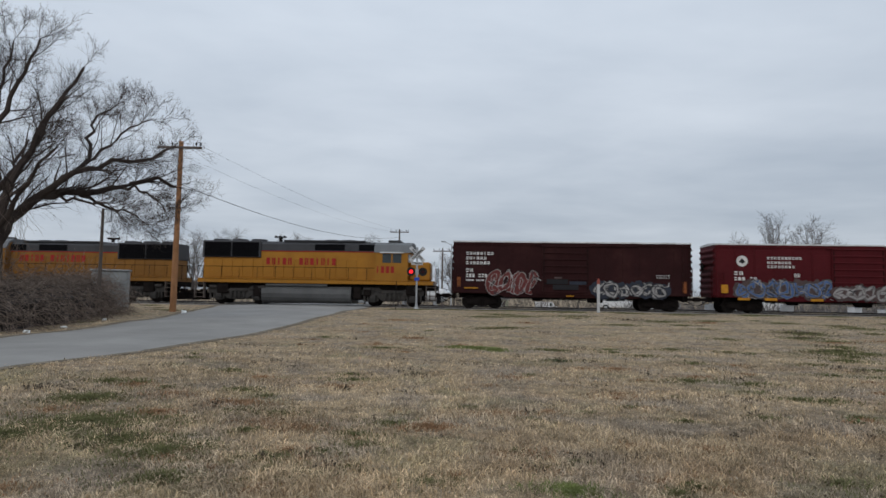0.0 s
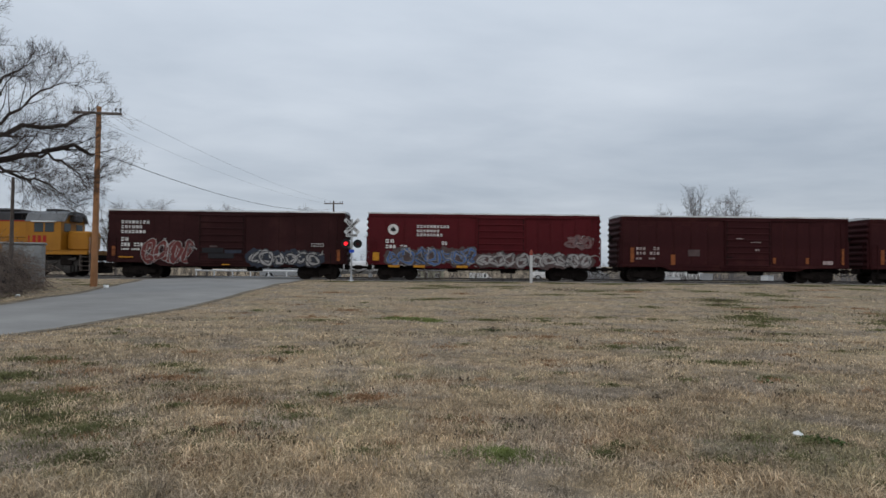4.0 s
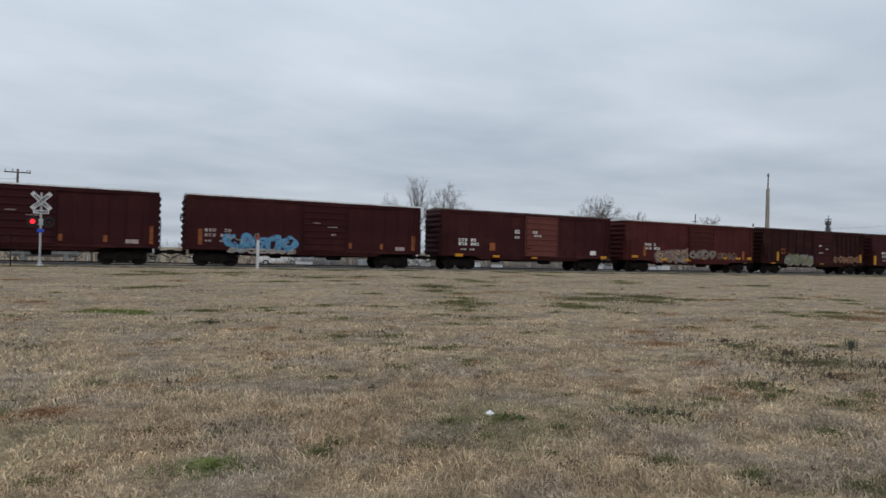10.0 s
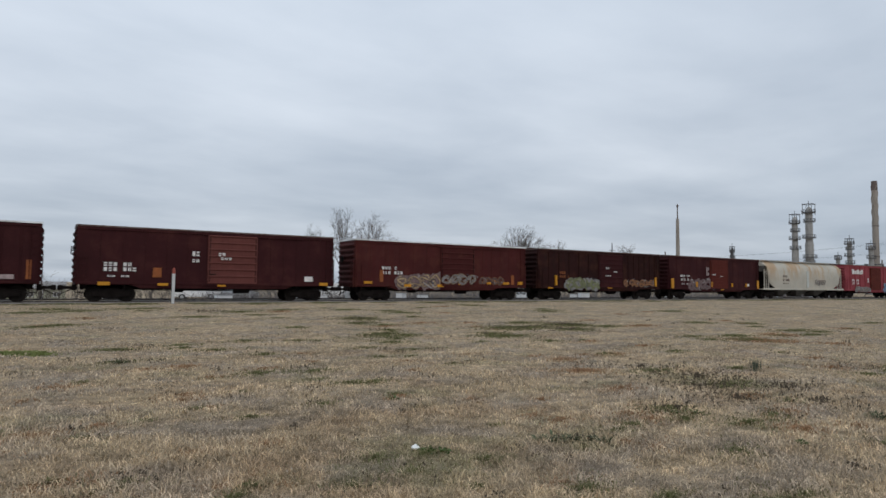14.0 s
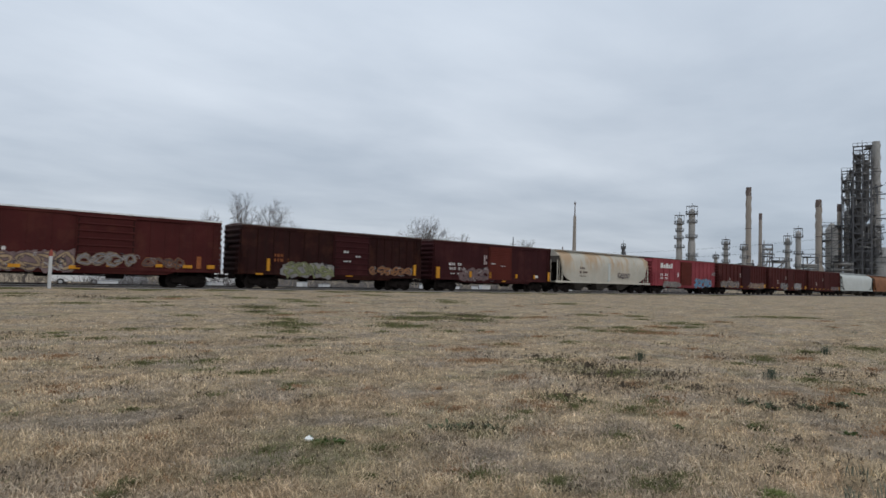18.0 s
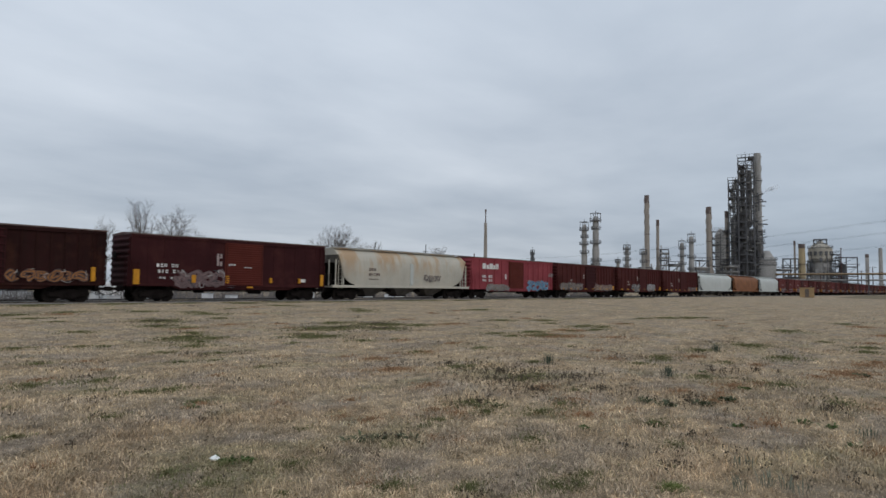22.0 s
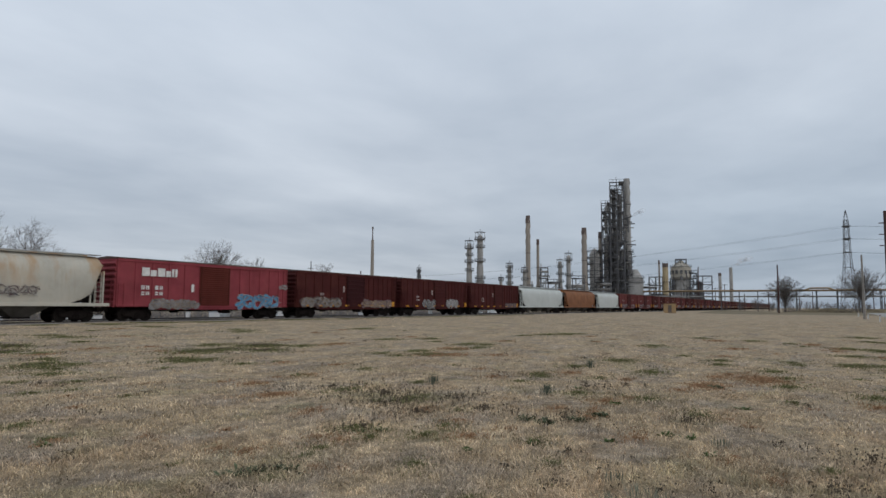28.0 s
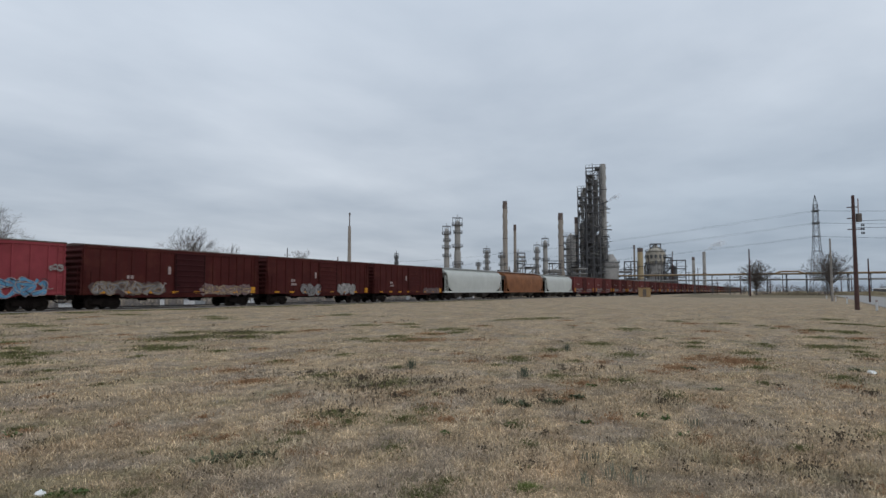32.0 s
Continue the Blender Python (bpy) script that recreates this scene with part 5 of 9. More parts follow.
    rod(bm, (-3.4, 1.2, 1.38), (0.6, 1.2, 1.38), 0.15, seg=10)
    part("air_tank", bm, M["tank_silver"], car)
    # trucks
    def frame_():
        bm = bmesh.new()
        prism(bm, [(-2.15, 0.78), (-2.15, 1.12), (-1.75, 1.30), (-1.0, 1.30), (-0.75, 1.12), (0.75, 1.12), (1.0, 1.30), (1.75, 1.30), (2.15, 1.12), (2.15, 0.78), (1.05, 0.74), (0.8, 0.42), (0.35, 0.34), (-0.35, 0.34), (-0.8, 0.42), (-1.05, 0.74)], -0.10, 0.10)
        for x in (-1.37, 1.37):
            box(bm, x - 0.22, x + 0.22, -0.2, 0.08, 0.28, 0.78, 0.03)
            rod(bm, (x, -0.24, 0.5), (x, -0.18, 0.5), 0.15, seg=10)
            for k in (-0.34, 0.34):
                rod(bm, (x + k, -0.05, 0.36), (x + k, -0.05, 0.78), 0.075, seg=8)
        for x in (-0.45, -0.15, 0.15, 0.45):
            rod(bm, (x, -0.16, 0.46), (x, -0.16, 0.90), 0.10, seg=8)
        box(bm, -0.7, 0.7, -0.24, -0.06, 0.90, 1.02, 0.02)
        for s_ in (-1, 1):
            rod(bm, (s_ * 2.0, -0.18, 1.2), (s_ * 1.5, -0.18, 1.2), 0.12, seg=10)
            rod(bm, (s_ * 1.5, -0.18, 1.2), (s_ * 0.9, -0.18, 1.0), 0.035, seg=6)
            box(bm, s_ * 1.95 - 0.06, s_ * 1.95 + 0.06, -0.16, 0.0, 0.35, 0.80, 0.01)
        return mesh("truck_frame", bm, M["truck_grey"])
    for tx in (-L / 2 + 3.0, L / 2 - 3.0):
        bm = bmesh.new()
        box(bm, -0.5, 0.5, -1.0, 1.0, 0.55, 1.02)
        box(bm, -1.7, 1.7, -1.0, 1.0, 0.45, 1.05)
        tr = part("truck", bm, M["under"], car)
        tr.matrix_basis = pose(tx, 0, 0)
        me = cached("loco_frame", frame_)
        hang("truck_frame", me, tr, at=pose(0, -1.08, 0))
        hang("truck_frame", me, tr, at=pose(0, 1.08, 0, 0, 0, 180))
        for dx in (-1.37, 1.37):
            w = hang("wheelset", cached("wheelset", build_wheelset), tr, at=pose(dx, 0, 0.5) @ Matrix.Diagonal((1.09, 1, 1.09, 1)))
            w.matrix_basis = pose(dx, 0, 0.5)
            rolling.append((w, dx))
    couplers(car, L / 2)
    return car


TRAIN = []      # (thing, metres along the track at 0 s, turned round)
ROLLING = []    # (wheelset, its x in the truck)


def car_at(s0, s1):
    return (s0 + s1) / 2


def yellow_marks(car, L, spec):
    for x, z, w, h in spec:
        bm = bmesh.new()
        box(bm, x, x + w, -1.615, -1.49, z, z + h, 0.01)
        part("reflector", bm, M["yellow_mark"], car, "yellow reflector strip")


def build_train():
    r = ROLLING
    yellow = "armour-yellow and grey diesel locomotive with red lettering, rolling"
    l1 = locomotive(yellow, r)
    TRAIN.append((l1, car_at(-16.95, -0.05), False))
    l2 = locomotive("armour-yellow and grey lead locomotive with red lettering, rolling", r, "loco_yellow_dark", -0.18)
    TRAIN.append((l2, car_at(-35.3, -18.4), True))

    def add(car, s0, s1):
        TRAIN.append((car, car_at(s0, s1), False))
        return car
    # 0: maroon car with white lettering, red and white tags
    L = 15.73
    c = add(boxcar("boxcar", "dark maroon boxcar with white stencils and graffiti", L, "maroon_brown", "roof_galv", door_x=-0.35, door_w=3.1, rolling=r), 1.12, 16.85)
    marks(c, [(-7.0, 3.62, "ennonien", 0.19, 0.20), (-7.0, 3.30, "eninnn", 0.19, 0.20), (-7.0, 2.98, "ennenon", 0.19, 0.20), (-7.0, 2.45, "en", 0.22, 0.25), (-7.0, 2.10, "eoo eeo", 0.17, 0.24), (-7.0, 1.85, "nono nono", 0.11, 0.12), (5.6, 2.35, "nnenne", 0.12, 0.06), (5.6, 2.2, "nennen", 0.12, 0.06), (5.9, 1.6, "nenn", 0.12, 0.06)], M["white"])
    graffiti(c, 3, -5.45, -2.2, 0.95, 2.62, 4, GRAF["red"], GRAF["red"], GRAF["white"], y=-1.54, label="red letters with a white outline")
    graffiti(c, 5, 1.55, 6.2, 0.85, 1.95, 6, GRAF["white"], GRAF["black"], GRAF["black"], y=-1.60, label="grey and white letters", cloud=GRAF["shade"])
    for k, (x0, x1, z0, z1, m) in enumerate(((-1.6, -0.2, 1.72, 2.05, "soot"), (-1.2, 0.5, 1.35, 1.68, "soot"), (-0.1, 1.0, 1.70, 1.92, "shade"), (-1.1, -0.6, 2.08, 2.2, "dim"))):
        patch(c, "paint_patch", x0, x1, z0, z1, GRAF[m], y=-1.66 - 0.006 * k)
    yellow_marks(c, L, [(-7.1, 1.34, 0.9, 0.08), (-0.3, 0.9, 0.5, 0.07)])
    patch(c, "paint_patch", -7.6, -7.35, 1.45, 2.1, M["orange_mark"])
    patch(c, "paint_patch", 7.3, 7.55, 1.25, 2.0, M["orange_mark"])
    # 1: red car
    L = 15.76
    c = add(boxcar("boxcar", "bright red boxcar covered in blue and white graffiti", L, "red", "roof_galv", door_x=1.1, door_w=3.3, rolling=r, panels=True), 18.42, 34.18)
    marks(c, [(-4.6, 3.55, "eenenonene", 0.18, 0.17), (-4.6, 3.25, "nenonne", 0.18, 0.17), (-4.6, 2.98, "eennenoe", 0.18, 0.17), (-6.7, 2.5, "en", 0.26, 0.25), (-6.7, 2.15, "eoo en", 0.2, 0.22), (-2.9, 2.4, "nn", 0.16, 0.25), (0.2, 2.85, "nennennen", 0.15, 0.09), (0.3, 2.72, "enneneen", 0.15, 0.09)], M["white"])
    bm = bmesh.new()
    bmesh.ops.create_cone(bm, cap_ends=True, segments=24, radius1=0.36, radius2=0.36, depth=0.008, matrix=Matrix.Translation((-6.2, -1.534, 3.42)) @ Matrix.Rotation(math.pi / 2, 4, "X"))
    em = part("round_emblem", bm, M["white"], c, "round white emblem")
    bm = bmesh.new()
    prism(bm, [(-6.42, 3.35), (-6.2, 3.62), (-5.98, 3.35), (-6.2, 3.25)], -1.546, -1.54)
    part("emblem_mark", bm, M["black"], em)
    graffiti(c, 8, -6.5, -0.6, 0.95, 2.2, 7, GRAF["blue"], GRAF["grey"], GRAF["black"], y=-1.54, label="blue and grey letters", cloud=GRAF["dim"])
    graffiti(c, 12, -0.4, 7.3, 0.9, 1.9, 9, GRAF["white"], GRAF["grey"], GRAF["dim"], y=-1.655, label="white and grey letters", cloud=GRAF["dim"])
    graffiti(c, 44, 5.6, 7.4, 2.2, 3.1, 3, GRAF["pale"], GRAF["red"], GRAF["pale"], y=-1.54)
    yellow_marks(c, L, [(-7.55, 1.3, 0.42, 0.55), (-6.5, 0.85, 0.75, 0.16), (-4.8, 0.85, 0.75, 0.16), (-1.9, 0.85, 0.75, 0.16), (0.3, 1.45, 0.65, 0.14), (2.0, 1.45, 0.65, 0.14), (6.6, 1.45, 0.6, 0.2), (3.4, 1.05, 0.6, 0.2)])
    # 2 and 3: two plain brown-red cars
    std = [(-6.9, 2.2, "onn  en", 0.19, 0.20), (-6.9, 1.88, "oin oeo", 0.19, 0.20), (-6.9, 1.55, "nn  nn", 0.18, 0.13)]
    for q, (s0, s1) in enumerate(((35.69, 51.5), (53.05, 69.11))):
        L = s1 - s0
        c = add(boxcar("boxcar", "dark brown-red boxcar with worn stencils" + (" and blue graffiti" if q else ""), L, "maroon", "roof_galv", door_x=0.85, door_w=3.2, rolling=r, panels=True), s0, s1)
        marks(c, std, M["dull_white"])
        marks(c, [(1.0, 2.75, "nnnnn", 0.12, 0.07), (0.0, 3.0, "nnnn", 0.11, 0.07), (1.3, 2.2, "oe", 0.14, 0.12)], M["dull_white"], y=-1.655)
        patch(c, "paint_patch", 6.1, 6.8, 1.3, 1.55, M["dull_white"])
        for x, z, w, h in ((-7.3, 1.35, 0.25, 1.0), (7.35, 1.3, 0.25, 1.1), (2.6, 1.35, 0.2, 0.4), (4.9, 1.35, 0.22, 0.4), (-4.5, 1.2, 0.3, 0.7)):
            patch(c, "paint_patch", x, x + w, z, z + h, M["orange_mark"])
        if q:
            graffiti(c, 21, -5.7, -1.2, 0.92, 2.15, 5, GRAF["sky"], GRAF["sky"], GRAF["blue"], y=-1.54, label="bright blue letters over a white cloud")
            graffiti(c, 22, -5.6, -1.1, 0.86, 1.2, 7, GRAF["white"], GRAF["white"], GRAF["tan"], y=-1.58)
        else:
            patch(c, "paint_patch", -3.3, -2.5, 1.8, 2.25, GRAF["dim"])
    # 4: pale door
    L = 16.08
    c = add(boxcar("boxcar", "maroon boxcar with a faded tan-brown door", L, "maroon", "roof_dark", door="door_tan", door_x=0.95, door_w=3.2, ribs=0, rolling=r), 70.87, 86.95)
    marks(c, [(-6.6, 2.15, "eeo on", 0.21, 0.22), (-6.6, 1.85, "oeo one", 0.21, 0.22), (-6.4, 1.5, "nn nn", 0.2, 0.1)], M["white"])
    marks(c, [(-1.6, 2.9, "oe", 0.2, 0.3), (-1.6, 2.5, "en", 0.2, 0.2)], M["white"])
    marks(c, [(0.0, 2.95, "en", 0.2, 0.2), (0.15, 2.7, "ene", 0.2, 0.16)], M["white"], y=-1.655)
    patch(c, "paint_patch", 5.9, 6.5, 1.35, 1.7, M["white"])
    patch(c, "paint_patch", -3.9, -3.4, 1.5, 2.1, M["orange_mark"])
    yellow_marks(c, L, [(-6.9, 0.98, 0.65, 0.22), (-3.6, 0.98, 0.6, 0.16), (7.0, 1.06, 0.6, 0.22), (0.0, 0.95, 0.5, 0.12)])
    # 5: light tags
    L = 16.2
    c = add(boxcar("boxcar", "maroon boxcar with cream and grey graffiti", L, "maroon_b", "roof_galv", door_x=0.95, door_w=3.3, rolling=r), 88.7, 104.9)
    marks(c, [(-5.9, 2.35, "onn e", 0.21, 0.22), (-5.9, 2.0, "oin oeo", 0.21, 0.22)], M["white"])
    graffiti(c, 31, -4.6, -0.6, 0.9, 2.1, 4, GRAF["tan"], GRAF["dim"], GRAF["pale"], y=-1.54, label="cream and grey letters", cloud=GRAF["pale"])
    graffiti(c, 33, -0.6, 2.6, 1.25, 2.1, 4, GRAF["grey"], GRAF["dim"], GRAF["tan"], y=-1.655)
    graffiti(c, 34, 3.2, 5.6, 1.3, 1.9, 4, GRAF["dim"], GRAF["dim"], GRAF["orange"], y=-1.54)
    yellow_marks(c, L, [(-7.4, 1.25, 0.65, 0.2), (-4.0, 1.05, 0.6, 0.2), (-1.0, 1.05, 0.6, 0.2), (1.0, 1.2, 0.6, 0.14), (5.6, 1.3, 0.6, 0.2), (7.2, 1.3, 0.5, 0.25), (3.9, 1.3, 0.4, 0.2)])
    patch(c, "paint_patch", -6.1, -5.8, 1.4, 2.3, M["orange_mark"])
    patch(c, "paint_patch", 6.5, 6.8, 1.3, 2.1, M["orange_mark"])
    # 6: sooty car with yellow-green tag
    L = 16.3
    c = add(boxcar("boxcar", "sooty dark maroon boxcar with a yellow-green tag", L, "maroon_dark", "roof_dark", door="maroon", door_x=1.0, door_w=3.4, ribs=6, rolling=r), 106.37, 122.67)
    marks(c, [(-5.7, 2.35, "onn", 0.23, 0.22), (-5.7, 2.0, "oin e", 0.23, 0.22)], M["orange_mark"])
    marks(c, [(0.2, 2.9, "en", 0.2, 0.18), (0.2, 2.2, "nne", 0.2, 0.1), (1.3, 2.6, "en", 0.2, 0.12)], M["white"], y=-1.655)
    graffiti(c, 41, -4.9, -0.8, 0.85, 1.95, 4, GRAF["green"], GRAF["dim"], GRAF["green"], y=-1.60, label="yellow-green letters", cloud=GRAF["grey"])
    graffiti(c, 43, 2.8, 7.0, 1.2, 2.0, 6, GRAF["orange"], GRAF["dim"], GRAF["dim"], y=-1.60)
    yellow_marks(c, L, [(-7.0, 1.0, 0.5, 0.12), (0.5, 1.05, 0.6, 0.12), (7.3, 1.3, 0.25, 0.9), (-6.2, 1.3, 0.22, 0.9)])
    # 7: corrugated door, tall yellow ends
    L = 16.05
    c = add(boxcar("boxcar", "maroon boxcar with a corrugated red-brown door and a washed-out tag", L, "maroon", "roof_dark", door="door_rust", door_x=0.35, door_w=3.2, door_style="corrugated", ribs=0, rolling=r), 124.23, 140.27)
    marks(c, [(-6.3, 2.35, "oen en", 0.21, 0.22), (-6.2, 1.95, "oie ei", 0.21, 0.22), (-6.1, 1.55, "en e", 0.21, 0.12)], M["white"])
    marks(c, [(-1.9, 2.55, "oe", 0.2, 0.9)], M["dull_white"])
    marks(c, [(-1.0, 2.6, "nnn", 0.16, 0.12), (0.3, 2.45, "nnn", 0.18, 0.08)], M["white"], y=-1.655)
    graffiti(c, 51, -5.0, -0.3, 0.95, 2.2, 5, GRAF["pale"], GRAF["dim"], GRAF["pale"], y=-1.54, label="washed-out pinkish grey tag")
    patch(c, "paint_patch", 5.5, 6.0, 1.45, 1.7, M["white"])
    yellow_marks(c, L, [(-7.85, 1.15, 0.4, 1.0), (7.5, 1.15, 0.32, 0.95), (-3.8, 1.3, 0.3, 0.55), (-1.2, 1.3, 0.3, 0.55), (0.6, 0.95, 0.5, 0.12), (2.6, 1.35, 0.2, 0.4), (5.3, 1.35, 0.2, 0.4)])
    # 8: cream covered hopper
    L = 18.7
    c = add(hopper("covered_hopper", "dusty cream covered hopper with rust stains", L, "hop_tan", r), 141.1, 159.8)
    marks(c, [(-5.2, 2.6, "enn", 0.25, 0.25), (-5.2, 2.15, "oieoo", 0.23, 0.25), (-5.2, 1.8, "nnnnn", 0.2, 0.1)], GRAF["dim"], y=-1.60)
    graffiti(c, 61, 2.2, 4.6, 1.7, 2.4, 4, GRAF["dim"], M["hop_tan"], GRAF["grey"], y=-1.60)
    bm = bmesh.new()
    for q in range(6):
        box(bm, 0.2 + q * 0.07, 0.28 + q * 0.07, -1.594, -1.53, 1.3 + 0.1 * (q % 3), 3.42)
    part("lime_streak", bm, M["hop_grey"], c, "pale streak down the side")
    # 9: faded red car
    L = 16.7
    c = add(boxcar("boxcar", "faded pinkish-red boxcar with a rusty corrugated door and blue tag", L, "faded_red", "roof_dark", door="door_rust", door_x=0.1, door_w=3.0, door_style="corrugated", ribs=5, rolling=r), 160.3, 177.05)
    marks(c, [(-6.5, 2.3, "nn on", 0.3, 0.3), (-6.5, 1.9, "en en", 0.3, 0.25), (-2.2, 2.2, "o", 0.3, 0.6)], M["white"], y=-1.57)
    for k, w in enumerate((0.62, 0.5, 0.62, 0.42, 0.2, 0.2)):
        bm = bmesh.new()
        x = -6.5 + (0, 0.7, 1.3, 2.0, 2.5, 2.78)[k]
        box(bm, x, x + w, -1.575, -1.555, 3.3, 3.3 + (0.62 if k in (0, 2, 4, 5) else 0.45), 0.01)
        part("emblem_block", bm, M["white"], c, "white lettering block")
    graffiti(c, 71, 2.2, 7.2, 0.9, 2.1, 5, GRAF["sky"], GRAF["blue"], GRAF["white"], y=-1.60, label="blue bubble letters with white rims")
    graffiti(c, 72, -5.6, -1.6, 0.9, 1.6, 5, GRAF["grey"], GRAF["dim"], GRAF["tan"], y=-1.60, cloud=GRAF["grey"])
    graffiti(c, 73, 7.3, 8.2, 2.6, 3.1, 2, GRAF["white"], GRAF["pale"], GRAF["pale"], y=-1.60)
    # 10, 11, 12: brown ribbed cars
    for q, (s0, s1) in enumerate(((178.3, 194.75), (195.9, 212.1), (213.2, 229.7))):
        L = s1 - s0
        c = add(boxcar("boxcar", ("brown-red ribbed boxcar with a band of orange and grey tags", "brown-red ribbed boxcar with a silver tag", "brown-red ribbed boxcar with worn grey paint")[q], L, "maroon_b", "roof_dark", door="maroon_b" if q else "maroon", door_x=0.6, door_w=3.0, ribs=6, rolling=r), s0, s1)
        marks(c, [(-5.0, 2.2, "on", 0.25, 0.25), (-5.0, 1.85, "eoo", 0.22, 0.2), (-1.5, 2.6, "o", 0.3, 0.6)], M["dull_white"], y=-1.57)
        if q == 0:
            graffiti(c, 81, -7.6, -2.0, 1.0, 2.0, 6, GRAF["grey"], GRAF["black"], GRAF["tan"], y=-1.60, label="mixed grey and orange tags", cloud=GRAF["dim"])
            graffiti(c, 82, 1.8, 7.0, 1.0, 1.8, 6, GRAF["tan"], GRAF["dim"], GRAF["pale"], y=-1.60, cloud=GRAF["pale"])
        if q == 1:
            graffiti(c, 83, -3.6, -0.6, 0.85, 2.0, 3, GRAF["grey"], GRAF["black"], GRAF["white"], y=-1.60, label="grey letters with white rims")
            graffiti(c, 84, 2.4, 5.2, 0.95, 2.1, 4, GRAF["white"], GRAF["grey"], GRAF["grey"], y=-1.60, cloud=GRAF["grey"])
        if q == 2:
            graffiti(c, 85, 3.0, 7.2, 1.0, 1.7, 7, GRAF["pale"], GRAF["dim"], GRAF["dim"], y=-1.60, cloud=GRAF["dim"])
        yellow_marks(c, L, [(-7.2 + k * 2.05, 1.12, 0.55, 0.16) for k in range(8)] + [(7.2, 1.3, 0.5, 0.35)])
    # 13 to 15: three more hoppers
    for s0, s1, paint, lab in ((230.2, 250.8, "hop_grey", "pale grey covered hopper"), (251.4, 271.1, "hop_rust", "rust-orange covered hopper"), (271.8, 289.8, "hop_grey", "white-grey covered hopper")):
        add(hopper("covered_hopper", lab + " with open end platforms", s1 - s0, paint, r), s0, s1)
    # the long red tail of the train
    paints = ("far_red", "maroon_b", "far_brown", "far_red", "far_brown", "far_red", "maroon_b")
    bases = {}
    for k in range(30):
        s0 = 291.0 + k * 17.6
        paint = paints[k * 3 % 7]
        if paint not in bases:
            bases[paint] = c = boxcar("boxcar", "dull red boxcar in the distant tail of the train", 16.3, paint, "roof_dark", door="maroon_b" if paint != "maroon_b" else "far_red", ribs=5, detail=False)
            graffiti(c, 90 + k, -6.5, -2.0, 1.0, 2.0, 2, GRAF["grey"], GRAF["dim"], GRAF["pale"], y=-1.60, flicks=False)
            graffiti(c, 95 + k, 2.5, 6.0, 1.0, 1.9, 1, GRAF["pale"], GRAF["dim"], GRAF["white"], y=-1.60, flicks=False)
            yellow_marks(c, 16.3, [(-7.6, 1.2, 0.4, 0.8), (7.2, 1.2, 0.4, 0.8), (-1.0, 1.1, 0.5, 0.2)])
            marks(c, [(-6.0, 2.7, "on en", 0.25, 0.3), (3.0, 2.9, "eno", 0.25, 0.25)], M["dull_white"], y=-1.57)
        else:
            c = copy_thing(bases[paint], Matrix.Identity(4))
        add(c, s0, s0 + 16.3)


build_train()


# ---- beside the crossing ----
def on_ground(x, y, dz=0.0, turn=0.0):
    return pose(x, y, ground_z(x, y) + dz, 0, 0, turn)


def build_pole(x, y, h, wood, r, label, arm=True, turn=0.0, lean=0.0):
    p = empty("utility_pole", label, "utility pole", "poles round the field", on_ground(x, y, -0.1, turn) @ pose(0, 0, 0, 0, lean, 0))
    bm = bmesh.new()
    seg, n = 12, 8
    for i in range(n):
        z0, z1 = h * i / n, h * (i + 1) / n
        rod(bm, (0, 0, z0), (0, 0, z1), r * (1 - 0.35 * i / n), r * (1 - 0.35 * (i + 1) / n), seg=seg, caps=i in (0, n - 1))
    bmesh.ops.remove_doubles(bm, verts=bm.verts, dist=1e-4)
    part("post", bm, M[wood], p)
    if arm:
        bm = bmesh.new()
        box(bm, -1.15, 1.15, -r - 0.05, -r + 0.05, h - 0.42, h - 0.30, 0.01)
        a = part("crossarm", bm, M["old_wood"], p, "weathered grey crossarm")
        for ix in (-1.05, -0.4, 0.85, 1.08):
            bm = bmesh.new()
            rod(bm, (ix, -r, h - 0.30), (ix, -r, h - 0.14), 0.02, seg=6)
            rod(bm, (ix, -r, h - 0.20), (ix, -r, h - 0.08), 0.055, 0.04, seg=8)
            part("insulator", bm, M["wire"], a)
    return p


build_pole(-13.7, 32.9, 9.0, "pole_wood", 0.165, "tan wooden utility pole with a crossarm beside the lane", lean=0.4)
build_pole(-15.05, 28.2, 4.9, "old_wood", 0.09, "short weathered grey post behind the brush", arm=False)


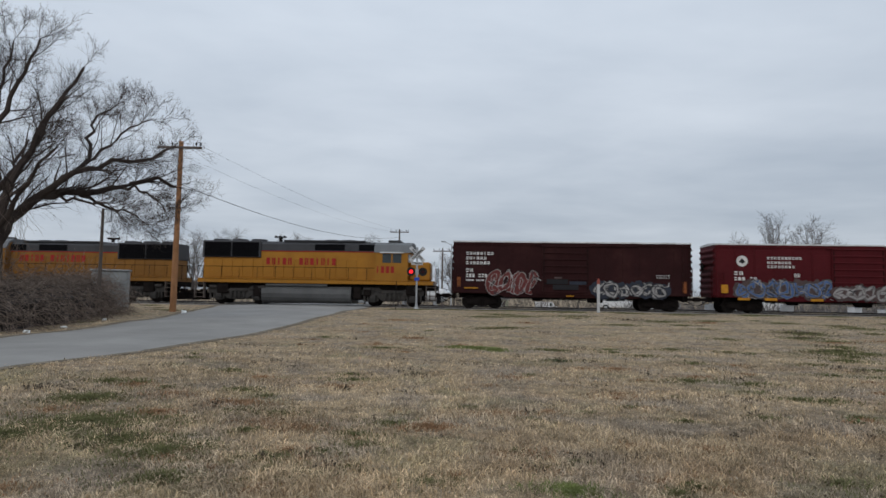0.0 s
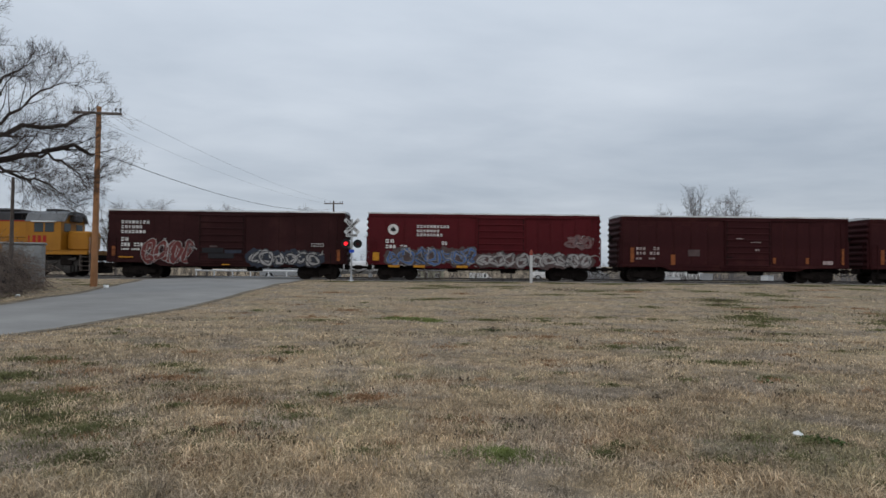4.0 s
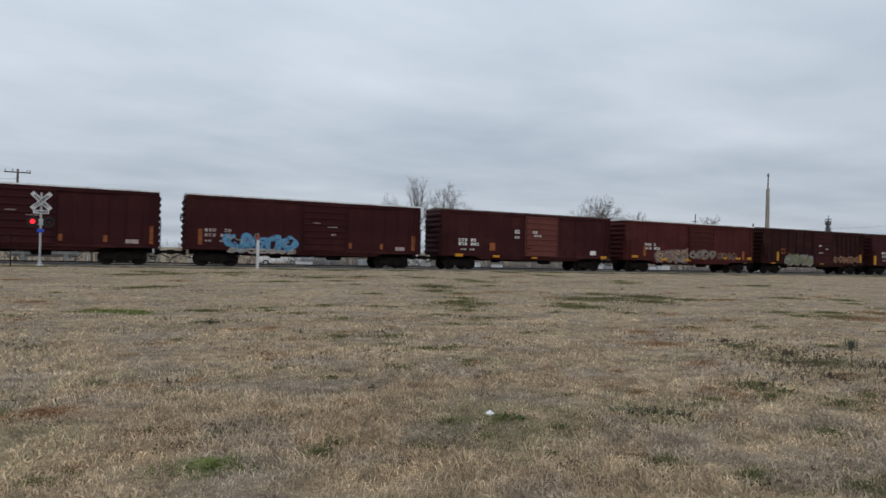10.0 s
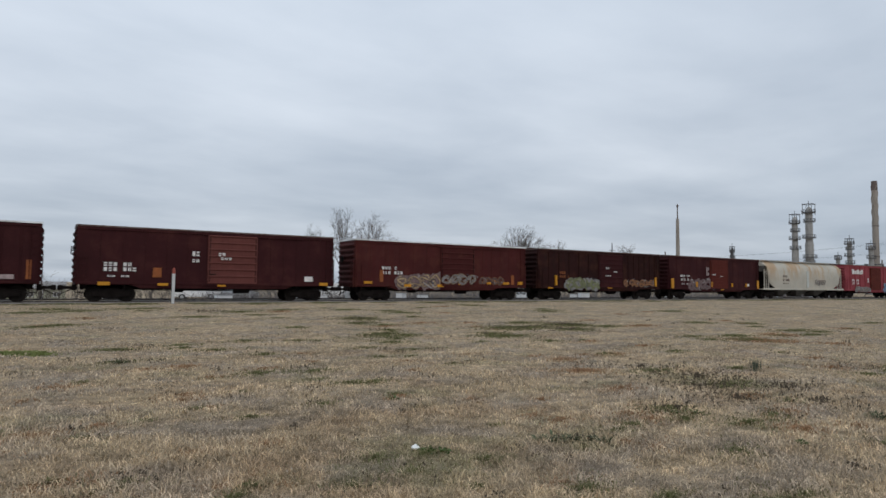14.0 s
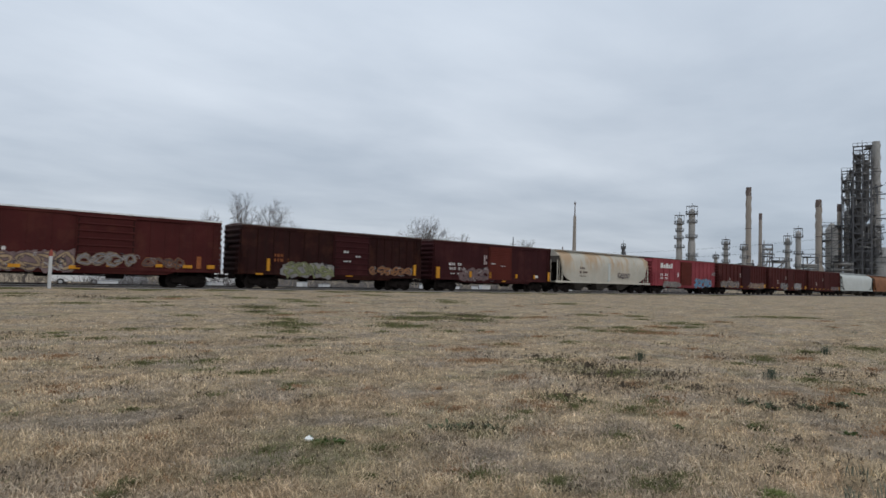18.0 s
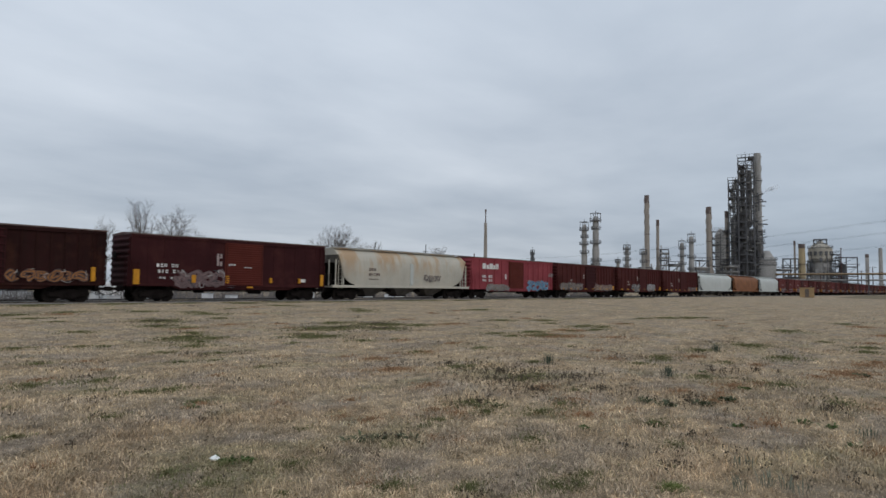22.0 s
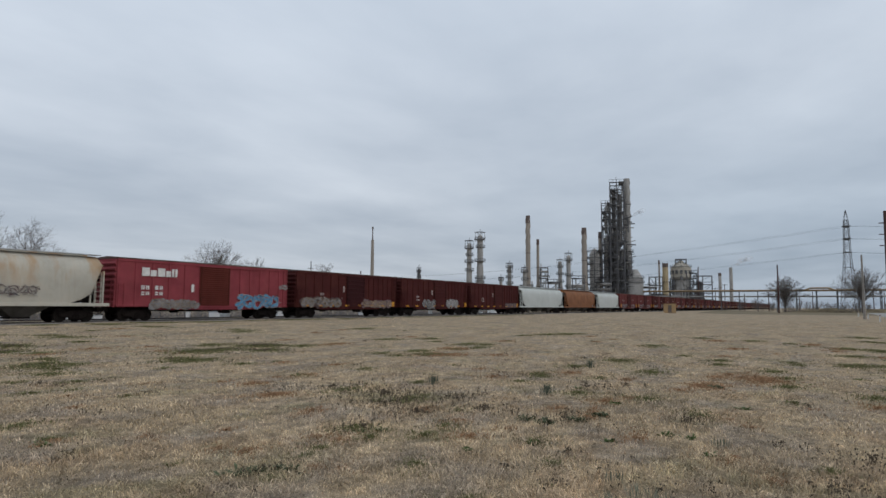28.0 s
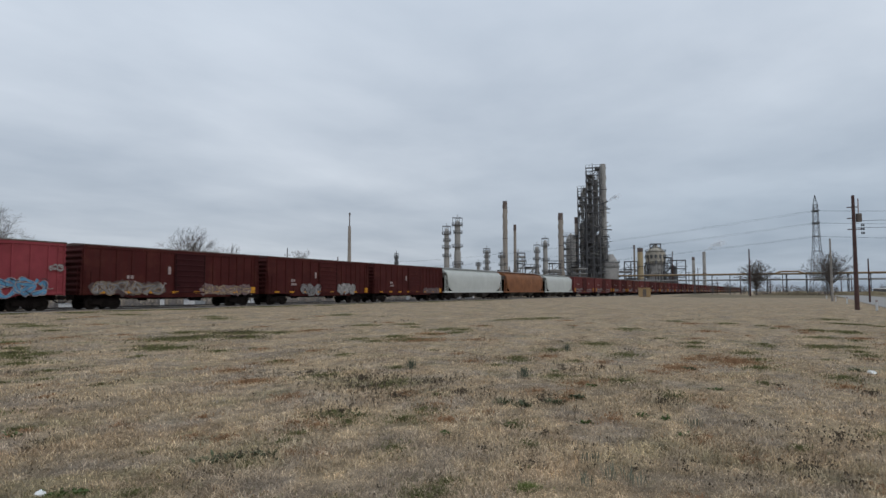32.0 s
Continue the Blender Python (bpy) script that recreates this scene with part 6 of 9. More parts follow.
def build_crossing_signal():
    x, y = -1.38, 39.8
    s = empty("crossing_signal", "railway crossing signal with white crossbuck and twin red lamps", "crossing signal", "", on_ground(x, y, 0, 4))
    bm = bmesh.new()
    rod(bm, (0, 0, 0), (0, 0, 3.9), 0.06, seg=12)
    part("mast", bm, M["galv"], s)
    bm = bmesh.new()
    rod(bm, (0, 0, 0), (0, 0, 0.12), 0.2, 0.16, seg=12)
    rod(bm, (0, 0, 0.12), (0, 0, 0.4), 0.10, 0.07, seg=12)
    part("base", bm, M["galv"], s)
    for ang, dy in ((45, -0.10), (-45, -0.13)):
        bm = bmesh.new()
        box(bm, -0.61, 0.61, -0.012, 0.012, -0.115, 0.115, 0.01)
        blade = part("crossbuck_board", bm, M["sign_white"], s, "white crossbuck board")
        blade.matrix_basis = pose(0, dy, 3.45, 0, ang, 0)
        lettering("RAILROAD" if ang > 0 else "CROSSING", blade, 0.18, pose(0, -0.016, 0, 90, 0, 0))
    bm = bmesh.new()
    box(bm, -0.36, 0.36, -0.09, -0.07, 2.78, 2.98, 0.01)
    plate = part("track_plate", bm, M["sign_white"], s, "white plate below the crossbuck")
    lettering("2 TRACKS", plate, 0.13, pose(0, -0.094, 2.88, 90, 0, 0))
    bm = bmesh.new()
    rod(bm, (-0.5, -0.05, 2.36), (0.5, -0.05, 2.36), 0.035, seg=8)
    part("lamp_arm", bm, M["black"], s)
    for ix, lens in ((-0.37, "lamp_red"), (0.37, "lamp_dark")):
        bm = bmesh.new()
        rod(bm, (ix, -0.10, 2.36), (ix, -0.14, 2.36), 0.27, seg=24)
        hood = part("lamp_backing", bm, M["black"], s, "round black backing")
        bm = bmesh.new()
        rod(bm, (ix, -0.15, 2.36), (ix, -0.18, 2.36), 0.12, 0.11, seg=20)
        part("lens", bm, M[lens], hood, "lit red lens" if lens == "lamp_red" else "unlit dark red lens")
        bm = bmesh.new()
        for k in range(11):
            a0, a1 = math.pi * (0.02 + 0.96 * k / 11), math.pi * (0.02 + 0.96 * (k + 1) / 11)
            box(bm, -0.04, 0.04, -0.36, -0.14, 0.155, 0.165, m=Matrix.Translation((ix, 0, 2.36)) @ Matrix.Rotation(math.pi / 2 - (a0 + a1) / 2, 4, "Y"))
        part("visor", bm, M["black"], hood)
        bm = bmesh.new()
        rod(bm, (ix, -0.10, 2.36), (ix, 0.12, 2.36), 0.13, 0.08, seg=12)
        part("lamp_housing", bm, M["black"], hood)
    bm = bmesh.new()
    box(bm, -0.16, 0.16, -0.085, -0.07, 1.80, 2.0, 0.02)
    part("notice", bm, M["blue_sign"], s, "small blue notice")
    bm = bmesh.new()
    box(bm, -0.11, 0.11, -0.09, 0.11, 2.16, 2.5, 0.02)
    part("junction_box", bm, M["galv"], s)
    # slim marker rod beside it
    m = empty("marker_rod", "thin dark marker rod in the verge", "marker", "", on_ground(-2.62, 39.2))
    bm = bmesh.new()
    rod(bm, (0, 0, 0), (0, 0, 1.75), 0.025, seg=6)
    rod(bm, (0, 0, 1.4), (0, 0, 1.55), 0.045, seg=6)
    part("rod", bm, M["under"], m)


def lettering(text, parent, size, m, material="black"):
    cu = bpy.data.curves.new("lettering", "FONT")
    cu.body, cu.size, cu.align_x, cu.align_y, cu.extrude = text, size, "CENTER", "CENTER", 0.001
    cu.offset = 0.006
    tmp = bpy.data.objects.new("tmp", cu)
    scene.collection.objects.link(tmp)
    me = bpy.data.meshes.new_from_object(tmp.evaluated_get(bpy.context.evaluated_depsgraph_get()))
    bpy.data.objects.remove(tmp)
    me.materials.clear()
    me.materials.append(M[material])
    hang("lettering", me, parent, at=m)


def build_white_post():
    p = empty("marker_post", "white square post with a rusty red top beside the track", "marker post", "", on_ground(9.72, 38.5))
    bm = bmesh.new()
    box(bm, -0.075, 0.075, -0.075, 0.075, 0, 1.72, 0.012)
    part("post", bm, M["sign_white"], p)
    bm = bmesh.new()
    box(bm, -0.08, 0.08, -0.08, 0.08, 1.72, 1.96, 0.012)
    box(bm, -0.05, 0.05, -0.05, 0.05, 1.96, 2.06, 0.012)
    part("cap", bm, RED_CAP, p, "faded red cap")


RED_CAP = mat("faded_red_cap", (0.30, 0.075, 0.055), 0.75, vary=0.25, scale=6)
build_crossing_signal()
build_white_post()


def build_cabinet():
    c = empty("signal_cabinet", "silver-grey metal signal cabinet behind the brush", "cabinet", "", on_ground(-17.3, 33.6, 0, 20))
    bm = bmesh.new()
    box(bm, -0.85, 0.85, -0.6, 0.6, 0.05, 2.0, 0.03)
    part("body", bm, M["cabinet"], c)
    bm = bmesh.new()
    box(bm, -0.92, 0.92, -0.68, 0.68, 2.0, 2.1, 0.03)
    part("roof", bm, M["cabinet"], c)
    for x in (-0.8, 0.02):
        bm = bmesh.new()
        box(bm, x, x + 0.78, -0.625, -0.60, 0.15, 1.92, 0.01)
        d = part("door", bm, M["cabinet"], c)
        bm = bmesh.new()
        box(bm, x + 0.1, x + 0.14, -0.66, -0.625, 0.9, 1.1)
        part("handle", bm, M["under"], d)


build_cabinet()


# ---- bare trees, brush and what lies beyond the track ----
class Wood:
    """Collects tapered limbs as low-poly tubes."""

    def __init__(self, seed):
        self.v, self.f, self.r = [], [], random.Random(seed)

    def tube(self, pts, radii, sides):
        base = len(self.v)
        for i, (p, rad) in enumerate(zip(pts, radii)):
            d = (pts[min(i + 1, len(pts) - 1)] - pts[max(i - 1, 0)])
            d = d.normalized() if d.length > 1e-9 else Vector((0, 0, 1))
            u = d.orthogonal().normalized()
            w = d.cross(u)
            for k in range(sides):
                a = 2 * math.pi * k / sides
                self.v.append(tuple(p + (u * math.cos(a) + w * math.sin(a)) * rad))
        for i in range(len(pts) - 1):
            for k in range(sides):
                k2 = (k + 1) % sides
                self.f.append((base + i * sides + k, base + i * sides + k2, base + (i + 1) * sides + k2, base + (i + 1) * sides + k))

    def limb(self, start, way, length, rad, steps, wobble, lift, sides, end=0.35):
        pts, radii, d = [start.copy()], [rad], way.normalized()
        for i in range(steps):
            d = (d + Vector((self.r.gauss(0, wobble), self.r.gauss(0, wobble), self.r.gauss(0, wobble) + lift))).normalized()
            pts.append(pts[-1] + d * (length / steps))
            radii.append(rad * (1 - (1 - end) * (i + 1) / steps))
        self.tube(pts, radii, sides)
        return pts, radii

    def mesh(self, name, material):
        return sheet(name, self.v, self.f, material)


def side_way(r, d, spread, up=0.0):
    """A way that leaves d by about that many radians."""
    u = d.orthogonal().normalized()
    u.rotate(Matrix.Rotation(r.uniform(0, 2 * math.pi), 3, d))
    return (d * math.cos(spread) + u * math.sin(spread) + Vector((0, 0, up))).normalized()


def branch_out(big, small, pts, radii, level, length, lift, thin):
    """Side branches along a limb, then finer ones on those."""
    r = big.r
    n = len(pts)
    for i in range(max(1, n // 5), n):
        kids = 2 if i < n - 1 else 3
        for _ in range(kids):
            if r.random() < (0.34, 0.40, 0.46, 0.52)[level]:
                continue
            d = (pts[i] - pts[i - 1]).normalized()
            way = side_way(r, d, r.uniform(0.4, 0.95), 0.10)
            ln = length * r.uniform(0.6, 1.15) * (1.1 - 0.45 * i / n)
            rad = max(thin * (1.4, 1.2, 1.0, 0.8)[level], radii[i] * r.uniform(0.26, 0.42))
            target = big if level < 1 else small
            p2, r2 = target.limb(pts[i], way, ln, rad, (6, 4, 3, 2)[level], 0.12, lift, (6, 4, 3, 3)[level])
            if level < 3:
                branch_out(big, small, p2, r2, level + 1, ln * (0.74, 0.72, 0.7)[level], lift, thin)


def build_old_tree():
    """The broad bare tree by the lane; its lower limbs sweep out over the brush."""
    x0, y0 = -15.9, 22.6
    t = empty("tree", "large bare old tree with sweeping dark limbs", "tree", "bare trees", on_ground(x0, y0, -0.1))
    right, back = Vector((0.83, 0.56, 0)), Vector((-0.56, 0.83, 0))

    def at(r_, b_, z_):
        return right * r_ + back * b_ + Vector((0, 0, z_))
    big, small = Wood(5), Wood(6)
    big.tube([at(0, 0, 0), at(0.03, 0, 0.5), at(0, 0, 1.8), at(-0.05, 0, 2.9), at(0.0, 0, 3.6)], [0.52, 0.38, 0.32, 0.33, 0.28], 12)
    mains = [
        ([(0, 0, 2.6), (0.4, 0.1, 3.9), (1.3, 0.2, 4.9), (2.6, 0.3, 5.1), (4.0, 0.2, 5.6), (5.3, 0.1, 5.95), (6.0, 0.0, 5.7)], 0.20),
        ([(0.7, 0.1, 4.3), (2.1, -0.5, 5.6), (3.0, -0.9, 6.05), (4.6, -1.2, 6.5), (5.4, -1.3, 7.0)], 0.14),
        ([(1.6, -0.2, 5.2), (2.8, 0.4, 6.5), (2.8, 0.7, 7.4), (3.0, 0.9, 8.3), (3.8, 1.0, 9.0)], 0.10),
        ([(2.8, 0.4, 6.4), (3.5, 0.0, 7.1), (4.1, -0.3, 7.8), (4.8, -0.5, 8.2)], 0.07),
        ([(0, 0, 3.4), (0.5, -0.3, 5.4), (1.0, -0.6, 7.0), (1.7, -0.8, 8.2), (2.4, -0.9, 9.7)], 0.16),
        ([(-0.3, 0, 4.2), (0.7, 0.4, 6.3), (1.3, 0.6, 7.4), (2.0, 0.7, 8.9)], 0.11),
        ([(2.6, 0.3, 5.05), (3.6, 0.7, 4.75), (4.5, 0.8, 4.6), (5.3, 0.9, 4.15)], 0.07),
        ([(1.9, 0.2, 5.0), (2.7, -0.6, 4.8), (3.6, -0.9, 4.5), (4.1, -1.0, 4.1)], 0.06),
        ([(3.9, 0.2, 5.55), (4.6, -0.4, 5.4), (5.3, -0.6, 5.0), (5.7, -0.5, 4.6)], 0.06),
        ([(-0.9, 0.2, 4.4), (-0.7, -0.3, 6.2), (0.1, -0.5, 7.8), (0.6, -0.5, 9.2), (1.0, -0.4, 10.6)], 0.13),
        ([(-0.1, 0, 3.2), (-1.0, 0.3, 4.6), (-1.8, 0.5, 6.4), (-2.0, 0.6, 9.4)], 0.16),
        ([(-0.7, -0.1, 6.0), (-0.2, 0.3, 8.0), (0.0, 0.5, 9.6), (0.2, 0.4, 10.6)], 0.09),
        ([(-0.1, 0, 3.0), (-1.4, -0.3, 4.0), (-3.0, -0.5, 4.9), (-4.8, -0.7, 5.6)], 0.15),
        ([(0, 0, 3.3), (0.3, 1.3, 4.8), (0.5, 2.6, 6.4), (0.9, 3.6, 7.6)], 0.13),
        ([(0, 0, 3.2), (0.5, -1.3, 4.4), (1.0, -2.4, 5.4), (1.6, -3.0, 6.2)], 0.12),
    ]
    for pl, rad in mains:
        raw = [at(*p) for p in pl]
        pts = []
        for a, b in zip(raw, raw[1:]):
            for k in range(3):
                j = Vector((big.r.gauss(0, 0.06), big.r.gauss(0, 0.06), big.r.gauss(0, 0.06)))
                pts.append(a.lerp(b, k / 3) + (j if pts else Vector()))
        pts.append(raw[-1])
        radii = [rad * (1 - 0.72 * i / (len(pts) - 1)) for i in range(len(pts))]
        big.tube(pts, radii, 8)
        branch_out(big, small, pts, radii, 0, 1.0 + rad * 4.5, 0.03, 0.0050)
    hang("trunk", big.mesh("trunk", M["bark"]), t)
    hang("crown", small.mesh("crown", M["bark"]), t, "fine bare twigs")
    # a curtain of dead vines on the trunk
    vines = Wood(9)
    for k in range(260):
        a, z = vines.r.uniform(0, 6.28), vines.r.uniform(0.2, 5.5)
        rr = vines.r.uniform(0.4, 1.0)
        vines.limb(Vector((math.cos(a) * rr, math.sin(a) * rr, z)), Vector((vines.r.gauss(0, 0.4), vines.r.gauss(0, 0.4), -1)), vines.r.uniform(0.6, 1.8), 0.007, 5, 0.25, -0.05, 3)
    hang("dead_vines", vines.mesh("dead_vines", M["twig"]), t, "dry brown vines")


def far_tree(x, y, h, wide, seed, limbs=26, base=0.16, label="bare winter tree beyond the railway", thin=0.011, levels=2):
    """A bare tree: a short trunk forks into a few leaders, whose limbs curve up and out to a rounded crown of fine twigs; wide is the crown's half width."""
    t = empty("tree", label, "tree", "bare trees", on_ground(x, y, -0.1))
    big, small = Wood(seed), Wood(seed + 100)
    r = big.r
    fork = h * max(0.12, base)
    big.tube([Vector((0, 0, 0)), Vector((0.02 * h * r.uniform(-1, 1), 0, fork * 0.5)), Vector((0.02 * h * r.uniform(-1, 1), 0.01 * h, fork))], [0.016 * h + 0.06, 0.013 * h + 0.04, 0.012 * h + 0.03], 8)
    mid = Vector((0, 0, h * 0.56))
    for k in range(limbs):
        a = 2.4 * k + r.uniform(-0.5, 0.5)
        up = (k + 0.5) / limbs
        el = -0.25 + 1.75 * up ** 0.85
        reach = r.uniform(0.72, 0.98)
        tip = mid + Vector((wide * math.cos(el) * math.cos(a), wide * math.cos(el) * math.sin(a), h * 0.44 * math.sin(el))) * reach
        start = Vector((0, 0, fork * r.uniform(0.75, 1.0) + h * 0.25 * up * r.random()))
        # the limb leaves steeply and bends out towards its tip
        ctrl = start.lerp(tip, 0.45) + Vector((-0.16 * tip.x, -0.16 * tip.y, h * 0.06 * (1.2 - up)))
        n, line = 8, []
        for i in range(n + 1):
            f = i / n
            p = start * (1 - f) ** 2 + ctrl * 2 * f * (1 - f) + tip * f * f
            j = 0.010 * h * min(1, 2 * f) * (0 if i == 0 else 1)
            line.append(p + Vector((r.gauss(0, j), r.gauss(0, j), r.gauss(0, j))))
        rad = [(0.0046 * h + 0.018) * (1 - 0.88 * i / n) + thin for i in range(n + 1)]
        big.tube(line, rad, 5)
        branch_far(small, line[2:], rad[2:], 0, h * 0.13, thin, levels)
    hang("trunk", big.mesh("trunk", M["bark_far"]), t)
    hang("crown", small.mesh("crown", M["bark_far"]), t, "fine bare twigs")


def branch_far(w, pts, radii, level, length, thin, levels):
    r = w.r
    for i in range(1, len(pts)):
        for _ in range(2 if level < 2 else 1):
            d = (pts[i] - pts[i - 1]).normalized()
            p2, r2 = w.limb(pts[i], side_way(r, d, r.uniform(0.3, 0.85), 0.0), length * r.uniform(0.5, 1.0) * (1.15 - 0.4 * i / len(pts)), max(thin, radii[i] * 0.5), 3 if level < 1 else 2, 0.14, 0.015, 3)
            if level < levels:
                branch_far(w, p2, r2, level + 1, length * 0.62, thin, levels)


def build_brush():
    b = empty("brush", "tangled mound of dead brown brush beside the lane", "brush", "", on_ground(0, 0))
    b.matrix_basis = Matrix.Identity(4)
    r = random.Random(11)
    axis = [(-16.4, 10.0, 1.7), (-15.9, 15.0, 1.85), (-15.6, 19.0, 1.9), (-15.8, 24.0, 1.95), (-16.6, 28.5, 1.95), (-17.5, 32.0, 1.9)]

    def mid(u):
        u *= len(axis) - 1
        i = min(int(u), len(axis) - 2)
        return [axis[i][k] + (axis[i + 1][k] - axis[i][k]) * (u - i) for k in range(3)]
    # near-black inner sheet: the shade between the stems is in its colour
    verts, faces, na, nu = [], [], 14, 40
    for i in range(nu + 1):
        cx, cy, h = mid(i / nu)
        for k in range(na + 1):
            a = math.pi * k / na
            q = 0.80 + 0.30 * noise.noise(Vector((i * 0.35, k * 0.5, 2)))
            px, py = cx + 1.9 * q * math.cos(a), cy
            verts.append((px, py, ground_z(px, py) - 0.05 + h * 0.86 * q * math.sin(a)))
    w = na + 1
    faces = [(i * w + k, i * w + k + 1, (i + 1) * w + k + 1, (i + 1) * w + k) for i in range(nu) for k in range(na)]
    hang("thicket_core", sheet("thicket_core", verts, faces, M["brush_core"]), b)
    twigs = Wood(12)
    for k in range(5200):
        u = r.random()
        cx, cy, h = mid(u)
        a = math.pi * r.random()
        q = r.uniform(0.84, 1.06)
        px, py = cx + 1.9 * q * math.cos(a), cy + r.gauss(0, 0.4)
        z = ground_z(px, py) + h * q * 0.9 * math.sin(a)
        way = Vector((math.cos(a) * 0.6 + r.gauss(0, 0.7), r.gauss(0, 0.8), 0.25 * math.sin(a) + r.gauss(0, 0.4)))
        twigs.limb(Vector((px, py, max(z, 0.02))), way, r.uniform(0.6, 1.7), r.uniform(0.006, 0.013), 5, 0.26, -0.2, 3, 0.5)
    tagged(hang("twigs", twigs.mesh("twigs", M["twig"]), b, "arching dry stems"), kind="stuff")


build_old_tree()
build_brush()
far_tree(44.8, 83.8, 12.7, 3.2, 21, 10, 0.42)
far_tree(48.9, 81.8, 12.1, 3.9, 22, 13, 0.40)
far_tree(41.0, 86.0, 10.3, 1.7, 23, 7, 0.4)
far_tree(73.4, 75.2, 10.9, 5.4, 24, 46, label="dense round bare tree beyond the railway")
far_tree(78.6, 72.2, 9.1, 2.2, 25, 14)
far_tree(-30.5, 79.4, 8.9, 3.4, 26, 16)
far_tree(-26.6, 80.8, 9.3, 3.6, 27, 16)
far_tree(16.4, 73.5, 6.5, 2.6, 28, 14)
far_tree(2.2, 84.0, 7.7, 3.0, 29, 14)
far_tree(-9.5, 92.0, 9.9, 3.6, 30, 16)
far_tree(-19.2, 88.0, 9.6, 3.6, 34, 18)
far_tree(-17.4, 97.0, 9.2, 3.4, 35, 16)
far_tree(-23.0, 92.0, 8.6, 3.2, 36, 14)
far_tree(150.5, 112.0, 13.0, 4.0, 31, 14, thin=0.018)
far_tree(280.0, -10.7, 12.8, 7.6, 32, 44, 0.18, label="dark spreading bare tree by the far road", thin=0.024)
far_tree(268.0, -34.4, 15.0, 8.8, 33, 44, 0.24, label="broad bare tree below the pylon", thin=0.020)


def build_woods():
    """The low grey line of scrub along the horizon, beyond the yards."""
    w = Wood(55)
    r = w.r
    for k in range(260):
        az = math.radians(-48 + 165 * k / 260 + r.uniform(-0.3, 0.3))
        d = r.uniform(125, 165) if az < 1.0 else r.uniform(330, 460)
        h = r.uniform(3.0, 6.5) if az < 1.0 else r.uniform(3.5, 6.5)
        p = Vector((d * math.sin(az), d * math.cos(az), 0))
        p.z = ground_z(p.x, p.y) - 0.1
        for q in range(9 if az < 1.0 else 18):
            pts, rad = w.limb(p + Vector((r.gauss(0, 1.2), r.gauss(0, 1.2), 0)), Vector((r.gauss(0, 0.35), r.gauss(0, 0.35), 1)), h * r.uniform(0.6, 1.0), 0.02 + 0.00012 * d, 3, 0.12, 0.02, 3)
            for i in range(1, 4):
                for _ in range(3):
                    w.limb(pts[i], side_way(r, Vector((0, 0, 1)), 0.7), h * 0.3, 0.012 + 0.00009 * d, 1, 0.2, 0.05, 3)
    tagged(new("scrub", w.mesh("scrub", M["bark_far"])), "grey-brown line of bare scrub along the horizon", "scrub", kind="stuff")


build_woods()


def build_house(x, y, turn, wide, deep, h, wall, label):
    g = empty("house", label, "house", "houses beyond the railway", on_ground(x, y, -0.05, turn))
    bm = bmesh.new()
    box(bm, -wide / 2, wide / 2, -deep / 2, deep / 2, 0, h, 0.02)
    part("wall", bm, wall, g)
    bm = bmesh.new()
    extrude_x(bm, [(-deep / 2 - 0.4, h - 0.02), (0, h + deep * 0.22), (deep / 2 + 0.4, h - 0.02), (deep / 2 + 0.4, h + 0.13), (0, h + deep * 0.22 + 0.16), (-deep / 2 - 0.4, h + 0.13)], -wide / 2 - 0.3, wide / 2 + 0.3)
    part("roof", bm, M["roof_shingle"], g)
    # gabled porch
    bm = bmesh.new()
    prism(bm, [(-1.7, h - 0.05), (0, h + 0.75), (1.7, h - 0.05), (1.7, h + 0.1), (0, h + 0.92), (-1.7, h + 0.1)], -deep / 2 - 1.2, -deep / 2 - 0.42)
    part("porch_gable", bm, M["trim_white"], g)
    for px in (-1.5, 1.5):
        bm = bmesh.new()
        box(bm, px - 0.07, px + 0.07, -deep / 2 - 1.1, -deep / 2 - 0.96, 0, h)
        part("porch_post", bm, M["trim_white"], g)
    bm = bmesh.new()
    box(bm, 0.9, 1.75, -deep / 2 - 0.05, -deep / 2 - 0.01, 0.05, 2.05, 0.01)
    part("door", bm, M["under"], g)
    for wx in (-wide * 0.36, -0.7, wide * 0.36):
        bm = bmesh.new()
        box(bm, wx - 0.65, wx + 0.65, -deep / 2 - 0.06, -deep / 2 - 0.01, 0.85, 1.95, 0.01)
        win = part("window", bm, M["trim_white"], g)
        for px in (-0.52, 0.06):
            bm = bmesh.new()
            box(bm, wx + px, wx + px + 0.46, -deep / 2 - 0.075, -deep / 2 - 0.062, 0.97, 1.84)
            part("pane", bm, M["glass"], win)


build_house(12.6, 164.0, -3, 11.5, 7.0, 2.5, M["siding_green"], "pale green bungalow with white trim beyond the railway")
build_house(74.0, 148.0, -18, 9.5, 6.0, 2.5, M["trim_white"], "white clapboard house beyond the railway")
build_house(52.0, 152.0, -12, 8.0, 6.0, 2.4, M["trim_white"], "small white house among bare trees")


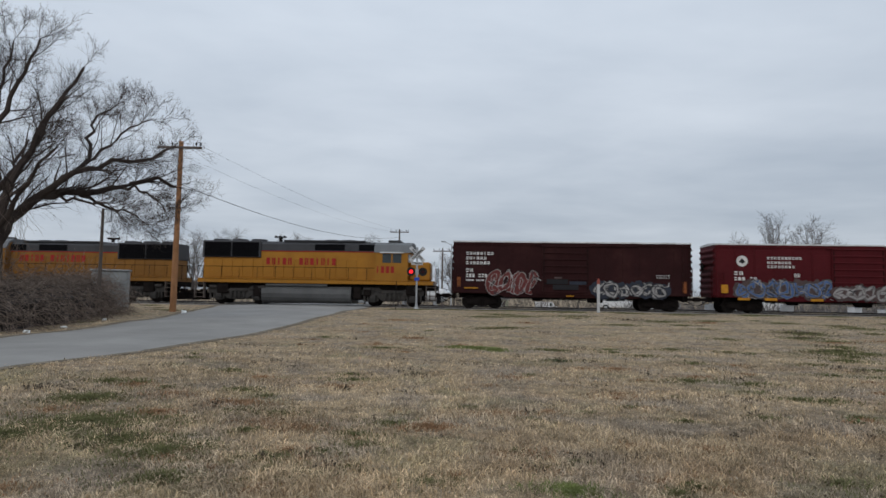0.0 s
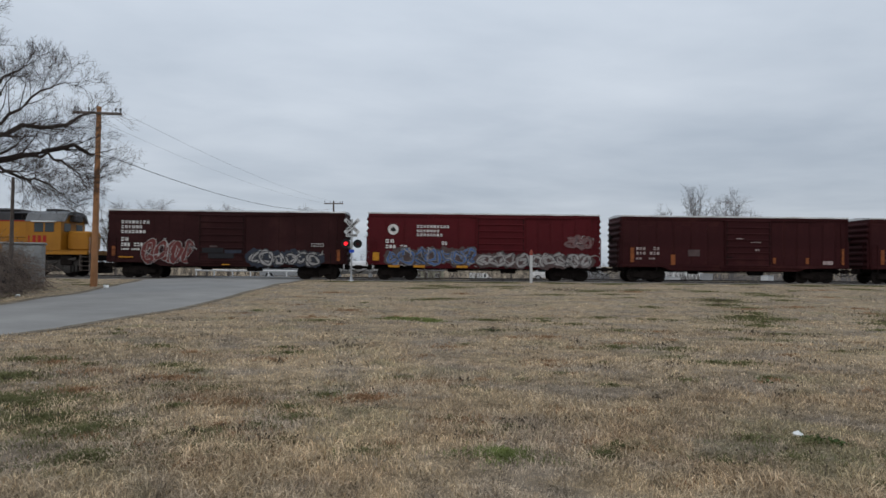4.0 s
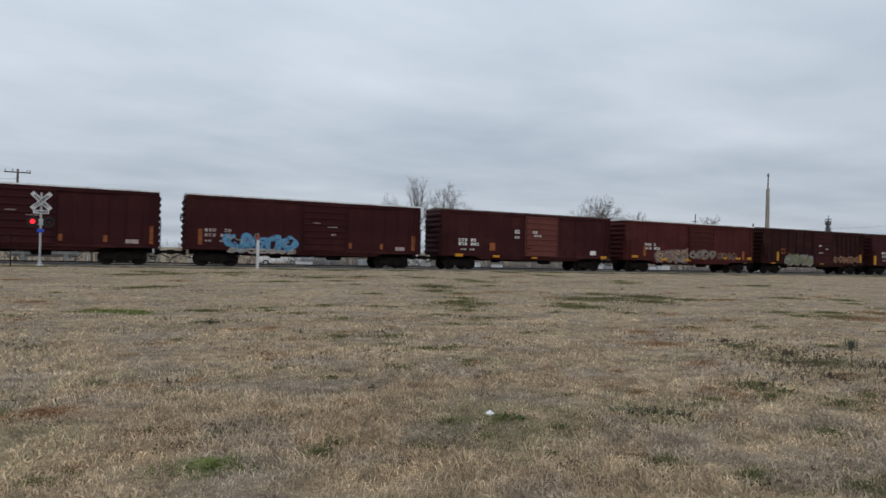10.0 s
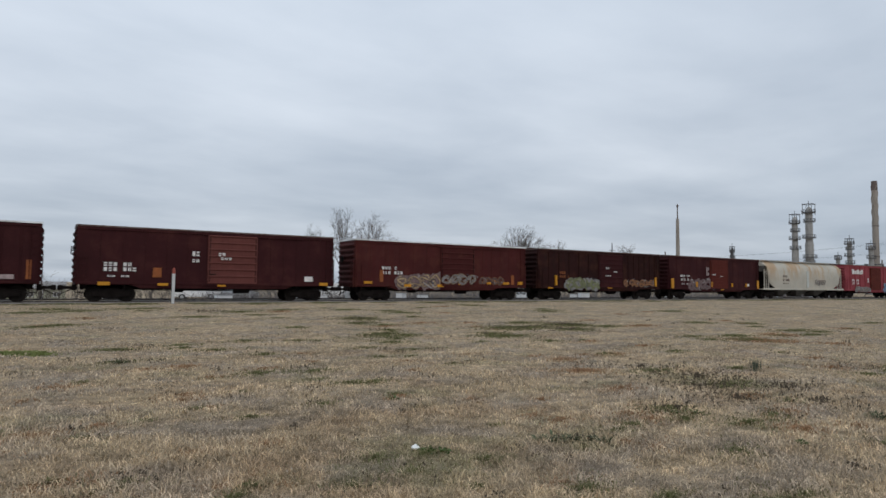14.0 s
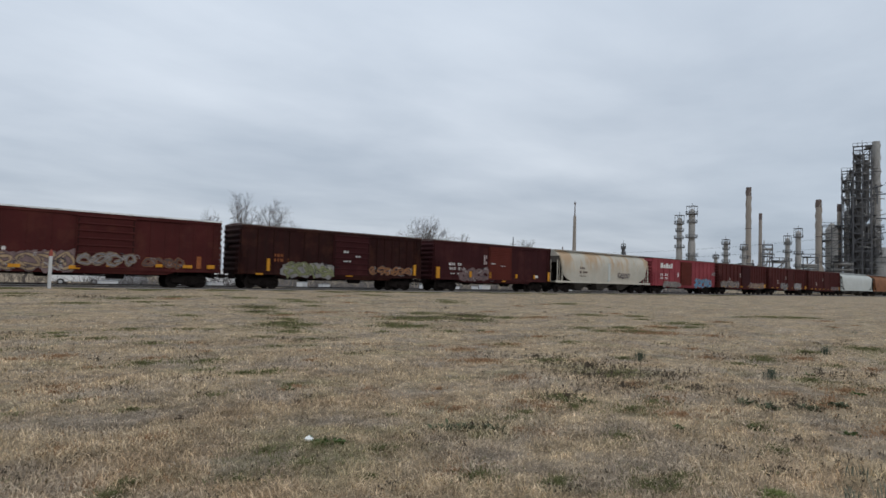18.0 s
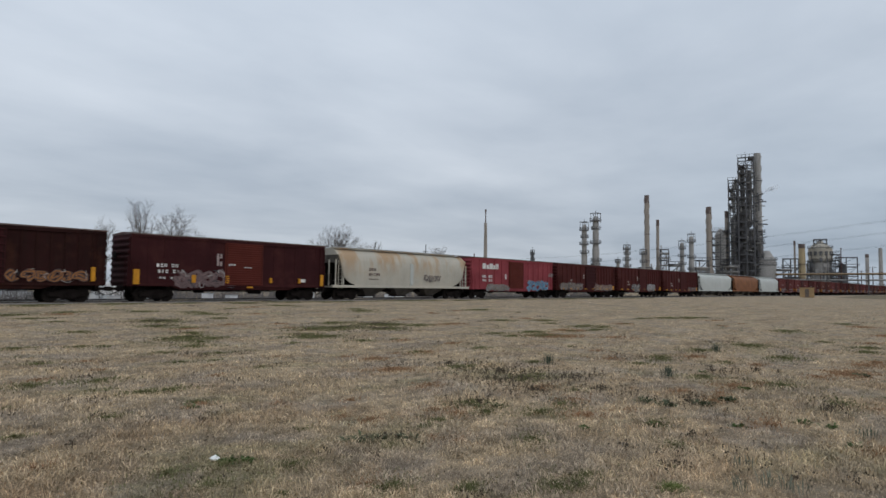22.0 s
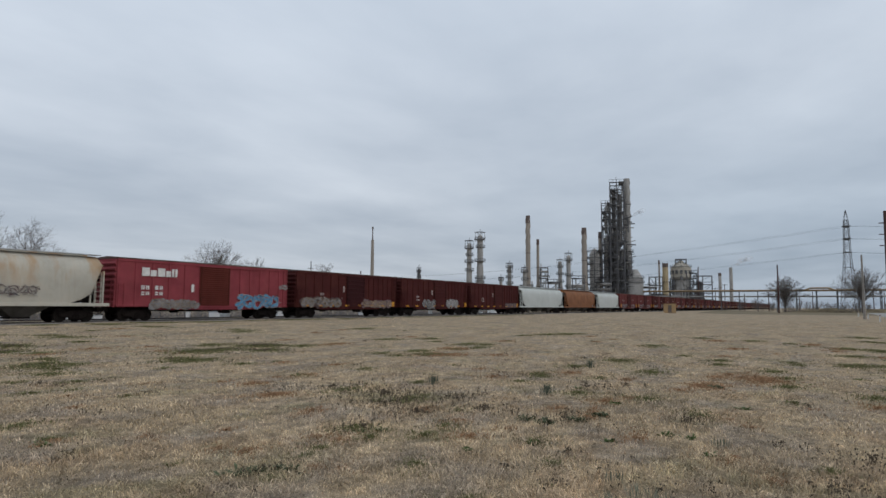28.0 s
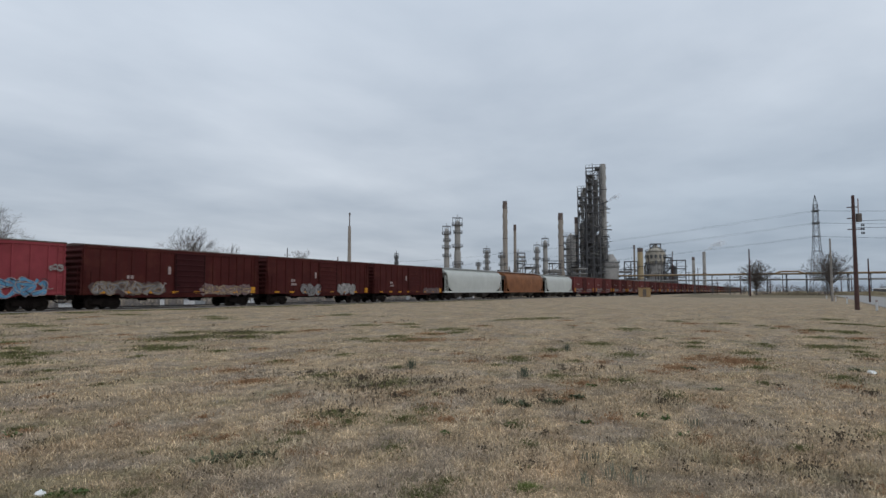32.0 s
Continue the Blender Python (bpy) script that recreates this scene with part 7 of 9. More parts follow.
def build_vehicle(x, y, turn, L, paint, label, van=False):
    v = empty("van" if van else "car", label, "van" if van else "car", "parked vehicles", on_ground(x, y, 0.03, turn))
    H = 2.1 if van else 1.45
    bm = bmesh.new()
    if van:
        prism(bm, [(-L / 2, 0.35), (L / 2, 0.35), (L / 2, 1.0), (L / 2 - 0.9, 1.15), (L / 2 - 1.5, H - 0.1), (L / 2 - 1.7, H), (-L / 2 + 0.1, H), (-L / 2, H - 0.15)], -0.95, 0.95)
    else:
        prism(bm, [(-L / 2, 0.35), (L / 2, 0.35), (L / 2, 0.75), (L / 2 - 0.2, 0.9), (L / 2 - 1.2, 0.98), (L / 2 - 1.9, H - 0.05), (L / 2 - 2.1, H), (-L / 2 + 1.0, H), (-L / 2 + 0.3, 1.0), (-L / 2, 0.9)], -0.87, 0.87)
    bmesh.ops.bevel(bm, geom=bm.edges[:], offset=0.06, segments=2, affect="EDGES")
    part("body", bm, paint, v)
    bm = bmesh.new()
    for s in (-1, 1):
        yy = s * (0.955 if van else 0.875)
        box(bm, L / 2 - 2.3, L / 2 - 1.75, yy - 0.01, yy + 0.01, 1.1, H - 0.25)
        if not van:
            box(bm, -L / 2 + 0.9, L / 2 - 2.4, yy - 0.01, yy + 0.01, 1.02, H - 0.12)
    part("side_window", bm, M["glass"], v)
    for wx in (-L / 2 + 0.85, L / 2 - 0.9):
        for s in (-1, 1):
            bm = bmesh.new()
            rod(bm, (wx, s * 0.72, 0.33), (wx, s * 0.92, 0.33), 0.33, seg=16)
            wh = part("wheel", bm, M["black"], v)
            bm = bmesh.new()
            rod(bm, (wx, s * 0.90, 0.33), (wx, s * 0.935, 0.33), 0.19, seg=12)
            part("rim", bm, M["galv"], wh)


CAR_WHITE = mat("white_car_paint", (0.7, 0.7, 0.7), 0.3, vary=0.05)
CAR_GREY = mat("silver_car_paint", (0.35, 0.36, 0.37), 0.3, 0.3, vary=0.05)
build_vehicle(26.0, 150.0, 8, 5.4, CAR_WHITE, "white panel van parked beyond the railway", True)
build_vehicle(20.3, 70.5, -20, 4.6, CAR_WHITE, "white saloon car parked beyond the railway")
build_vehicle(25.5, 72.0, 30, 4.5, CAR_GREY, "silver car parked beyond the railway")
build_vehicle(-8.0, 60.0, 5, 4.6, CAR_GREY, "silver car waiting beyond the crossing")
build_vehicle(38.0, 74.0, 12, 5.2, CAR_WHITE, "white van parked beside bare trees", True)


def build_tank():
    t = empty("gas_tank", "long white gas tank on saddles beyond the track", "tank", "", on_ground(-1.5, 53.2, 0, TRACK_TURN))
    bm = bmesh.new()
    rod(bm, (-2.0, 0, 0.95), (2.0, 0, 0.95), 0.55, seg=20)
    for s in (-1, 1):
        rod(bm, (s * 2.0, 0, 0.95), (s * 2.3, 0, 0.95), 0.55, 0.25, seg=20)
    part("shell", bm, CAR_WHITE, t)
    for x in (-1.3, 1.3):
        bm = bmesh.new()
        box(bm, x - 0.12, x + 0.12, -0.5, 0.5, 0, 0.55)
        part("saddle", bm, M["galv"], t)
    bm = bmesh.new()
    rod(bm, (0, 0, 1.45), (0, 0, 1.62), 0.12, seg=10)
    part("valve_cover", bm, M["galv"], t)
    f = empty("guard_rail", "white painted pipe guard rail beyond the crossing", "guard rail", "", on_ground(-10.2, 54.6, 0, TRACK_TURN))
    for x in (-4.5, -3.0, -1.5, 0, 1.5, 3.0, 4.5):
        bm = bmesh.new()
        rod(bm, (x, 0, 0), (x, 0, 0.62), 0.06, seg=8)
        part("post", bm, M["trim_white"], f)
    bm = bmesh.new()
    rod(bm, (-4.6, 0, 0.6), (4.6, 0, 0.6), 0.08, seg=8)
    part("rail", bm, M["trim_white"], f)


build_tank()
build_pole(-4.8, 78.0, 9.65, "old_wood", 0.15, "distant wooden telegraph pole with a crossarm", turn=-5)
build_pole(0.55, 76.5, 7.25, "old_wood", 0.13, "distant wooden pole with a crossarm by the road", turn=-10)


def street_lamp(x, y, h):
    p = empty("street_lamp", "grey street lamp on a bent arm", "street lamp", "", on_ground(x, y))
    bm = bmesh.new()
    rod(bm, (0, 0, 0), (0, 0, h), 0.08, 0.05, seg=8)
    part("post", bm, M["galv"], p)
    bm = bmesh.new()
    rod(bm, (0, 0, h - 0.1), (-0.7, 0, h + 0.25), 0.03, seg=6)
    part("arm", bm, M["galv"], p)
    bm = bmesh.new()
    box(bm, -1.1, -0.65, -0.12, 0.12, h + 0.2, h + 0.33, 0.03)
    part("lamp_head", bm, M["galv"], p)


street_lamp(1.4, 66.0, 6.6)


def wire(name, a, b, sag, r, label, n=24):
    w = Wood(1)
    a, b = Vector(a), Vector(b)
    pts = [a.lerp(b, i / n) - Vector((0, 0, sag * 4 * (i / n) * (1 - i / n))) for i in range(n + 1)]
    w.tube(pts, [r] * (n + 1), 4)
    tagged(new(name, w.mesh(name, M["wire"])), label, "cable", "overhead wires")


wire("overhead_wire", (-13.6, 32.8, 6.9), (-4.8, 78, 8.2), 1.1, 0.018, "dark overhead wire from the wooden pole")
wire("overhead_wire", (-12.6, 32.7, 8.95), (-3.7, 77.9, 8.9), 0.7, 0.005, "thin overhead wire from the crossarm")
wire("overhead_wire", (-14.7, 32.7, 8.95), (-5.9, 78, 8.9), 0.7, 0.005, "thin overhead wire from the crossarm")


# ---- the refinery and the far side of the field ----
def stack(x, y, h, r, label, cap=0.08, strakes=True, paint="stack", foot=True):
    s = empty("chimney_stack", label, "chimney stack", "refinery stacks", on_ground(x, y))
    bm = bmesh.new()
    n = 10
    for i in range(n):
        rod(bm, (0, 0, h * i / n), (0, 0, h * (i + 1) / n), r * (1.18 - 0.25 * i / n), r * (1.18 - 0.25 * (i + 1) / n), seg=14, caps=i in (0, n - 1))
    bmesh.ops.remove_doubles(bm, verts=bm.verts, dist=1e-4)
    part("shaft", bm, M[paint], s)
    bm = bmesh.new()
    rod(bm, (0, 0, h * (1 - cap)), (0, 0, h + 0.1), r * 1.02, r * 0.99, seg=14)
    part("sooty_rim", bm, M["stack_top"], s)
    if strakes:
        for k in range(3):
            strake(s, r * 0.8, r * 1.14, h * 0.62, h * 0.955, 1.0, k * 2.094, M[paint])
    for z in (h * 0.33, h * 0.6):
        bm = bmesh.new()
        rod(bm, (0, 0, z), (0, 0, z + 0.25), r * 1.22, seg=14)
        part("band", bm, M["stack_top"], s)
    if foot:
        bm = bmesh.new()
        rod(bm, (0, 0, 8.5), (0, 0, 11), r * 2.0, r * 1.3, seg=14)
        part("collar", bm, M[paint], s)
        bm = bmesh.new()
        box(bm, -r * 2.6, r * 2.6, -r * 2.6, r * 2.6, 0, 8.5, 0.1)
        part("furnace", bm, M["vessel"], s)


def platform(bm, cx, cy, z, r, rail=1.1):
    rod(bm, (cx, cy, z), (cx, cy, z + 0.18), r, seg=12)
    for k in range(10):
        a = k * 0.628
        rod(bm, (cx + r * math.cos(a), cy + r * math.sin(a), z), (cx + r * math.cos(a), cy + r * math.sin(a), z + rail), 0.06, seg=4)
    for zz in (rail * 0.5, rail):
        pts = [(cx + r * math.cos(k * 0.628), cy + r * math.sin(k * 0.628), z + zz) for k in range(11)]
        for p, q in zip(pts, pts[1:]):
            rod(bm, p, q, 0.05, seg=4)


def column(x, y, h, r, decks, label, frame=True, paint="vessel"):
    """A tall process vessel with ring platforms, a ladder cage and a davit frame on top."""
    c = empty("process_column", label, "process column", "refinery columns", on_ground(x, y))
    bm = bmesh.new()
    rod(bm, (0, 0, 0), (0, 0, h * 0.55), r * 1.1, seg=18)
    rod(bm, (0, 0, h * 0.55), (0, 0, h * 0.58), r * 1.1, r * 0.95, seg=18)
    rod(bm, (0, 0, h * 0.58), (0, 0, h * 0.93), r * 0.95, seg=18)
    rod(bm, (0, 0, h * 0.93), (0, 0, h * 0.97), r * 0.95, r * 0.3, seg=18)
    part("vessel", bm, M[paint], c)
    for q, z in enumerate(decks):
        bm = bmesh.new()
        platform(bm, (0.25 * r if q % 2 else -0.2 * r), 0, h * z, r * (1.75 if q % 3 else 1.5))
        part("platform", bm, M["steel"], c)
    bm = bmesh.new()
    for k in (-0.3, 0.3):
        rod(bm, (r * 1.35, k, 2), (r * 1.35, k, h * 0.95), 0.06, seg=4)
    for i in range(int(h / 1.2)):
        rod(bm, (r * 1.35, -0.3, 2 + i * 1.1), (r * 1.35, 0.3, 2 + i * 1.1), 0.04, seg=4)
    part("ladder", bm, M["steel"], c)
    bm = bmesh.new()
    rod(bm, (r * 1.2, 0.7, h * 0.1), (r * 1.2, 0.7, h * 0.9), 0.22, seg=8)
    rod(bm, (r * 1.2, 0.7, h * 0.9), (0, 0, h * 0.97), 0.22, seg=8)
    part("riser_pipe", bm, M[paint], c)
    if frame:
        bm = bmesh.new()
        for sx in (-1, 1):
            for sy in (-1, 1):
                rod(bm, (sx * r * 1.2, sy * r * 1.2, h * 0.88), (sx * r * 1.2, sy * r * 1.2, h), 0.09, seg=4)
        for p, q in (((-1, -1), (1, -1)), ((1, -1), (1, 1)), ((1, 1), (-1, 1)), ((-1, 1), (-1, -1))):
            rod(bm, (p[0] * r * 1.3, p[1] * r * 1.3, h), (q[0] * r * 1.3, q[1] * r * 1.3, h), 0.11, seg=4)
        rod(bm, (0, 0, h * 0.95), (0, 0, h + 1.2), 0.08, seg=4)
        part("davit_frame", bm, M["steel"], c)
    return c


def bar(parent, name, a, b, r):
    bm = bmesh.new()
    rod(bm, a, b, r, seg=4)
    part(name, bm, M["steel"], parent)


def steel_frame(parent, x0, x1, y0, y1, z0, z1, bays_x, bays_y, storeys, thick=0.28, floors=True, every=2, lip=0.6):
    """Open steelwork: posts, beams, diagonal braces and part floors, each a piece of its own."""
    xs = [x0 + (x1 - x0) * i / bays_x for i in range(bays_x + 1)]
    ys = [y0 + (y1 - y0) * i / bays_y for i in range(bays_y + 1)]
    bm = bmesh.new()
    box(bm, -thick / 2, thick / 2, -thick / 2, thick / 2, z0, z1)
    post = mesh("post", bm, M["steel"])
    for x in xs:
        for y in ys:
            hang("post", post, parent, at=pose(x, y, 0))
    bm = bmesh.new()
    box(bm, -thick * 0.4, thick * 0.4, y0, y1, -thick, -0.01)
    beam_y = mesh("beam", bm, M["steel"])
    bm = bmesh.new()
    box(bm, x0, x1, -thick * 0.4, thick * 0.4, -thick, -0.01)
    beam_x = mesh("beam", bm, M["steel"])
    for k in range(storeys):
        a, b = z0 + (z1 - z0) * k / storeys, z0 + (z1 - z0) * (k + 1) / storeys
        for x in (xs[0], xs[-1]):
            hang("beam", beam_y, parent, at=pose(x, 0, b))
        for y in (ys[0], ys[-1]):
            hang("beam", beam_x, parent, at=pose(0, y, b))
        i = k % bays_y
        for x in (xs[0], xs[-1]):
            bar(parent, "brace", (x, ys[i], a if k % 2 else b), (x, ys[i + 1], b if k % 2 else a), thick * 0.32)
        if bays_y > 1:
            bar(parent, "brace", (xs[0], ys[-1], a), (xs[0], ys[0], b), thick * 0.28)
        bar(parent, "brace", (xs[0], ys[0], a if k % 2 else b), (xs[-1], ys[0], b if k % 2 else a), thick * 0.32)
        if floors and k % every == 0:
            bm = bmesh.new()
            half = y0 + (y1 - y0) * (0.55 if k % 4 else 0.35)
            box(bm, x0 - lip, x1 + lip, (half if k % 4 else y0 - lip), (y1 + lip if k % 4 else half), b + 0.0, b + 0.1)
            fl = part("floor", bm, M["steel"], parent)
            bm = bmesh.new()
            for yy in (y0 - lip, y1 + lip):
                rod(bm, (x0 - lip, yy, b + 1.1), (x1 + lip, yy, b + 1.1), 0.07, seg=4)
            for xx in (x0 - lip, x1 + lip):
                rod(bm, (xx, y0 - lip, b + 1.1), (xx, y1 + lip, b + 1.1), 0.07, seg=4)
                for yy in (y0 - lip, (y0 + y1) / 2, y1 + lip):
                    rod(bm, (xx, yy, b), (xx, yy, b + 1.1), 0.06, seg=4)
            part("guard_rail", bm, M["steel"], fl)


def strake(parent, r0, r1, z0, z1, turns, start, material):
    """A helical fin wound round a stack."""
    n, verts = 36, []
    for i in range(n + 1):
        a, z = start + turns * 2 * math.pi * i / n, z0 + (z1 - z0) * i / n
        for rr, dz in ((r0, 0), (r1, 0), (r1, 0.45), (r0, 0.45)):
            verts.append((rr * math.cos(a), rr * math.sin(a), z + dz))
    faces = [(i * 4 + k, i * 4 + (k + 1) % 4, (i + 1) * 4 + (k + 1) % 4, (i + 1) * 4 + k) for i in range(n) for k in range(4)]
    hang("strake", sheet("strake", verts, faces, material), parent)


def build_cracker():
    """The tallest unit: a braced steel tower with reactors inside, a lower shoulder, a tall flue and a squat tank."""
    c = empty("cracking_tower", "tall braced steel refinery tower with vessels inside", "refinery tower", "", on_ground(294.9, 55.4, 0, -79.5 + 90))
    # local x runs towards the camera, local -y to the right as seen from the field
    steel_frame(c, -4, 4, -3.0, 3.0, 0, 58.5, 1, 2, 17, 0.40, True, 1, 0.25)
    steel_frame(c, -3.5, 3.5, 3.2, 6.9, 0, 49, 1, 1, 13, 0.34, True, 1, 0.2)
    steel_frame(c, -3, 3, -6.0, -3.2, 0, 26, 1, 1, 8, 0.28)
    r = random.Random(3)
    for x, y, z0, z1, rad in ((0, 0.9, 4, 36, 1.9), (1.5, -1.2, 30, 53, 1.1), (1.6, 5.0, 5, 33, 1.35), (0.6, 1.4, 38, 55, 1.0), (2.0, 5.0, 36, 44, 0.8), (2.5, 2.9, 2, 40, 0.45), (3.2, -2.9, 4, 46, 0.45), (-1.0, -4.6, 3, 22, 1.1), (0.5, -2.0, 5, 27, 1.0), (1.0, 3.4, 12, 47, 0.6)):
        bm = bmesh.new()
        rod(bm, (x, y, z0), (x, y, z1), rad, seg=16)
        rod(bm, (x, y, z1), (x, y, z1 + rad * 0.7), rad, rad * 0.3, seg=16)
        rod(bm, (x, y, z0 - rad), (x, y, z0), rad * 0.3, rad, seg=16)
        # vessels with x up to 1.5 get the darker cladding
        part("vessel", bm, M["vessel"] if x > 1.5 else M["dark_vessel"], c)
    for k in range(260):
        bm = bmesh.new()
        x, y, z = r.uniform(-3.5, 4.2), r.uniform(-5, 6.5), r.uniform(2, 54)
        z = z if y < 3 else z * 0.85
        l = r.uniform(2, 7)
        if k % 2:
            rod(bm, (x, y, z), (x, y, min(57, z + l)), r.uniform(0.12, 0.3), seg=6)
        else:
            rod(bm, (x, y, z), (x, y - l * 0.6, z + r.uniform(-1, 1)), r.uniform(0.12, 0.28), seg=6)
        part("pipe", bm, M["steel"] if k % 3 else M["vessel"], c)
    # stair flights zigzag up the near face
    bm = bmesh.new()
    for k in range(14):
        a, b = k * 4.0, k * 4.0 + 4.0
        s = 1 if k % 2 else -1
        rod(bm, (4.6, -s * 1.4, a), (4.6, s * 1.4, b), 0.16, seg=4)
        rod(bm, (4.6, -s * 1.4, a + 1), (4.6, s * 1.4, b + 1), 0.06, seg=4)
    part("stair", bm, M["steel"], c)
    bm = bmesh.new()
    for y in (-1.5, 0.2, 1.6):
        rod(bm, (0, y, 58.5), (0, y, 61.5 - abs(y) * 0.6), 0.08, seg=4)
    part("mast_rod", bm, M["steel"], c)
    # flue
    f = empty("flue_stack", "tall pale flue beside the steel tower", "chimney stack", "refinery stacks", on_ground(301.5, 52.0))
    bm = bmesh.new()
    for i in range(8):
        rod(bm, (0, 0, 61.6 * i / 8), (0, 0, 61.6 * (i + 1) / 8), 1.75 - 0.35 * i / 8, 1.75 - 0.35 * (i + 1) / 8, seg=18, caps=i in (0, 7))
    part("shaft", bm, M["vessel"], f)
    for k in range(3):
        strake(f, 1.2, 1.66, 42, 60, 1.1, k * 2.094, M["vessel"])
    for z in (22, 27):
        bm = bmesh.new()
        platform(bm, 0, 0, z, 2.6)
        part("platform", bm, M["steel"], f)
    # squat tank at the foot
    t = empty("settling_drum", "squat pale steel drum with a conical top", "tank", "", on_ground(296.5, 48.6))
    bm = bmesh.new()
    rod(bm, (0, 0, 0), (0, 0, 14.5), 4.0, seg=28)
    rod(bm, (0, 0, 14.5), (0, 0, 18.6), 4.0, 1.6, seg=28)
    part("shell", bm, M["vessel"], t)
    for z in (6, 12.5, 14.6):
        bm = bmesh.new()
        platform(bm, 0, 0, z, 4.5)
        part("walkway", bm, M["steel"], t)


def build_refinery():
    mast = empty("radio_mast", "slim concrete mast with a rod on top", "mast", "", on_ground(147.7, 94.0))
    bm = bmesh.new()
    rod(bm, (0, 0, 0), (0, 0, 19.6), 0.62, 0.38, seg=12)
    part("shaft", bm, M["stack"], mast)
    bm = bmesh.new()
    rod(bm, (0, 0, 19.6), (0, 0, 23.4), 0.17, 0.12, seg=8)
    rod(bm, (0, 0, 22.6), (0, 0, 23.2), 0.24, seg=8)
    part("rod", bm, M["stack_top"], mast)
    buff = "buff chimney stack with a sooty rim and helical strakes"
    stack(256.2, 85.4, 40.0, 0.95, buff)
    stack(262.3, 83.0, 30.4, 0.62, "thin dark buff chimney stack", strakes=False)
    stack(282.1, 67.7, 36.9, 1.1, buff)
    stack(293.4, 63.1, 36.0, 0.8, "buff chimney stack beside the steel tower", strakes=False, foot=False)
    stack(337.4, 42.9, 25.3, 0.45, "thin grey stack in the far plant", strakes=False, foot=False)
    stack(337.7, 40.0, 23.7, 1.45, "broad buff-yellow stack in the far plant", strakes=False, foot=False, paint="block_yellow")
    stack(519.0, 22.6, 27.5, 1.1, "pale grey stack in the distance", strakes=False, foot=False, paint="vessel")
    col = "pale process column with ring platforms"
    column(219.8, 96.6, 26.4, 0.95, (0.36, 0.56, 0.68, 0.78, 0.88), col)
    column(221.4, 92.8, 29.6, 1.15, (0.34, 0.40, 0.62, 0.80, 0.90), col)
    column(202.7, 109.0, 15.4, 0.45, (0.55, 0.75, 0.88), "slim dark process column", paint="steel")
    column(233.7, 89.1, 13.0, 0.6, (0.6, 0.9), col)
    column(244.3, 89.4, 19.2, 0.85, (0.4, 0.55, 0.68, 0.8, 0.9), col)
    column(246.3, 83.6, 17.4, 0.8, (0.45, 0.7, 0.88), col)
    column(269.7, 75.4, 22.0, 0.9, (0.4, 0.55, 0.7, 0.84), col)
    column(270.7, 71.9, 24.8, 1.0, (0.4, 0.6, 0.86), col)
    d = empty("coker_drum", "pale coke drum in a steel frame", "refinery drum", "", on_ground(288.5, 64.6, 0, 12))
    bm = bmesh.new()
    rod(bm, (0, 0, 6), (0, 0, 25.5), 2.2, seg=20)
    rod(bm, (0, 0, 25.5), (0, 0, 28), 2.2, 0.7, seg=20)
    part("vessel", bm, M["vessel"], d)
    steel_frame(d, -3, 3, -3.3, 3.3, 0, 27, 2, 2, 9, 0.3)
    for n, (x, y, z, w, k) in enumerate(((258.3, 79.1, 18, 3.2, 4), (262.0, 76.0, 12, 4.5, 3), (250.0, 84.0, 10.5, 5, 2), (276.0, 69.0, 14, 5, 3), (284.0, 60.0, 12.5, 6, 3), (310.0, 45.0, 11, 7, 3))):
        f = empty("pipe_structure", "low steel structure carrying pipes and drums", "refinery structure", "refinery structures", on_ground(x, y, 0, 15))
        steel_frame(f, -w / 2, w / 2, -w / 2, w / 2, 0, z, 1, 1, k, 0.28)
        rr = random.Random(n)
        for q in range(8):
            bm = bmesh.new()
            a, b = rr.uniform(-w / 2, w / 2), rr.uniform(1, z)
            if q % 2:
                rod(bm, (a, -w * 0.6, b), (a, w * 0.6, b), rr.uniform(0.15, 0.6), seg=8)
            else:
                rod(bm, (a, rr.uniform(-w / 2, w / 2), 0), (a, rr.uniform(-w / 2, w / 2), b + 2), rr.uniform(0.12, 0.3), seg=6)
            part("pipe", bm, M["vessel"], f)
    # reactor with a crowned head, far plant
    g = empty("reactor", "pale round reactor with a crowned head in steelwork", "reactor", "", on_ground(343.5, 33.1, 0, 8))
    for z0, z1, r0, r1 in ((0, 4, 3.6, 3.6), (4, 6, 3.6, 4.3), (6, 9.5, 4.3, 4.6), (9.5, 15.5, 4.3, 4.3), (15.5, 17, 4.3, 4.9), (17, 21.5, 5.0, 5.0), (21.5, 24.0, 5.0, 2.8), (24, 25.2, 1.6, 1.2)):
        bm = bmesh.new()
        rod(bm, (0, 0, z0), (0, 0, z1), r0, r1, seg=24)
        part("vessel_course", bm, M["cream_vessel"] if z0 >= 15 else M["vessel"], g)
    rp = random.Random(8)
    for q in range(26):
        a = rp.uniform(0, 6.28)
        x, y = 5.2 * math.cos(a), 5.2 * math.sin(a)
        z = rp.uniform(0, 12)
        bm = bmesh.new()
        rod(bm, (x, y, z), (x, y, z + rp.uniform(4, 11)), rp.uniform(0.12, 0.4), seg=6)
        part("pipe", bm, M["steel"] if q % 3 else M["vessel"], g)
    bm = bmesh.new()
    for q in range(14):
        a = q * 0.4488
        box(bm, 4.7, 5.15, -0.6, 0.6, 18.4, 20.3, m=Matrix.Rotation(a, 4, "Z"))
    part("port", bm, M["steel"], g)
    for z in (9.6, 15.6, 22.0):
        bm = bmesh.new()
        platform(bm, 0, 0, z, 5.3)
        part("platform", bm, M["steel"], g)
    bm = bmesh.new()
    for q in range(6):
        rod(bm, (0.6 * q - 1.5, 0.3 * q, 24), (1.0 - 0.3 * q, 1.0 - 0.5 * q, 26.3), 0.14, seg=5)
    part("head_pipe", bm, M["steel"], g)
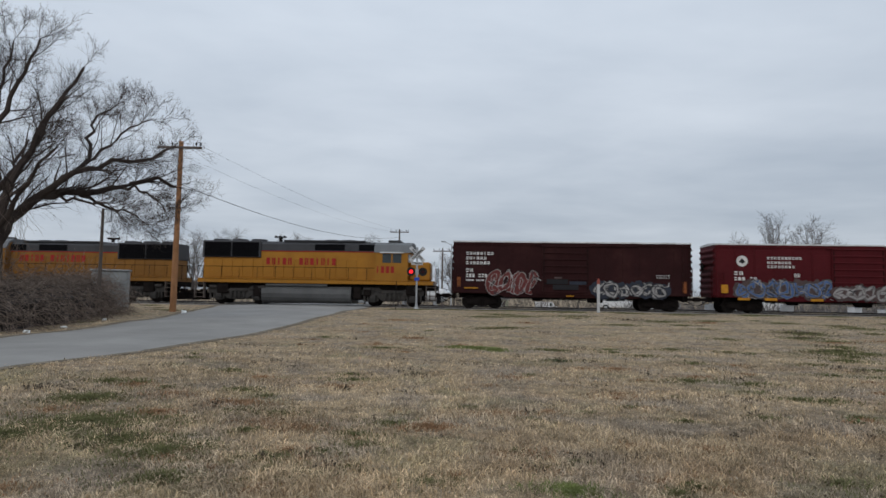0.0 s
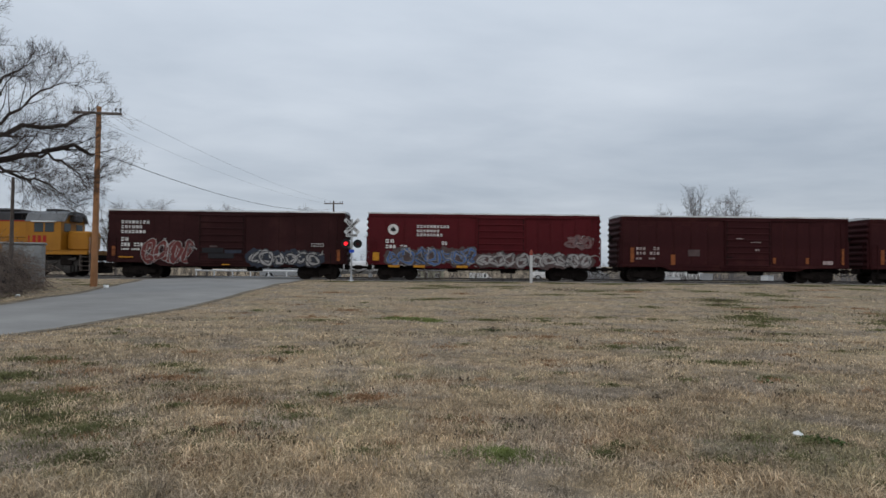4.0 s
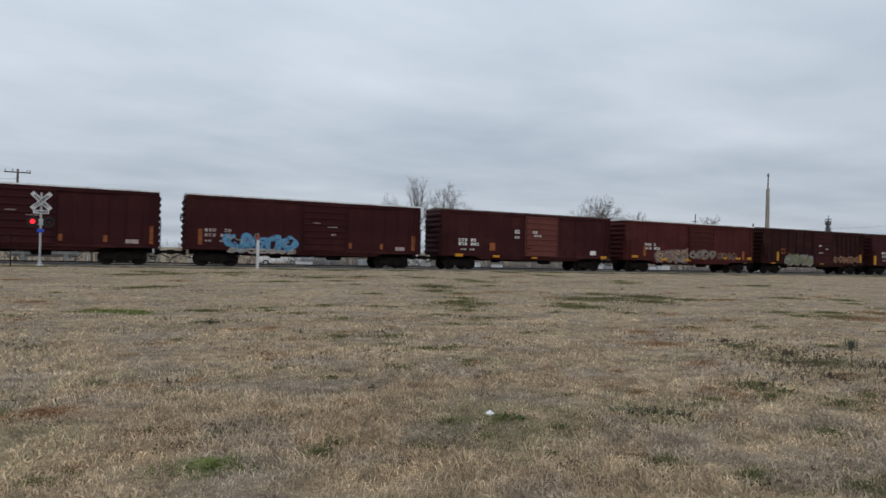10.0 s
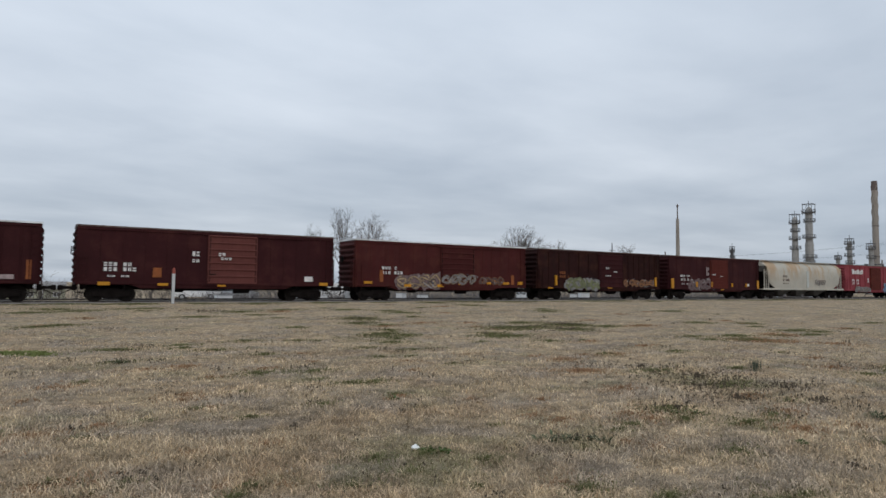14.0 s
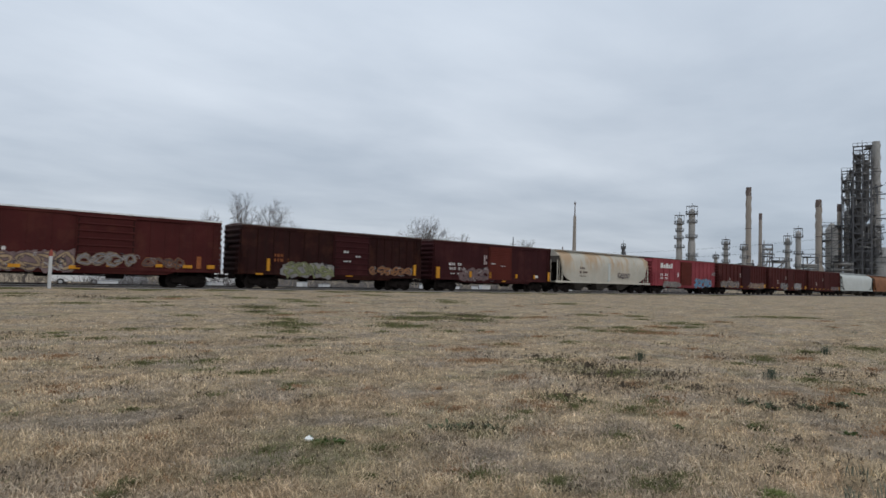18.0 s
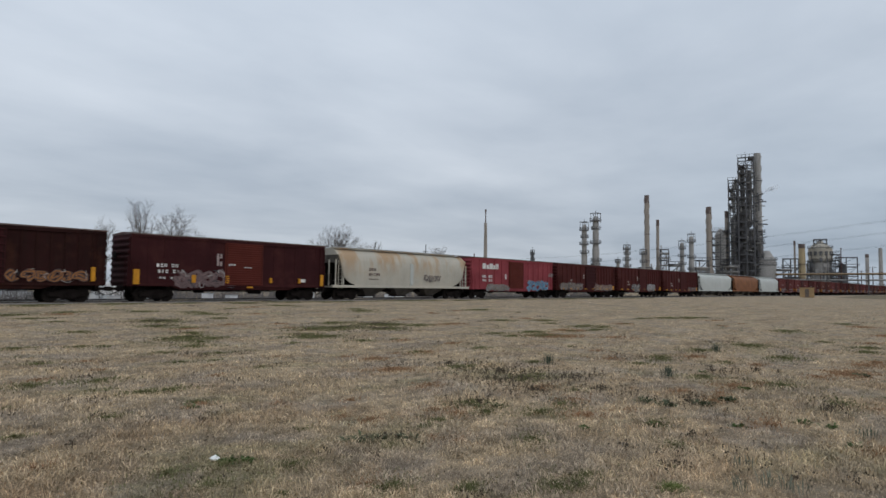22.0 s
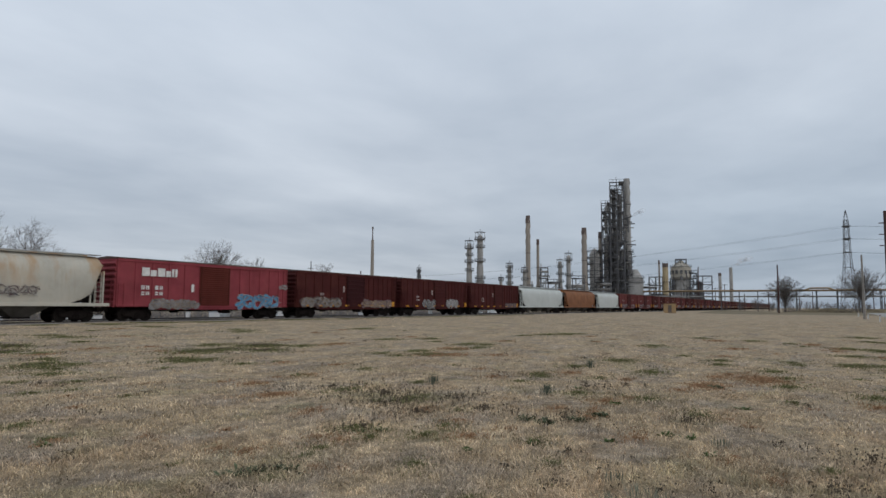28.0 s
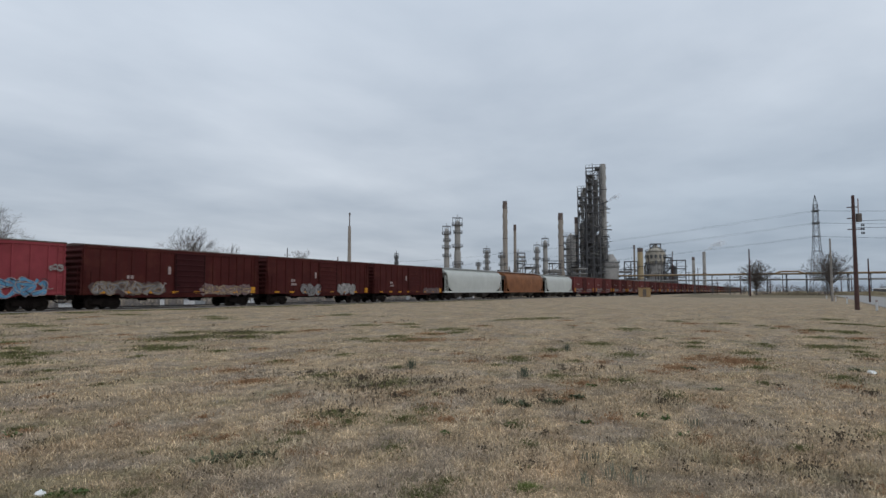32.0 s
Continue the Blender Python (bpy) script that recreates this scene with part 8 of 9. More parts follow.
    steel_frame(g, -2.5, 2.5, -2.6, 2.6, 22.2, 26.2, 1, 2, 2, 0.3, False)
    for q in range(5):
        bm = bmesh.new()
        box(bm, -5.3, -4.6, -4.2 + q * 1.8, -3.0 + q * 1.8, 10.2 + (q % 3) * 2.6, 12.0 + (q % 3) * 2.6, 0.05)
        part("instrument_box", bm, M["vessel"] if q % 2 else M["steel"], g)
    steel_frame(g, -3, 3, -7.5, -4.4, 0, 19, 1, 1, 7, 0.3)
    steel_frame(g, 3, 5.5, -5.5, 5.5, 0, 15, 1, 3, 5, 0.28)
    f = empty("pipe_structure", "open steel rack beside the reactor", "refinery structure", "refinery structures", on_ground(344.3, 23.0, 0, 5))
    steel_frame(f, -3, 3, -4.3, 4.3, 0, 17.2, 1, 2, 4, 0.3)
    bm = bmesh.new()
    rod(bm, (0, 1.5, 3), (0, 1.5, 14), 1.4, seg=12)
    part("vessel", bm, M["steel"], f)
    f = empty("pipe_structure", "dark steel structure beside the yellow stack", "refinery structure", "refinery structures", on_ground(336, 44.5, 0, 5))
    steel_frame(f, -2.5, 2.5, -3.2, 3.2, 0, 17, 1, 2, 4, 0.3)
    bm = bmesh.new()
    box(bm, -2, 2, -2.8, 2.8, 1, 8.5, 0.1)
    part("housing", bm, M["steel"], f)
    # distant flare
    fl = empty("flare_stack", "distant pale flare stack with a dark collar", "chimney stack", "refinery stacks", on_ground(519.8, 15.0))
    bm = bmesh.new()
    rod(bm, (0, 0, 0), (0, 0, 31.5), 1.3, 1.15, seg=12)
    part("shaft", bm, M["vessel"], fl)
    bm = bmesh.new()
    rod(bm, (0, 0, 14.5), (0, 0, 15.6), 1.5, 1.2, seg=12)
    part("collar", bm, M["stack_top"], fl)
    # steam drifting off the flare and the tower
    for x, y, z, ln, seed in ((519.5, 13.0, 33.0, 11.0, 1), (301.5, 50.0, 44.0, 5.0, 2)):
        rs = random.Random(seed)
        puff = empty("steam_plume", "thin white steam drifting from the stack", "steam", "steam plumes", Matrix.Translation((x, y, z)))
        for k in range(12):
            f = k / 11
            bm = bmesh.new()
            bmesh.ops.create_icosphere(bm, subdivisions=3, radius=0.10 * ln + 0.16 * ln * f)
            for v in bm.verts:
                v.co *= 1 + 0.45 * noise.noise(v.co * (5.0 / ln) + Vector((k * 3, seed, 0)))
                v.co.z *= 0.75
            ob = part("puff", bm, M["steam"], puff)
            ob.matrix_basis = pose(rs.gauss(0, 0.05 * ln), -ln * f + rs.gauss(0, 0.05 * ln), 0.45 * ln * f + rs.gauss(0, 0.05 * ln))
            for p in ob.data.polygons:
                p.use_smooth = True
    # low sheds
    for x, y, w, dp, h, m, lab in ((345, 52, 26, 12, 6.0, "steel", "grey plant building behind the pipe rack"), (400, 40, 20, 12, 8.5, "steel", "blue-grey plant building in the distance"), (340, 46, 30, 14, 7, "vessel", "pale plant building behind the train")):
        b = empty("plant_building", lab, "building", "plant buildings", on_ground(x, y, 0, 5))
        bm = bmesh.new()
        box(bm, -dp / 2, dp / 2, -w / 2, w / 2, 0, h, 0.05)
        part("wall", bm, M[m], b)
        bm = bmesh.new()
        box(bm, -dp / 2 - 0.4, dp / 2 + 0.4, -w / 2 - 0.4, w / 2 + 0.4, h, h + 0.4, 0.05)
        part("roof", bm, M["roof_shingle"], b)


def build_pipe_rack():
    p = empty("pipe_rack", "long pipe bridge with ochre pipes over the railway", "pipe rack", "")
    xa, ya, xb, yb = 297.5, 47.0, 279.0, -105.0
    n = 22
    for i in range(n + 1):
        x, y = xa + (xb - xa) * i / n, ya + (yb - ya) * i / n
        g = ground_z(x, y)
        bm = bmesh.new()
        for k in (-1.6, 1.6):
            box(bm, x + k - 0.13, x + k + 0.13, y - 0.13, y + 0.13, g, 8.2)
        for z in (5.6, 7.9):
            box(bm, x - 2.0, x + 2.0, y - 0.18, y + 0.18, z, z + 0.35)
        rod(bm, (x - 1.6, y, 1), (x + 1.6, y, 5.5), 0.1, seg=4)
        part("bent", bm, M["steel"], p)
    for k, (dx, z, r, m) in enumerate(((-1.6, 8.7, 0.32, "pipe_yellow"), (-0.6, 8.6, 0.26, "pipe_yellow"), (0.4, 8.6, 0.3, "vessel"), (1.4, 8.65, 0.38, "pipe_yellow"), (-1.2, 6.3, 0.3, "vessel"), (0.0, 6.25, 0.26, "vessel"), (1.2, 6.25, 0.26, "pipe_yellow"))):
        bm = bmesh.new()
        if k == 0:
            # one line rises over a step on its way
            ys = [(ya, z), (-18, z), (-20, z + 0.8), (-26, z + 0.8), (-28, z), (yb, z)]
        else:
            ys = [(ya, z), (yb, z)]
        for (y0, z0), (y1, z1) in zip(ys, ys[1:]):
            rod(bm, (xa + (xb - xa) * (ya - y0) / (ya - yb) + dx, y0, z0), (xa + (xb - xa) * (ya - y1) / (ya - yb) + dx, y1, z1), r, seg=8)
        part("pipe", bm, M[m], p)


def pylon(x, y, h, turn, label):
    p = empty("pylon", label, "pylon", "pylons", on_ground(x, y, 0, turn))
    lv = [(0, 2.7), (6, 2.3), (12, 1.85), (18, 1.4), (24, 1.1), (29, 0.95), (34, 0.85), (37, 0.7), (h, 0.06)]
    for (z0, w0), (z1, w1) in zip(lv, lv[1:]):
        bm = bmesh.new()
        c0, c1 = [(w0, w0), (-w0, w0), (-w0, -w0), (w0, -w0)], [(w1, w1), (-w1, w1), (-w1, -w1), (w1, -w1)]
        for k in range(4):
            q = (k + 1) % 4
            rod(bm, (*c0[k], z0), (*c1[k], z1), 0.09, seg=4)
            rod(bm, (*c0[k], z0), (*c1[q], z1), 0.055, seg=4)
            rod(bm, (*c0[q], z0), (*c1[k], z1), 0.055, seg=4)
            rod(bm, (*c1[k], z1), (*c1[q], z1), 0.09, seg=4)
        part("lattice", bm, M["steel"], p)
    for z in (24, 29.5, 34.5):
        bm = bmesh.new()
        box(bm, -1.25, 1.25, -1.25, 1.25, z - 0.2, z + 0.2)
        part("crossarm", bm, M["steel"], p)


def build_far_side():
    pylon(298.2, -34.1, 41.0, 10, "tall lattice power pylon")
    pylon(560.0, 420.0, 41.0, 40, "distant lattice power pylon")
    for dz, off in ((24, 1.3), (24, -1.3), (29.5, 1.3), (29.5, -1.3), (34.5, 1.3), (34.5, -1.3)):
        wire("power_line", (298.2 + off, -34.1 - off, dz), (560 + off, 420 - off, dz), 9.0, 0.03, "thin power line slung from the pylon")
        wire("power_line", (298.2 + off, -34.1 - off, dz), (230 + off, -420 - off, dz), 8.0, 0.03, "thin power line slung from the pylon")
    # poles along the far road
    r = build_pole(67.2, -10.62, 10.4, "dark_wood", 0.20, "dark wooden pole with a transformer beside the road", arm=False, lean=-1.0)
    bm = bmesh.new()
    rod(bm, (0.12, -0.42, 8.0), (0.12, -0.42, 8.75), 0.24, seg=14)
    part("transformer", bm, M["old_wood"], r, "rusty transformer can")
    for z, ln in ((8.3, 0.5), (7.3, 0.55), (9.3, 0.3)):
        bm = bmesh.new()
        box(bm, -0.06, 0.06, -ln, 0.5, z, z + 0.08)
        part("bracket", bm, M["dark_wood"], r)
    for y in (-0.75, -0.6):
        bm = bmesh.new()
        for k in range(3):
            rod(bm, (0.05, y, 6.9 + k * 0.35), (0.05, y, 7.1 + k * 0.35), 0.07, 0.05, seg=8)
        part("insulator", bm, M["wire"], r)
    bm = bmesh.new()
    rod(bm, (0.0, -0.38, 8.8), (0.0, -0.38, 10.1), 0.05, seg=6)
    part("fuse_rod", bm, M["dull_white"], r)
    build_pole(120.0, -15.6, 10.3, "grey_wood", 0.2, "plain grey wooden pole beside the road", arm=False)
    build_pole(230.0, -7.0, 15.5, "dark_wood", 0.28, "tall dark wooden pole in the distance", arm=False)
    build_pole(110.0, -19.0, 6.5, "dark_wood", 0.14, "slim dark pole behind the roadside pole", arm=False)
    build_pole(299.3, 21.7, 19.0, "dark_wood", 0.25, "tall pole in front of the far plant", arm=True)
    build_pole(166.9, 110.4, 12.5, "dark_wood", 0.25, "distant pole beyond the train", arm=False)
    wire("overhead_wire", (67.2, -10.72, 8.0), (52.0, -48.0, 8.6), 0.7, 0.02, "dark overhead wire from the roadside pole")
    wire("overhead_wire", (67.2, -10.72, 7.4), (52.0, -48.0, 7.9), 0.9, 0.02, "dark overhead wire from the roadside pole")
    wire("overhead_wire", (67.2, -10.72, 5.4), (119.5, -15.6, 5.0), 0.9, 0.018, "dark stay wire between the poles")
    pylon_small = empty("lattice_mast", "thin distant lattice mast", "mast", "", on_ground(173.7, 135.1))
    bm = bmesh.new()
    for k in (-0.5, 0.5):
        rod(bm, (k, 0, 0), (k * 0.2, 0, 16.5), 0.1, seg=4)
    for z in (12.0, 14.0):
        rod(bm, (-1.6, 0, z), (1.6, 0, z), 0.1, seg=4)
    part("lattice", bm, M["steel"], pylon_small)
    # tan hut by the track
    h = empty("track_hut", "small tan metal hut beside the railway", "hut", "", on_ground(164.0, 18.6, 0, 8))
    bm = bmesh.new()
    box(bm, -1.3, 1.3, -1.4, 1.4, 0, 2.1, 0.04)
    part("wall", bm, M["tan_shed"], h)
    bm = bmesh.new()
    box(bm, -1.45, 1.45, -1.55, 1.55, 2.1, 2.25, 0.04)
    part("roof", bm, M["tan_shed"], h)
    bm = bmesh.new()
    box(bm, -1.36, -1.3, -0.4, 0.4, 0.1, 1.9, 0.01)
    part("door", bm, M["old_wood"], h)
    # white marker stubs along the road
    for x, y in ((150, -18.5), (118, -15.8), (98, -14.4), (64.5, -11.6)):
        m = empty("marker_post", "short white marker post by the road", "marker post", "road markers", on_ground(x, y))
        bm = bmesh.new()
        box(bm, -0.08, 0.08, -0.08, 0.08, 0, 0.9, 0.015)
        part("post", bm, M["sign_white"], m)
        bm = bmesh.new()
        box(bm, -0.085, 0.085, -0.085, 0.085, 0.75, 0.9, 0.01)
        part("cap", bm, M["dull_white"], m)
    b = empty("farm_building", "low white-roofed building beyond the far road", "building", "", on_ground(345, -72, 0, 5))
    bm = bmesh.new()
    box(bm, -4, 4, -10, 10, 0, 2.6, 0.05)
    part("wall", bm, M["steel"], b)
    bm = bmesh.new()
    box(bm, -4.4, 4.4, -10.4, 10.4, 2.6, 3.0, 0.05)
    part("roof", bm, M["trim_white"], b)


def build_hedge():
    """A low dark bank of rough growth along the far road, and the rough field in front of the plant."""
    verts = []
    n = 60
    for i in range(n + 1):
        y = -10 - 110 * i / n
        x = 286 + 6 * noise.noise(Vector((y * 0.05, 3, 0)))
        h = 1.2 + 1.0 * noise.noise(Vector((y * 0.13, 7, 0))) + 0.5 * noise.noise(Vector((y * 0.6, 1, 0)))
        h *= min(1, i / 6)
        for dx, f in ((-3.2, -0.05), (-2.0, 0.6), (-0.6, 1.0), (0.8, 0.95), (2.4, 0.5), (3.4, -0.05)):
            verts.append((x + dx + 0.4 * noise.noise(Vector((y, dx, 2))), y, max(-0.05, h * f)))
    faces = [(i * 6 + k, (i + 1) * 6 + k, (i + 1) * 6 + k + 1, i * 6 + k + 1) for i in range(n) for k in range(5)]
    tagged(new("hedge_bank", sheet("hedge_bank", verts, faces, M["far_field"])), "low dark bank of rough growth along the far road", "bank", kind="structure")
    w = Wood(71)
    for k in range(1500):
        y = -10 - 110 * w.r.random()
        w.limb(Vector((286 + w.r.gauss(0, 2), y, 0)), Vector((w.r.gauss(0, 0.5), w.r.gauss(0, 0.5), 1)), w.r.uniform(0.8, 2.8), 0.05, 2, 0.3, 0, 3)
    tagged(new("hedge_growth", w.mesh("hedge_growth", M["bark_far"])), "bare stems growing on the far bank", "brush", kind="stuff")
    verts, faces = [], []
    for i in range(25):
        y = -130 + 6.0 * i
        for k in range(7):
            x = 178 + 24 * k + (10 * noise.noise(Vector((y * 0.06, 4, 0))) if k == 0 else 0)
            verts.append((x, y, ground_z(x, y) + 0.03))
    faces = [(i * 7 + k, i * 7 + k + 1, (i + 1) * 7 + k + 1, (i + 1) * 7 + k) for i in range(24) for k in range(6)]
    tagged(new("rough_field", sheet("rough_field", verts, faces, M["far_field"])), "dark rough grass field before the plant", "field", kind="structure")
    for x, y, h, arm in ((310, 30, 9, True), (318, 12, 12, True), (325, 4, 8, False), (330, -6, 9, True), (322, -18, 7, False), (335, -24, 10, True), (326, -46, 11, True), (340, -52, 9, False), (315, 24, 10, False), (338, 17, 11, True)):
        build_pole(x, y, h, "dark_wood", 0.2, "distant dark pole behind the pipe bridge", arm=arm, turn=80)


build_cracker()
build_refinery()
build_hedge()
build_pipe_rack()
build_far_side()


# ---- weeds and litter in the field ----
def weed_mesh(seed, leaves, h, wide, material, spiky):
    r = random.Random(seed)
    verts, faces = [], []
    for k in range(leaves):
        a, up = r.uniform(0, 6.28), r.uniform(0.15, 1.0)
        ln = h * r.uniform(0.6, 1.1)
        ox, oy = r.gauss(0, wide * 0.3), r.gauss(0, wide * 0.3)
        out = wide * (0.55 if spiky else 0.9) * r.uniform(0.2, 1.0)
        w = (0.005 if spiky else 0.015) * r.uniform(0.7, 1.3)
        px, py = -math.sin(a) * w, math.cos(a) * w
        mx, my, mz = ox + math.cos(a) * out * 0.5, oy + math.sin(a) * out * 0.5, ln * (0.6 if spiky else up * 0.6)
        ex, ey, ez = ox + math.cos(a) * out, oy + math.sin(a) * out, ln * (1.0 if spiky else up * 0.8)
        b = len(verts)
        verts += [(ox, oy, -0.02), (mx + px, my + py, mz), (ex, ey, ez), (mx - px, my - py, mz + 0.004)]
        faces.append((b, b + 1, b + 2, b + 3))
    return sheet("leaves", verts, faces, material)


def build_stones():
    """Loose ballast stones on the near shoulder of the track."""
    r = random.Random(23)
    verts, faces = [], []
    for k in range(5200):
        s, o = -30 + 150 * r.random() ** 1.2, -3.5 + 1.9 * r.random()
        if abs(s + 9.5) < 5.5:
            continue
        p = along(s, o)
        z = max(ground_z(p.x, p.y), RAIL_Z - 0.10 if o < -2.9 else RAIL_Z - 0.03)
        w = r.uniform(0.025, 0.06)
        b = len(verts)
        verts += [(p.x + w * r.uniform(0.7, 1.3), p.y, z), (p.x, p.y + w, z), (p.x - w * r.uniform(0.7, 1.3), p.y, z), (p.x, p.y - w, z), (p.x + r.gauss(0, 0.01), p.y, z + w * r.uniform(0.6, 1.2))]
        faces += [(b, b + 1, b + 4), (b + 1, b + 2, b + 4), (b + 2, b + 3, b + 4), (b + 3, b, b + 4)]
    tagged(new("loose_ballast", sheet("loose_ballast", verts, faces, M["ballast"])), "loose grey stones on the shoulder of the track", "ballast", kind="stuff")


def build_weeds():
    kinds = {"spike": [weed_mesh(k, 15, 0.15, 0.16, M["weed"], True) for k in range(2)],
             "leafy": [weed_mesh(k + 5, 60, 0.09, 0.22, M["weed_leaf"], False) for k in range(3)],
             "tuft": [weed_mesh(k + 3, 60, 0.24, 0.15, M["weed_tuft"], True) for k in range(2)],
             "low": [weed_mesh(k + 9, 34, 0.06, 0.13, M["weed_green"], False) for k in range(2)]}
    labels = {"spike": "sparse upright grey-green blades in the dry grass", "tuft": "dense dark grey-green tuft in the dry grass", "leafy": "dark withered leafy weed in the dry grass", "low": "low green weed rosette in the dry grass"}
    spots = {"tuft": [(12.5, 6.3), (12.0, 3.6), (17.7, 4.1)],
             "spike": [(6.5, 1.3), (6.0, 1.0), (5.9, 0.75), (8.6, 0.4), (28.7, 6.4), (27.2, 5.4), (45.4, 1.7), (30.2, 6.9), (5.75, 1.15)],
             "leafy": [(5.3, 4.6), (5.1, 4.75), (5.45, 4.4), (9.3, 3.1), (9.2, 2.8), (10.1, 2.2), (15.0, 0.8), (2.6, 14.0), (15.7, -2.4), (9.6, 2.4)],
             "low": [(7.8, 2.5), (13.2, 3.3), (11.4, 2.2), (7.1, 3.1), (9.1, 1.1), (9.0, 0.8), (8.1, 0.5), (8.4, 1.7), (12.0, 0.2), (7.4, 4.8), (7.6, 4.6), (4.9, 7.6), (3.75, 5.2), (3.9, 5.1)]}
    i = 0
    for k, places in spots.items():
        for x, y in places:
            i += 1
            w = empty("weed", labels[k], "weed", "weeds in the field", on_ground(x, y, 0, i * 77))
            hang("leaves", kinds[k][i % len(kinds[k])], w)
    # dead stalks with dark seed heads, in stretches and singly
    r = random.Random(17)
    verts, faces = [], []
    spread_ = [(x, y, rad, int(min(300, 150 * rad * rad * 20 / (10 + math.hypot(x, y)) + 18) * (1 if math.hypot(x, y) < 13 else 0.5))) for x, y, rad in DARK]
    spread_ += [(x, y, rad, r.randint(3, 16)) for x, y, rad, _ in field_spots(35, 170, 4.8, 42, 0.08, 0.35)]
    for cx, cy, rad, n in spread_:
        for _ in range(n):
            a, q = r.uniform(0, 6.28), abs(r.gauss(0, 0.6))
            x, y = cx + rad * 1.25 * q * math.cos(a), cy + rad * 0.8 * q * math.sin(a)
            if on_road(x, y, 0.2):
                continue
            z, d = ground_z(x, y), math.hypot(x, y)
            h, w = r.uniform(0.035, 0.10), 0.0012 + 0.00018 * d
            lx, ly, t = r.gauss(0, 0.02), r.gauss(0, 0.02), r.uniform(0, 6.28)
            wx, wy = math.cos(t) * w, math.sin(t) * w
            b = len(verts)
            verts += [(x - wx, y - wy, z - 0.01), (x + wx, y + wy, z - 0.01), (x + lx + wx, y + ly + wy, z + h), (x + lx - wx, y + ly - wy, z + h)]
            faces.append((b, b + 1, b + 2, b + 3))
            for s_ in range(r.choice((1, 2, 3))):
                hw, t = r.uniform(0.006, 0.011) + 0.00022 * d, r.uniform(0, 6.28)
                hx, hy, hz = x + lx + r.gauss(0, 0.012), y + ly + r.gauss(0, 0.012), z + h * r.uniform(0.55, 1.0)
                px, py = math.cos(t) * hw, math.sin(t) * hw
                b = len(verts)
                verts += [(hx, hy, hz - hw), (hx + px, hy + py, hz), (hx + 0.3 * py, hy - 0.3 * px, hz + hw * 1.1), (hx - px, hy - py, hz + 0.3 * hw)]
                faces.append((b, b + 1, b + 2, b + 3))
    tagged(new("dead_weeds", sheet("dead_weeds", verts, faces, M["weed_dark"])), "withered dark weed stalks scattered through the grass", "weeds", kind="stuff")


def build_litter():
    for x, y, s, seed in ((3.71, 5.33, 0.055, 1), (-12.6, 31.6, 0.14, 2), (-12.9, 20.0, 0.10, 3), (-13.2, 22.5, 0.08, 4), (-13.6, 26.0, 0.09, 5), (15.2, -2.6, 0.07, 6)):
        bm = bmesh.new()
        bmesh.ops.create_icosphere(bm, subdivisions=2, radius=s)
        for v in bm.verts:
            q = noise.noise(v.co * 14 + Vector((seed, 0, 0)))
            v.co = Vector((v.co.x * (1.2 + q), v.co.y * (0.8 + q), v.co.z * (0.55 + 0.6 * q)))
        ob = part("litter", bm, M["litter"])
        ob.matrix_basis = on_ground(x, y, s * 0.45, seed * 50)
        tagged(ob, "crumpled white paper lying in the grass" if seed == 1 else "scrap of white litter by the verge", "litter", "litter")


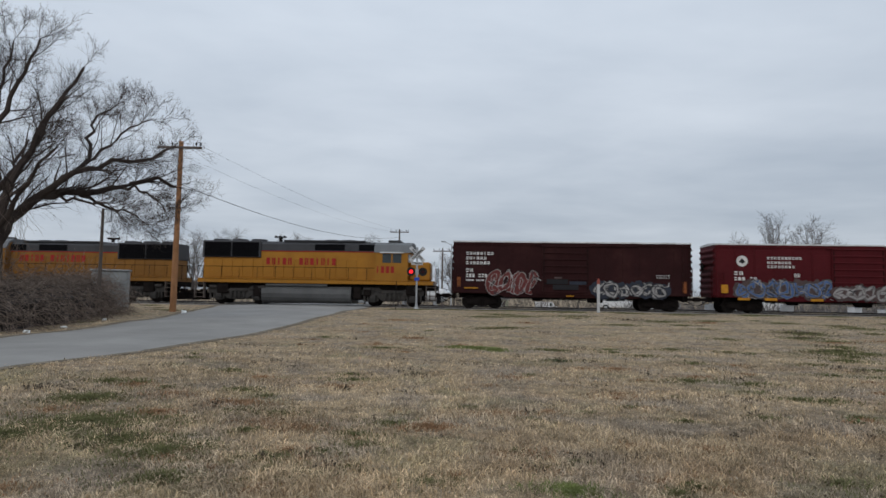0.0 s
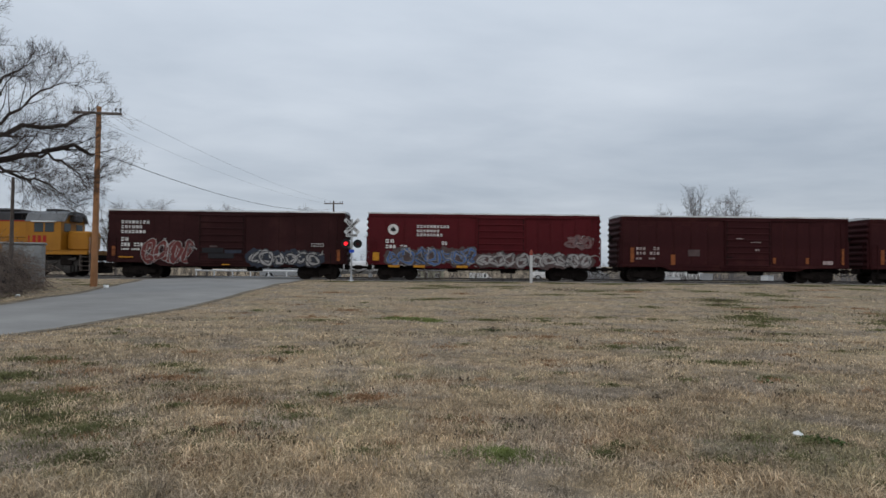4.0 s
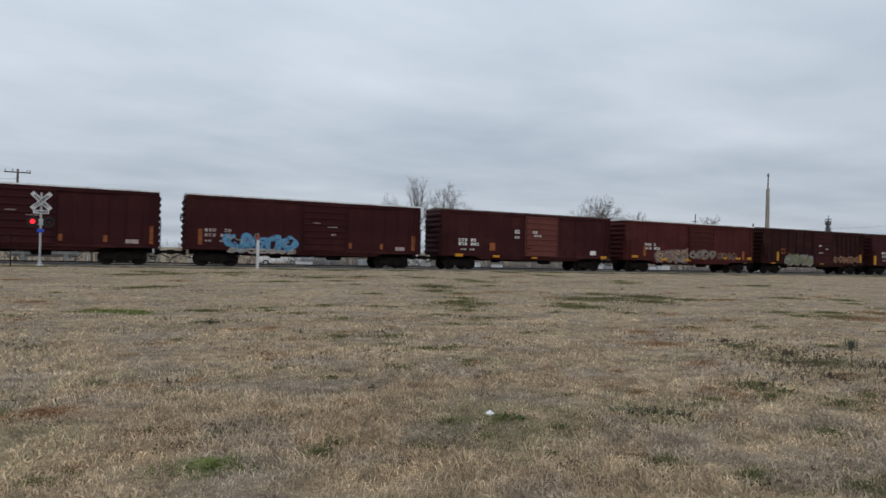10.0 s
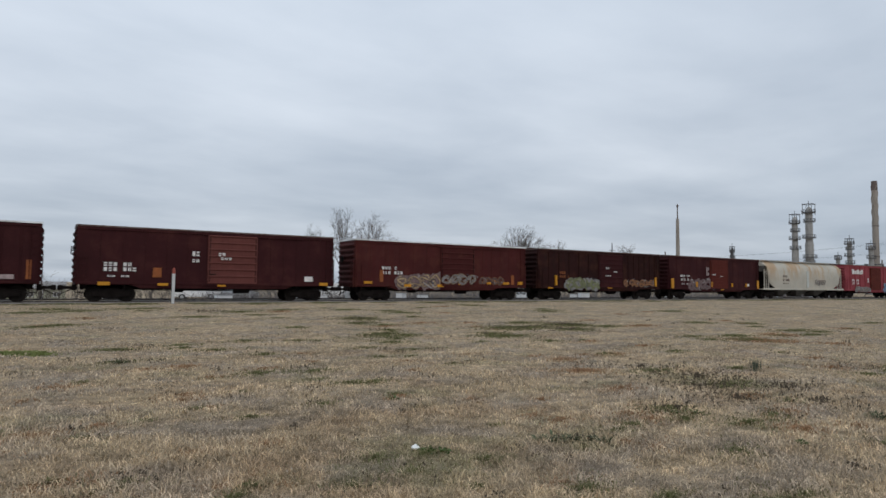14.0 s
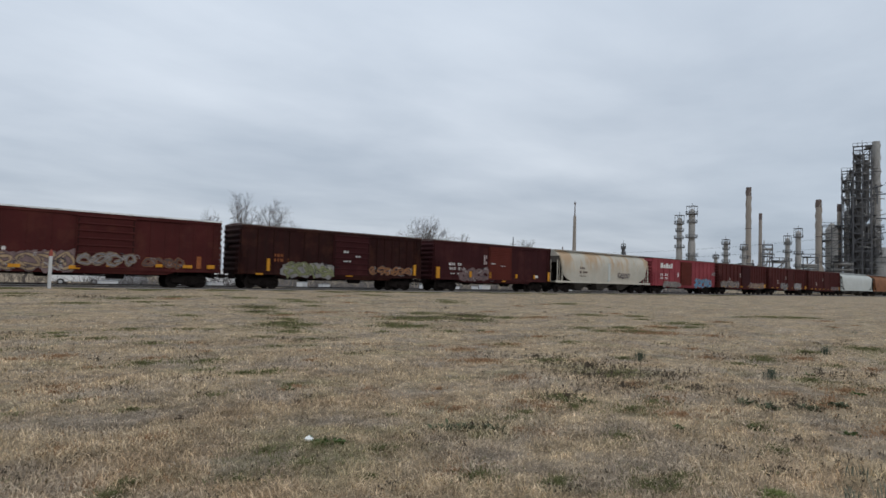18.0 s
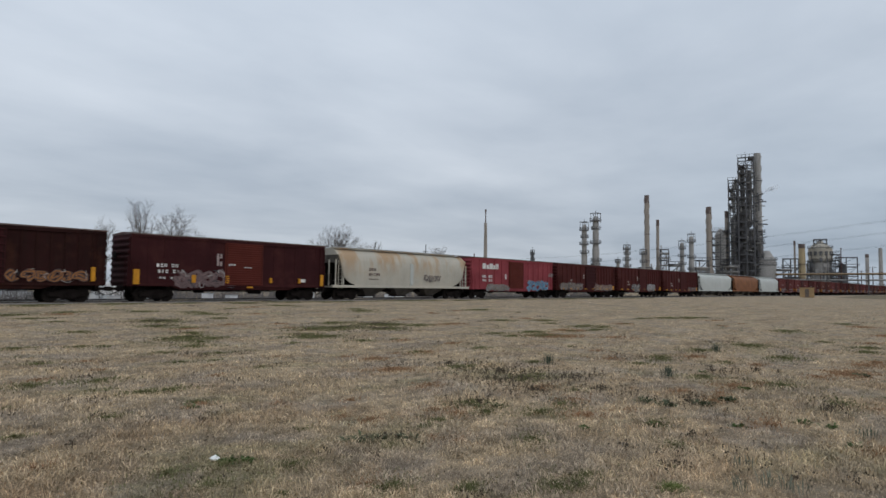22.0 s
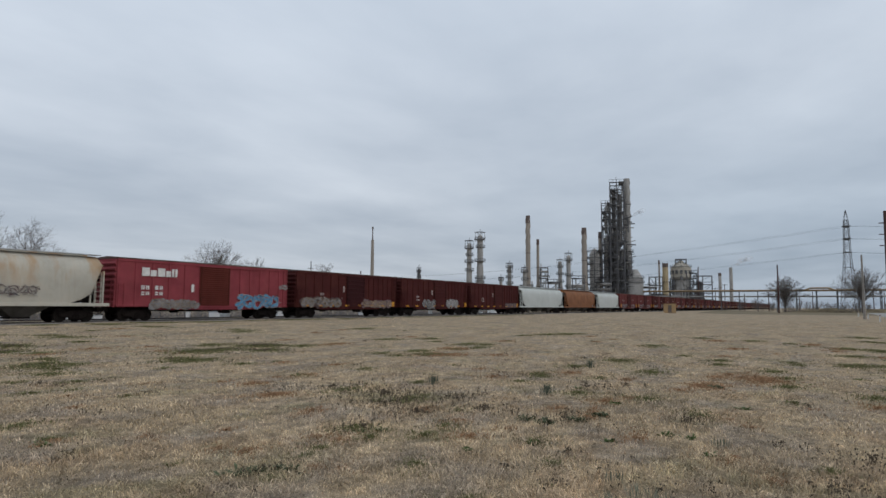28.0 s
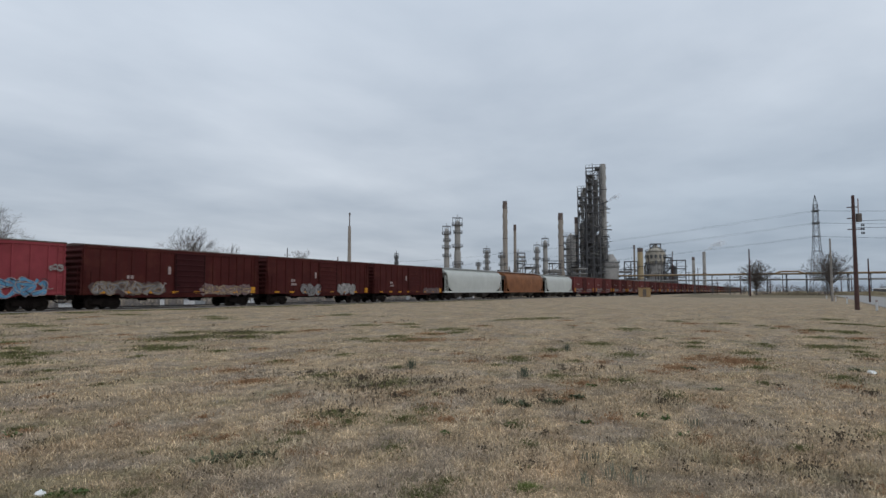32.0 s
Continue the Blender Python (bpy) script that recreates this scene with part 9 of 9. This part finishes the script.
def build_lineside():
    """Dry weeds on the waste strip beyond the track."""
    w = Wood(81)
    r = w.r
    for k in range(2400):
        s, o = r.uniform(-45, 210), 11 + 13 * r.random() ** 1.5
        if abs(s + 9) < 5.5:
            continue
        p = along(s, o)
        base = Vector((p.x, p.y, ground_z(p.x, p.y)))
        if noise.noise(Vector((p.x * 0.12, p.y * 0.12, 3))) < -0.05:
            continue
        w.limb(base, Vector((r.gauss(0, 0.3), r.gauss(0, 0.3), 1)), r.uniform(0.35, 1.0), r.uniform(0.015, 0.03), 2, 0.2, 0, 3)
    g = Wood(82)
    r2 = g.r
    for k in range(5200):
        s, o = r2.uniform(16, 125), r2.uniform(12.5, 17.5)
        p = along(s, o)
        if noise.noise(Vector((s * 0.09, 1, 5))) < -0.28:
            continue
        base = Vector((p.x, p.y, ground_z(p.x, p.y)))
        g.limb(base, Vector((r2.gauss(0, 0.45), r2.gauss(0, 0.3), 1)), r2.uniform(0.6, 1.9), r2.uniform(0.012, 0.03), 3, 0.25, 0, 3)
    tagged(new("lineside_thicket", g.mesh("lineside_thicket", M["thicket"])), "grey bare thicket along the waste strip beyond the railway", "thicket", kind="stuff")
    for k in range(26):
        s, o = r2.uniform(14, 118), r2.uniform(9.5, 12.5)
        p = along(s, o)
        j = empty("dumped_crate", "pale dumped crate beside the grey thicket", "crate", "dumped crates beyond the railway", on_ground(p.x, p.y, 0.02, r2.uniform(-40, 40)))
        wide, high, deep = r2.uniform(0.3, 0.8), r2.uniform(0.35, 0.8), 0.3 if k % 3 else 0.12
        bm = bmesh.new()
        box(bm, -wide, wide, -deep, deep, 0, high, 0.015)
        part("body", bm, M["trim_white"] if k % 4 else M["galv"], j)
        bm = bmesh.new()
        box(bm, -wide - 0.03, wide + 0.03, -deep - 0.03, deep + 0.03, high, high + 0.05, 0.01)
        part("lid", bm, M["galv"], j)
    tagged(new("lineside_weeds", w.mesh("lineside_weeds", M["twig_dark"])), "dry brown weeds on the waste strip beyond the railway", "weeds", kind="stuff")


build_stones()
build_weeds()
build_litter()
build_lineside()

build_grass()


# ---- motion: the whole train rolls past to the left ----
ROLLED = [(0, 0.0), (3, -14.0), (6, -28.01), (9, -42.0), (13, -60.75), (16, -74.76), (19, -88.72), (23, -107.15), (25, -116.3), (28, -129.8), (32, -148.1)]


def rolled(t):
    for (t0, d0), (t1, d1) in zip(ROLLED, ROLLED[1:]):
        if t <= t1:
            return d0 + (d1 - d0) * (t - t0) / (t1 - t0)


def motions():
    for thing, s, turned in TRAIN:
        walk(thing, [(t, Matrix.Translation(along(s + d, 0, RAIL_Z)) @ pose(0, 0, 0, 0, 0, TRACK_TURN + (180 if turned else 0))) for t, d in ROLLED])
    steps = [k * 0.125 for k in range(257)]
    for wheel, x in ROLLING:
        z, spin = wheel.matrix_basis.translation.z, -1 if wheel.parent.parent == TRAIN[1][0] else 1
        walk(wheel, [(t, Matrix.Translation((x, 0, z)) @ Matrix.Rotation(spin * rolled(t) / z, 4, "Y")) for t in steps])


motions()
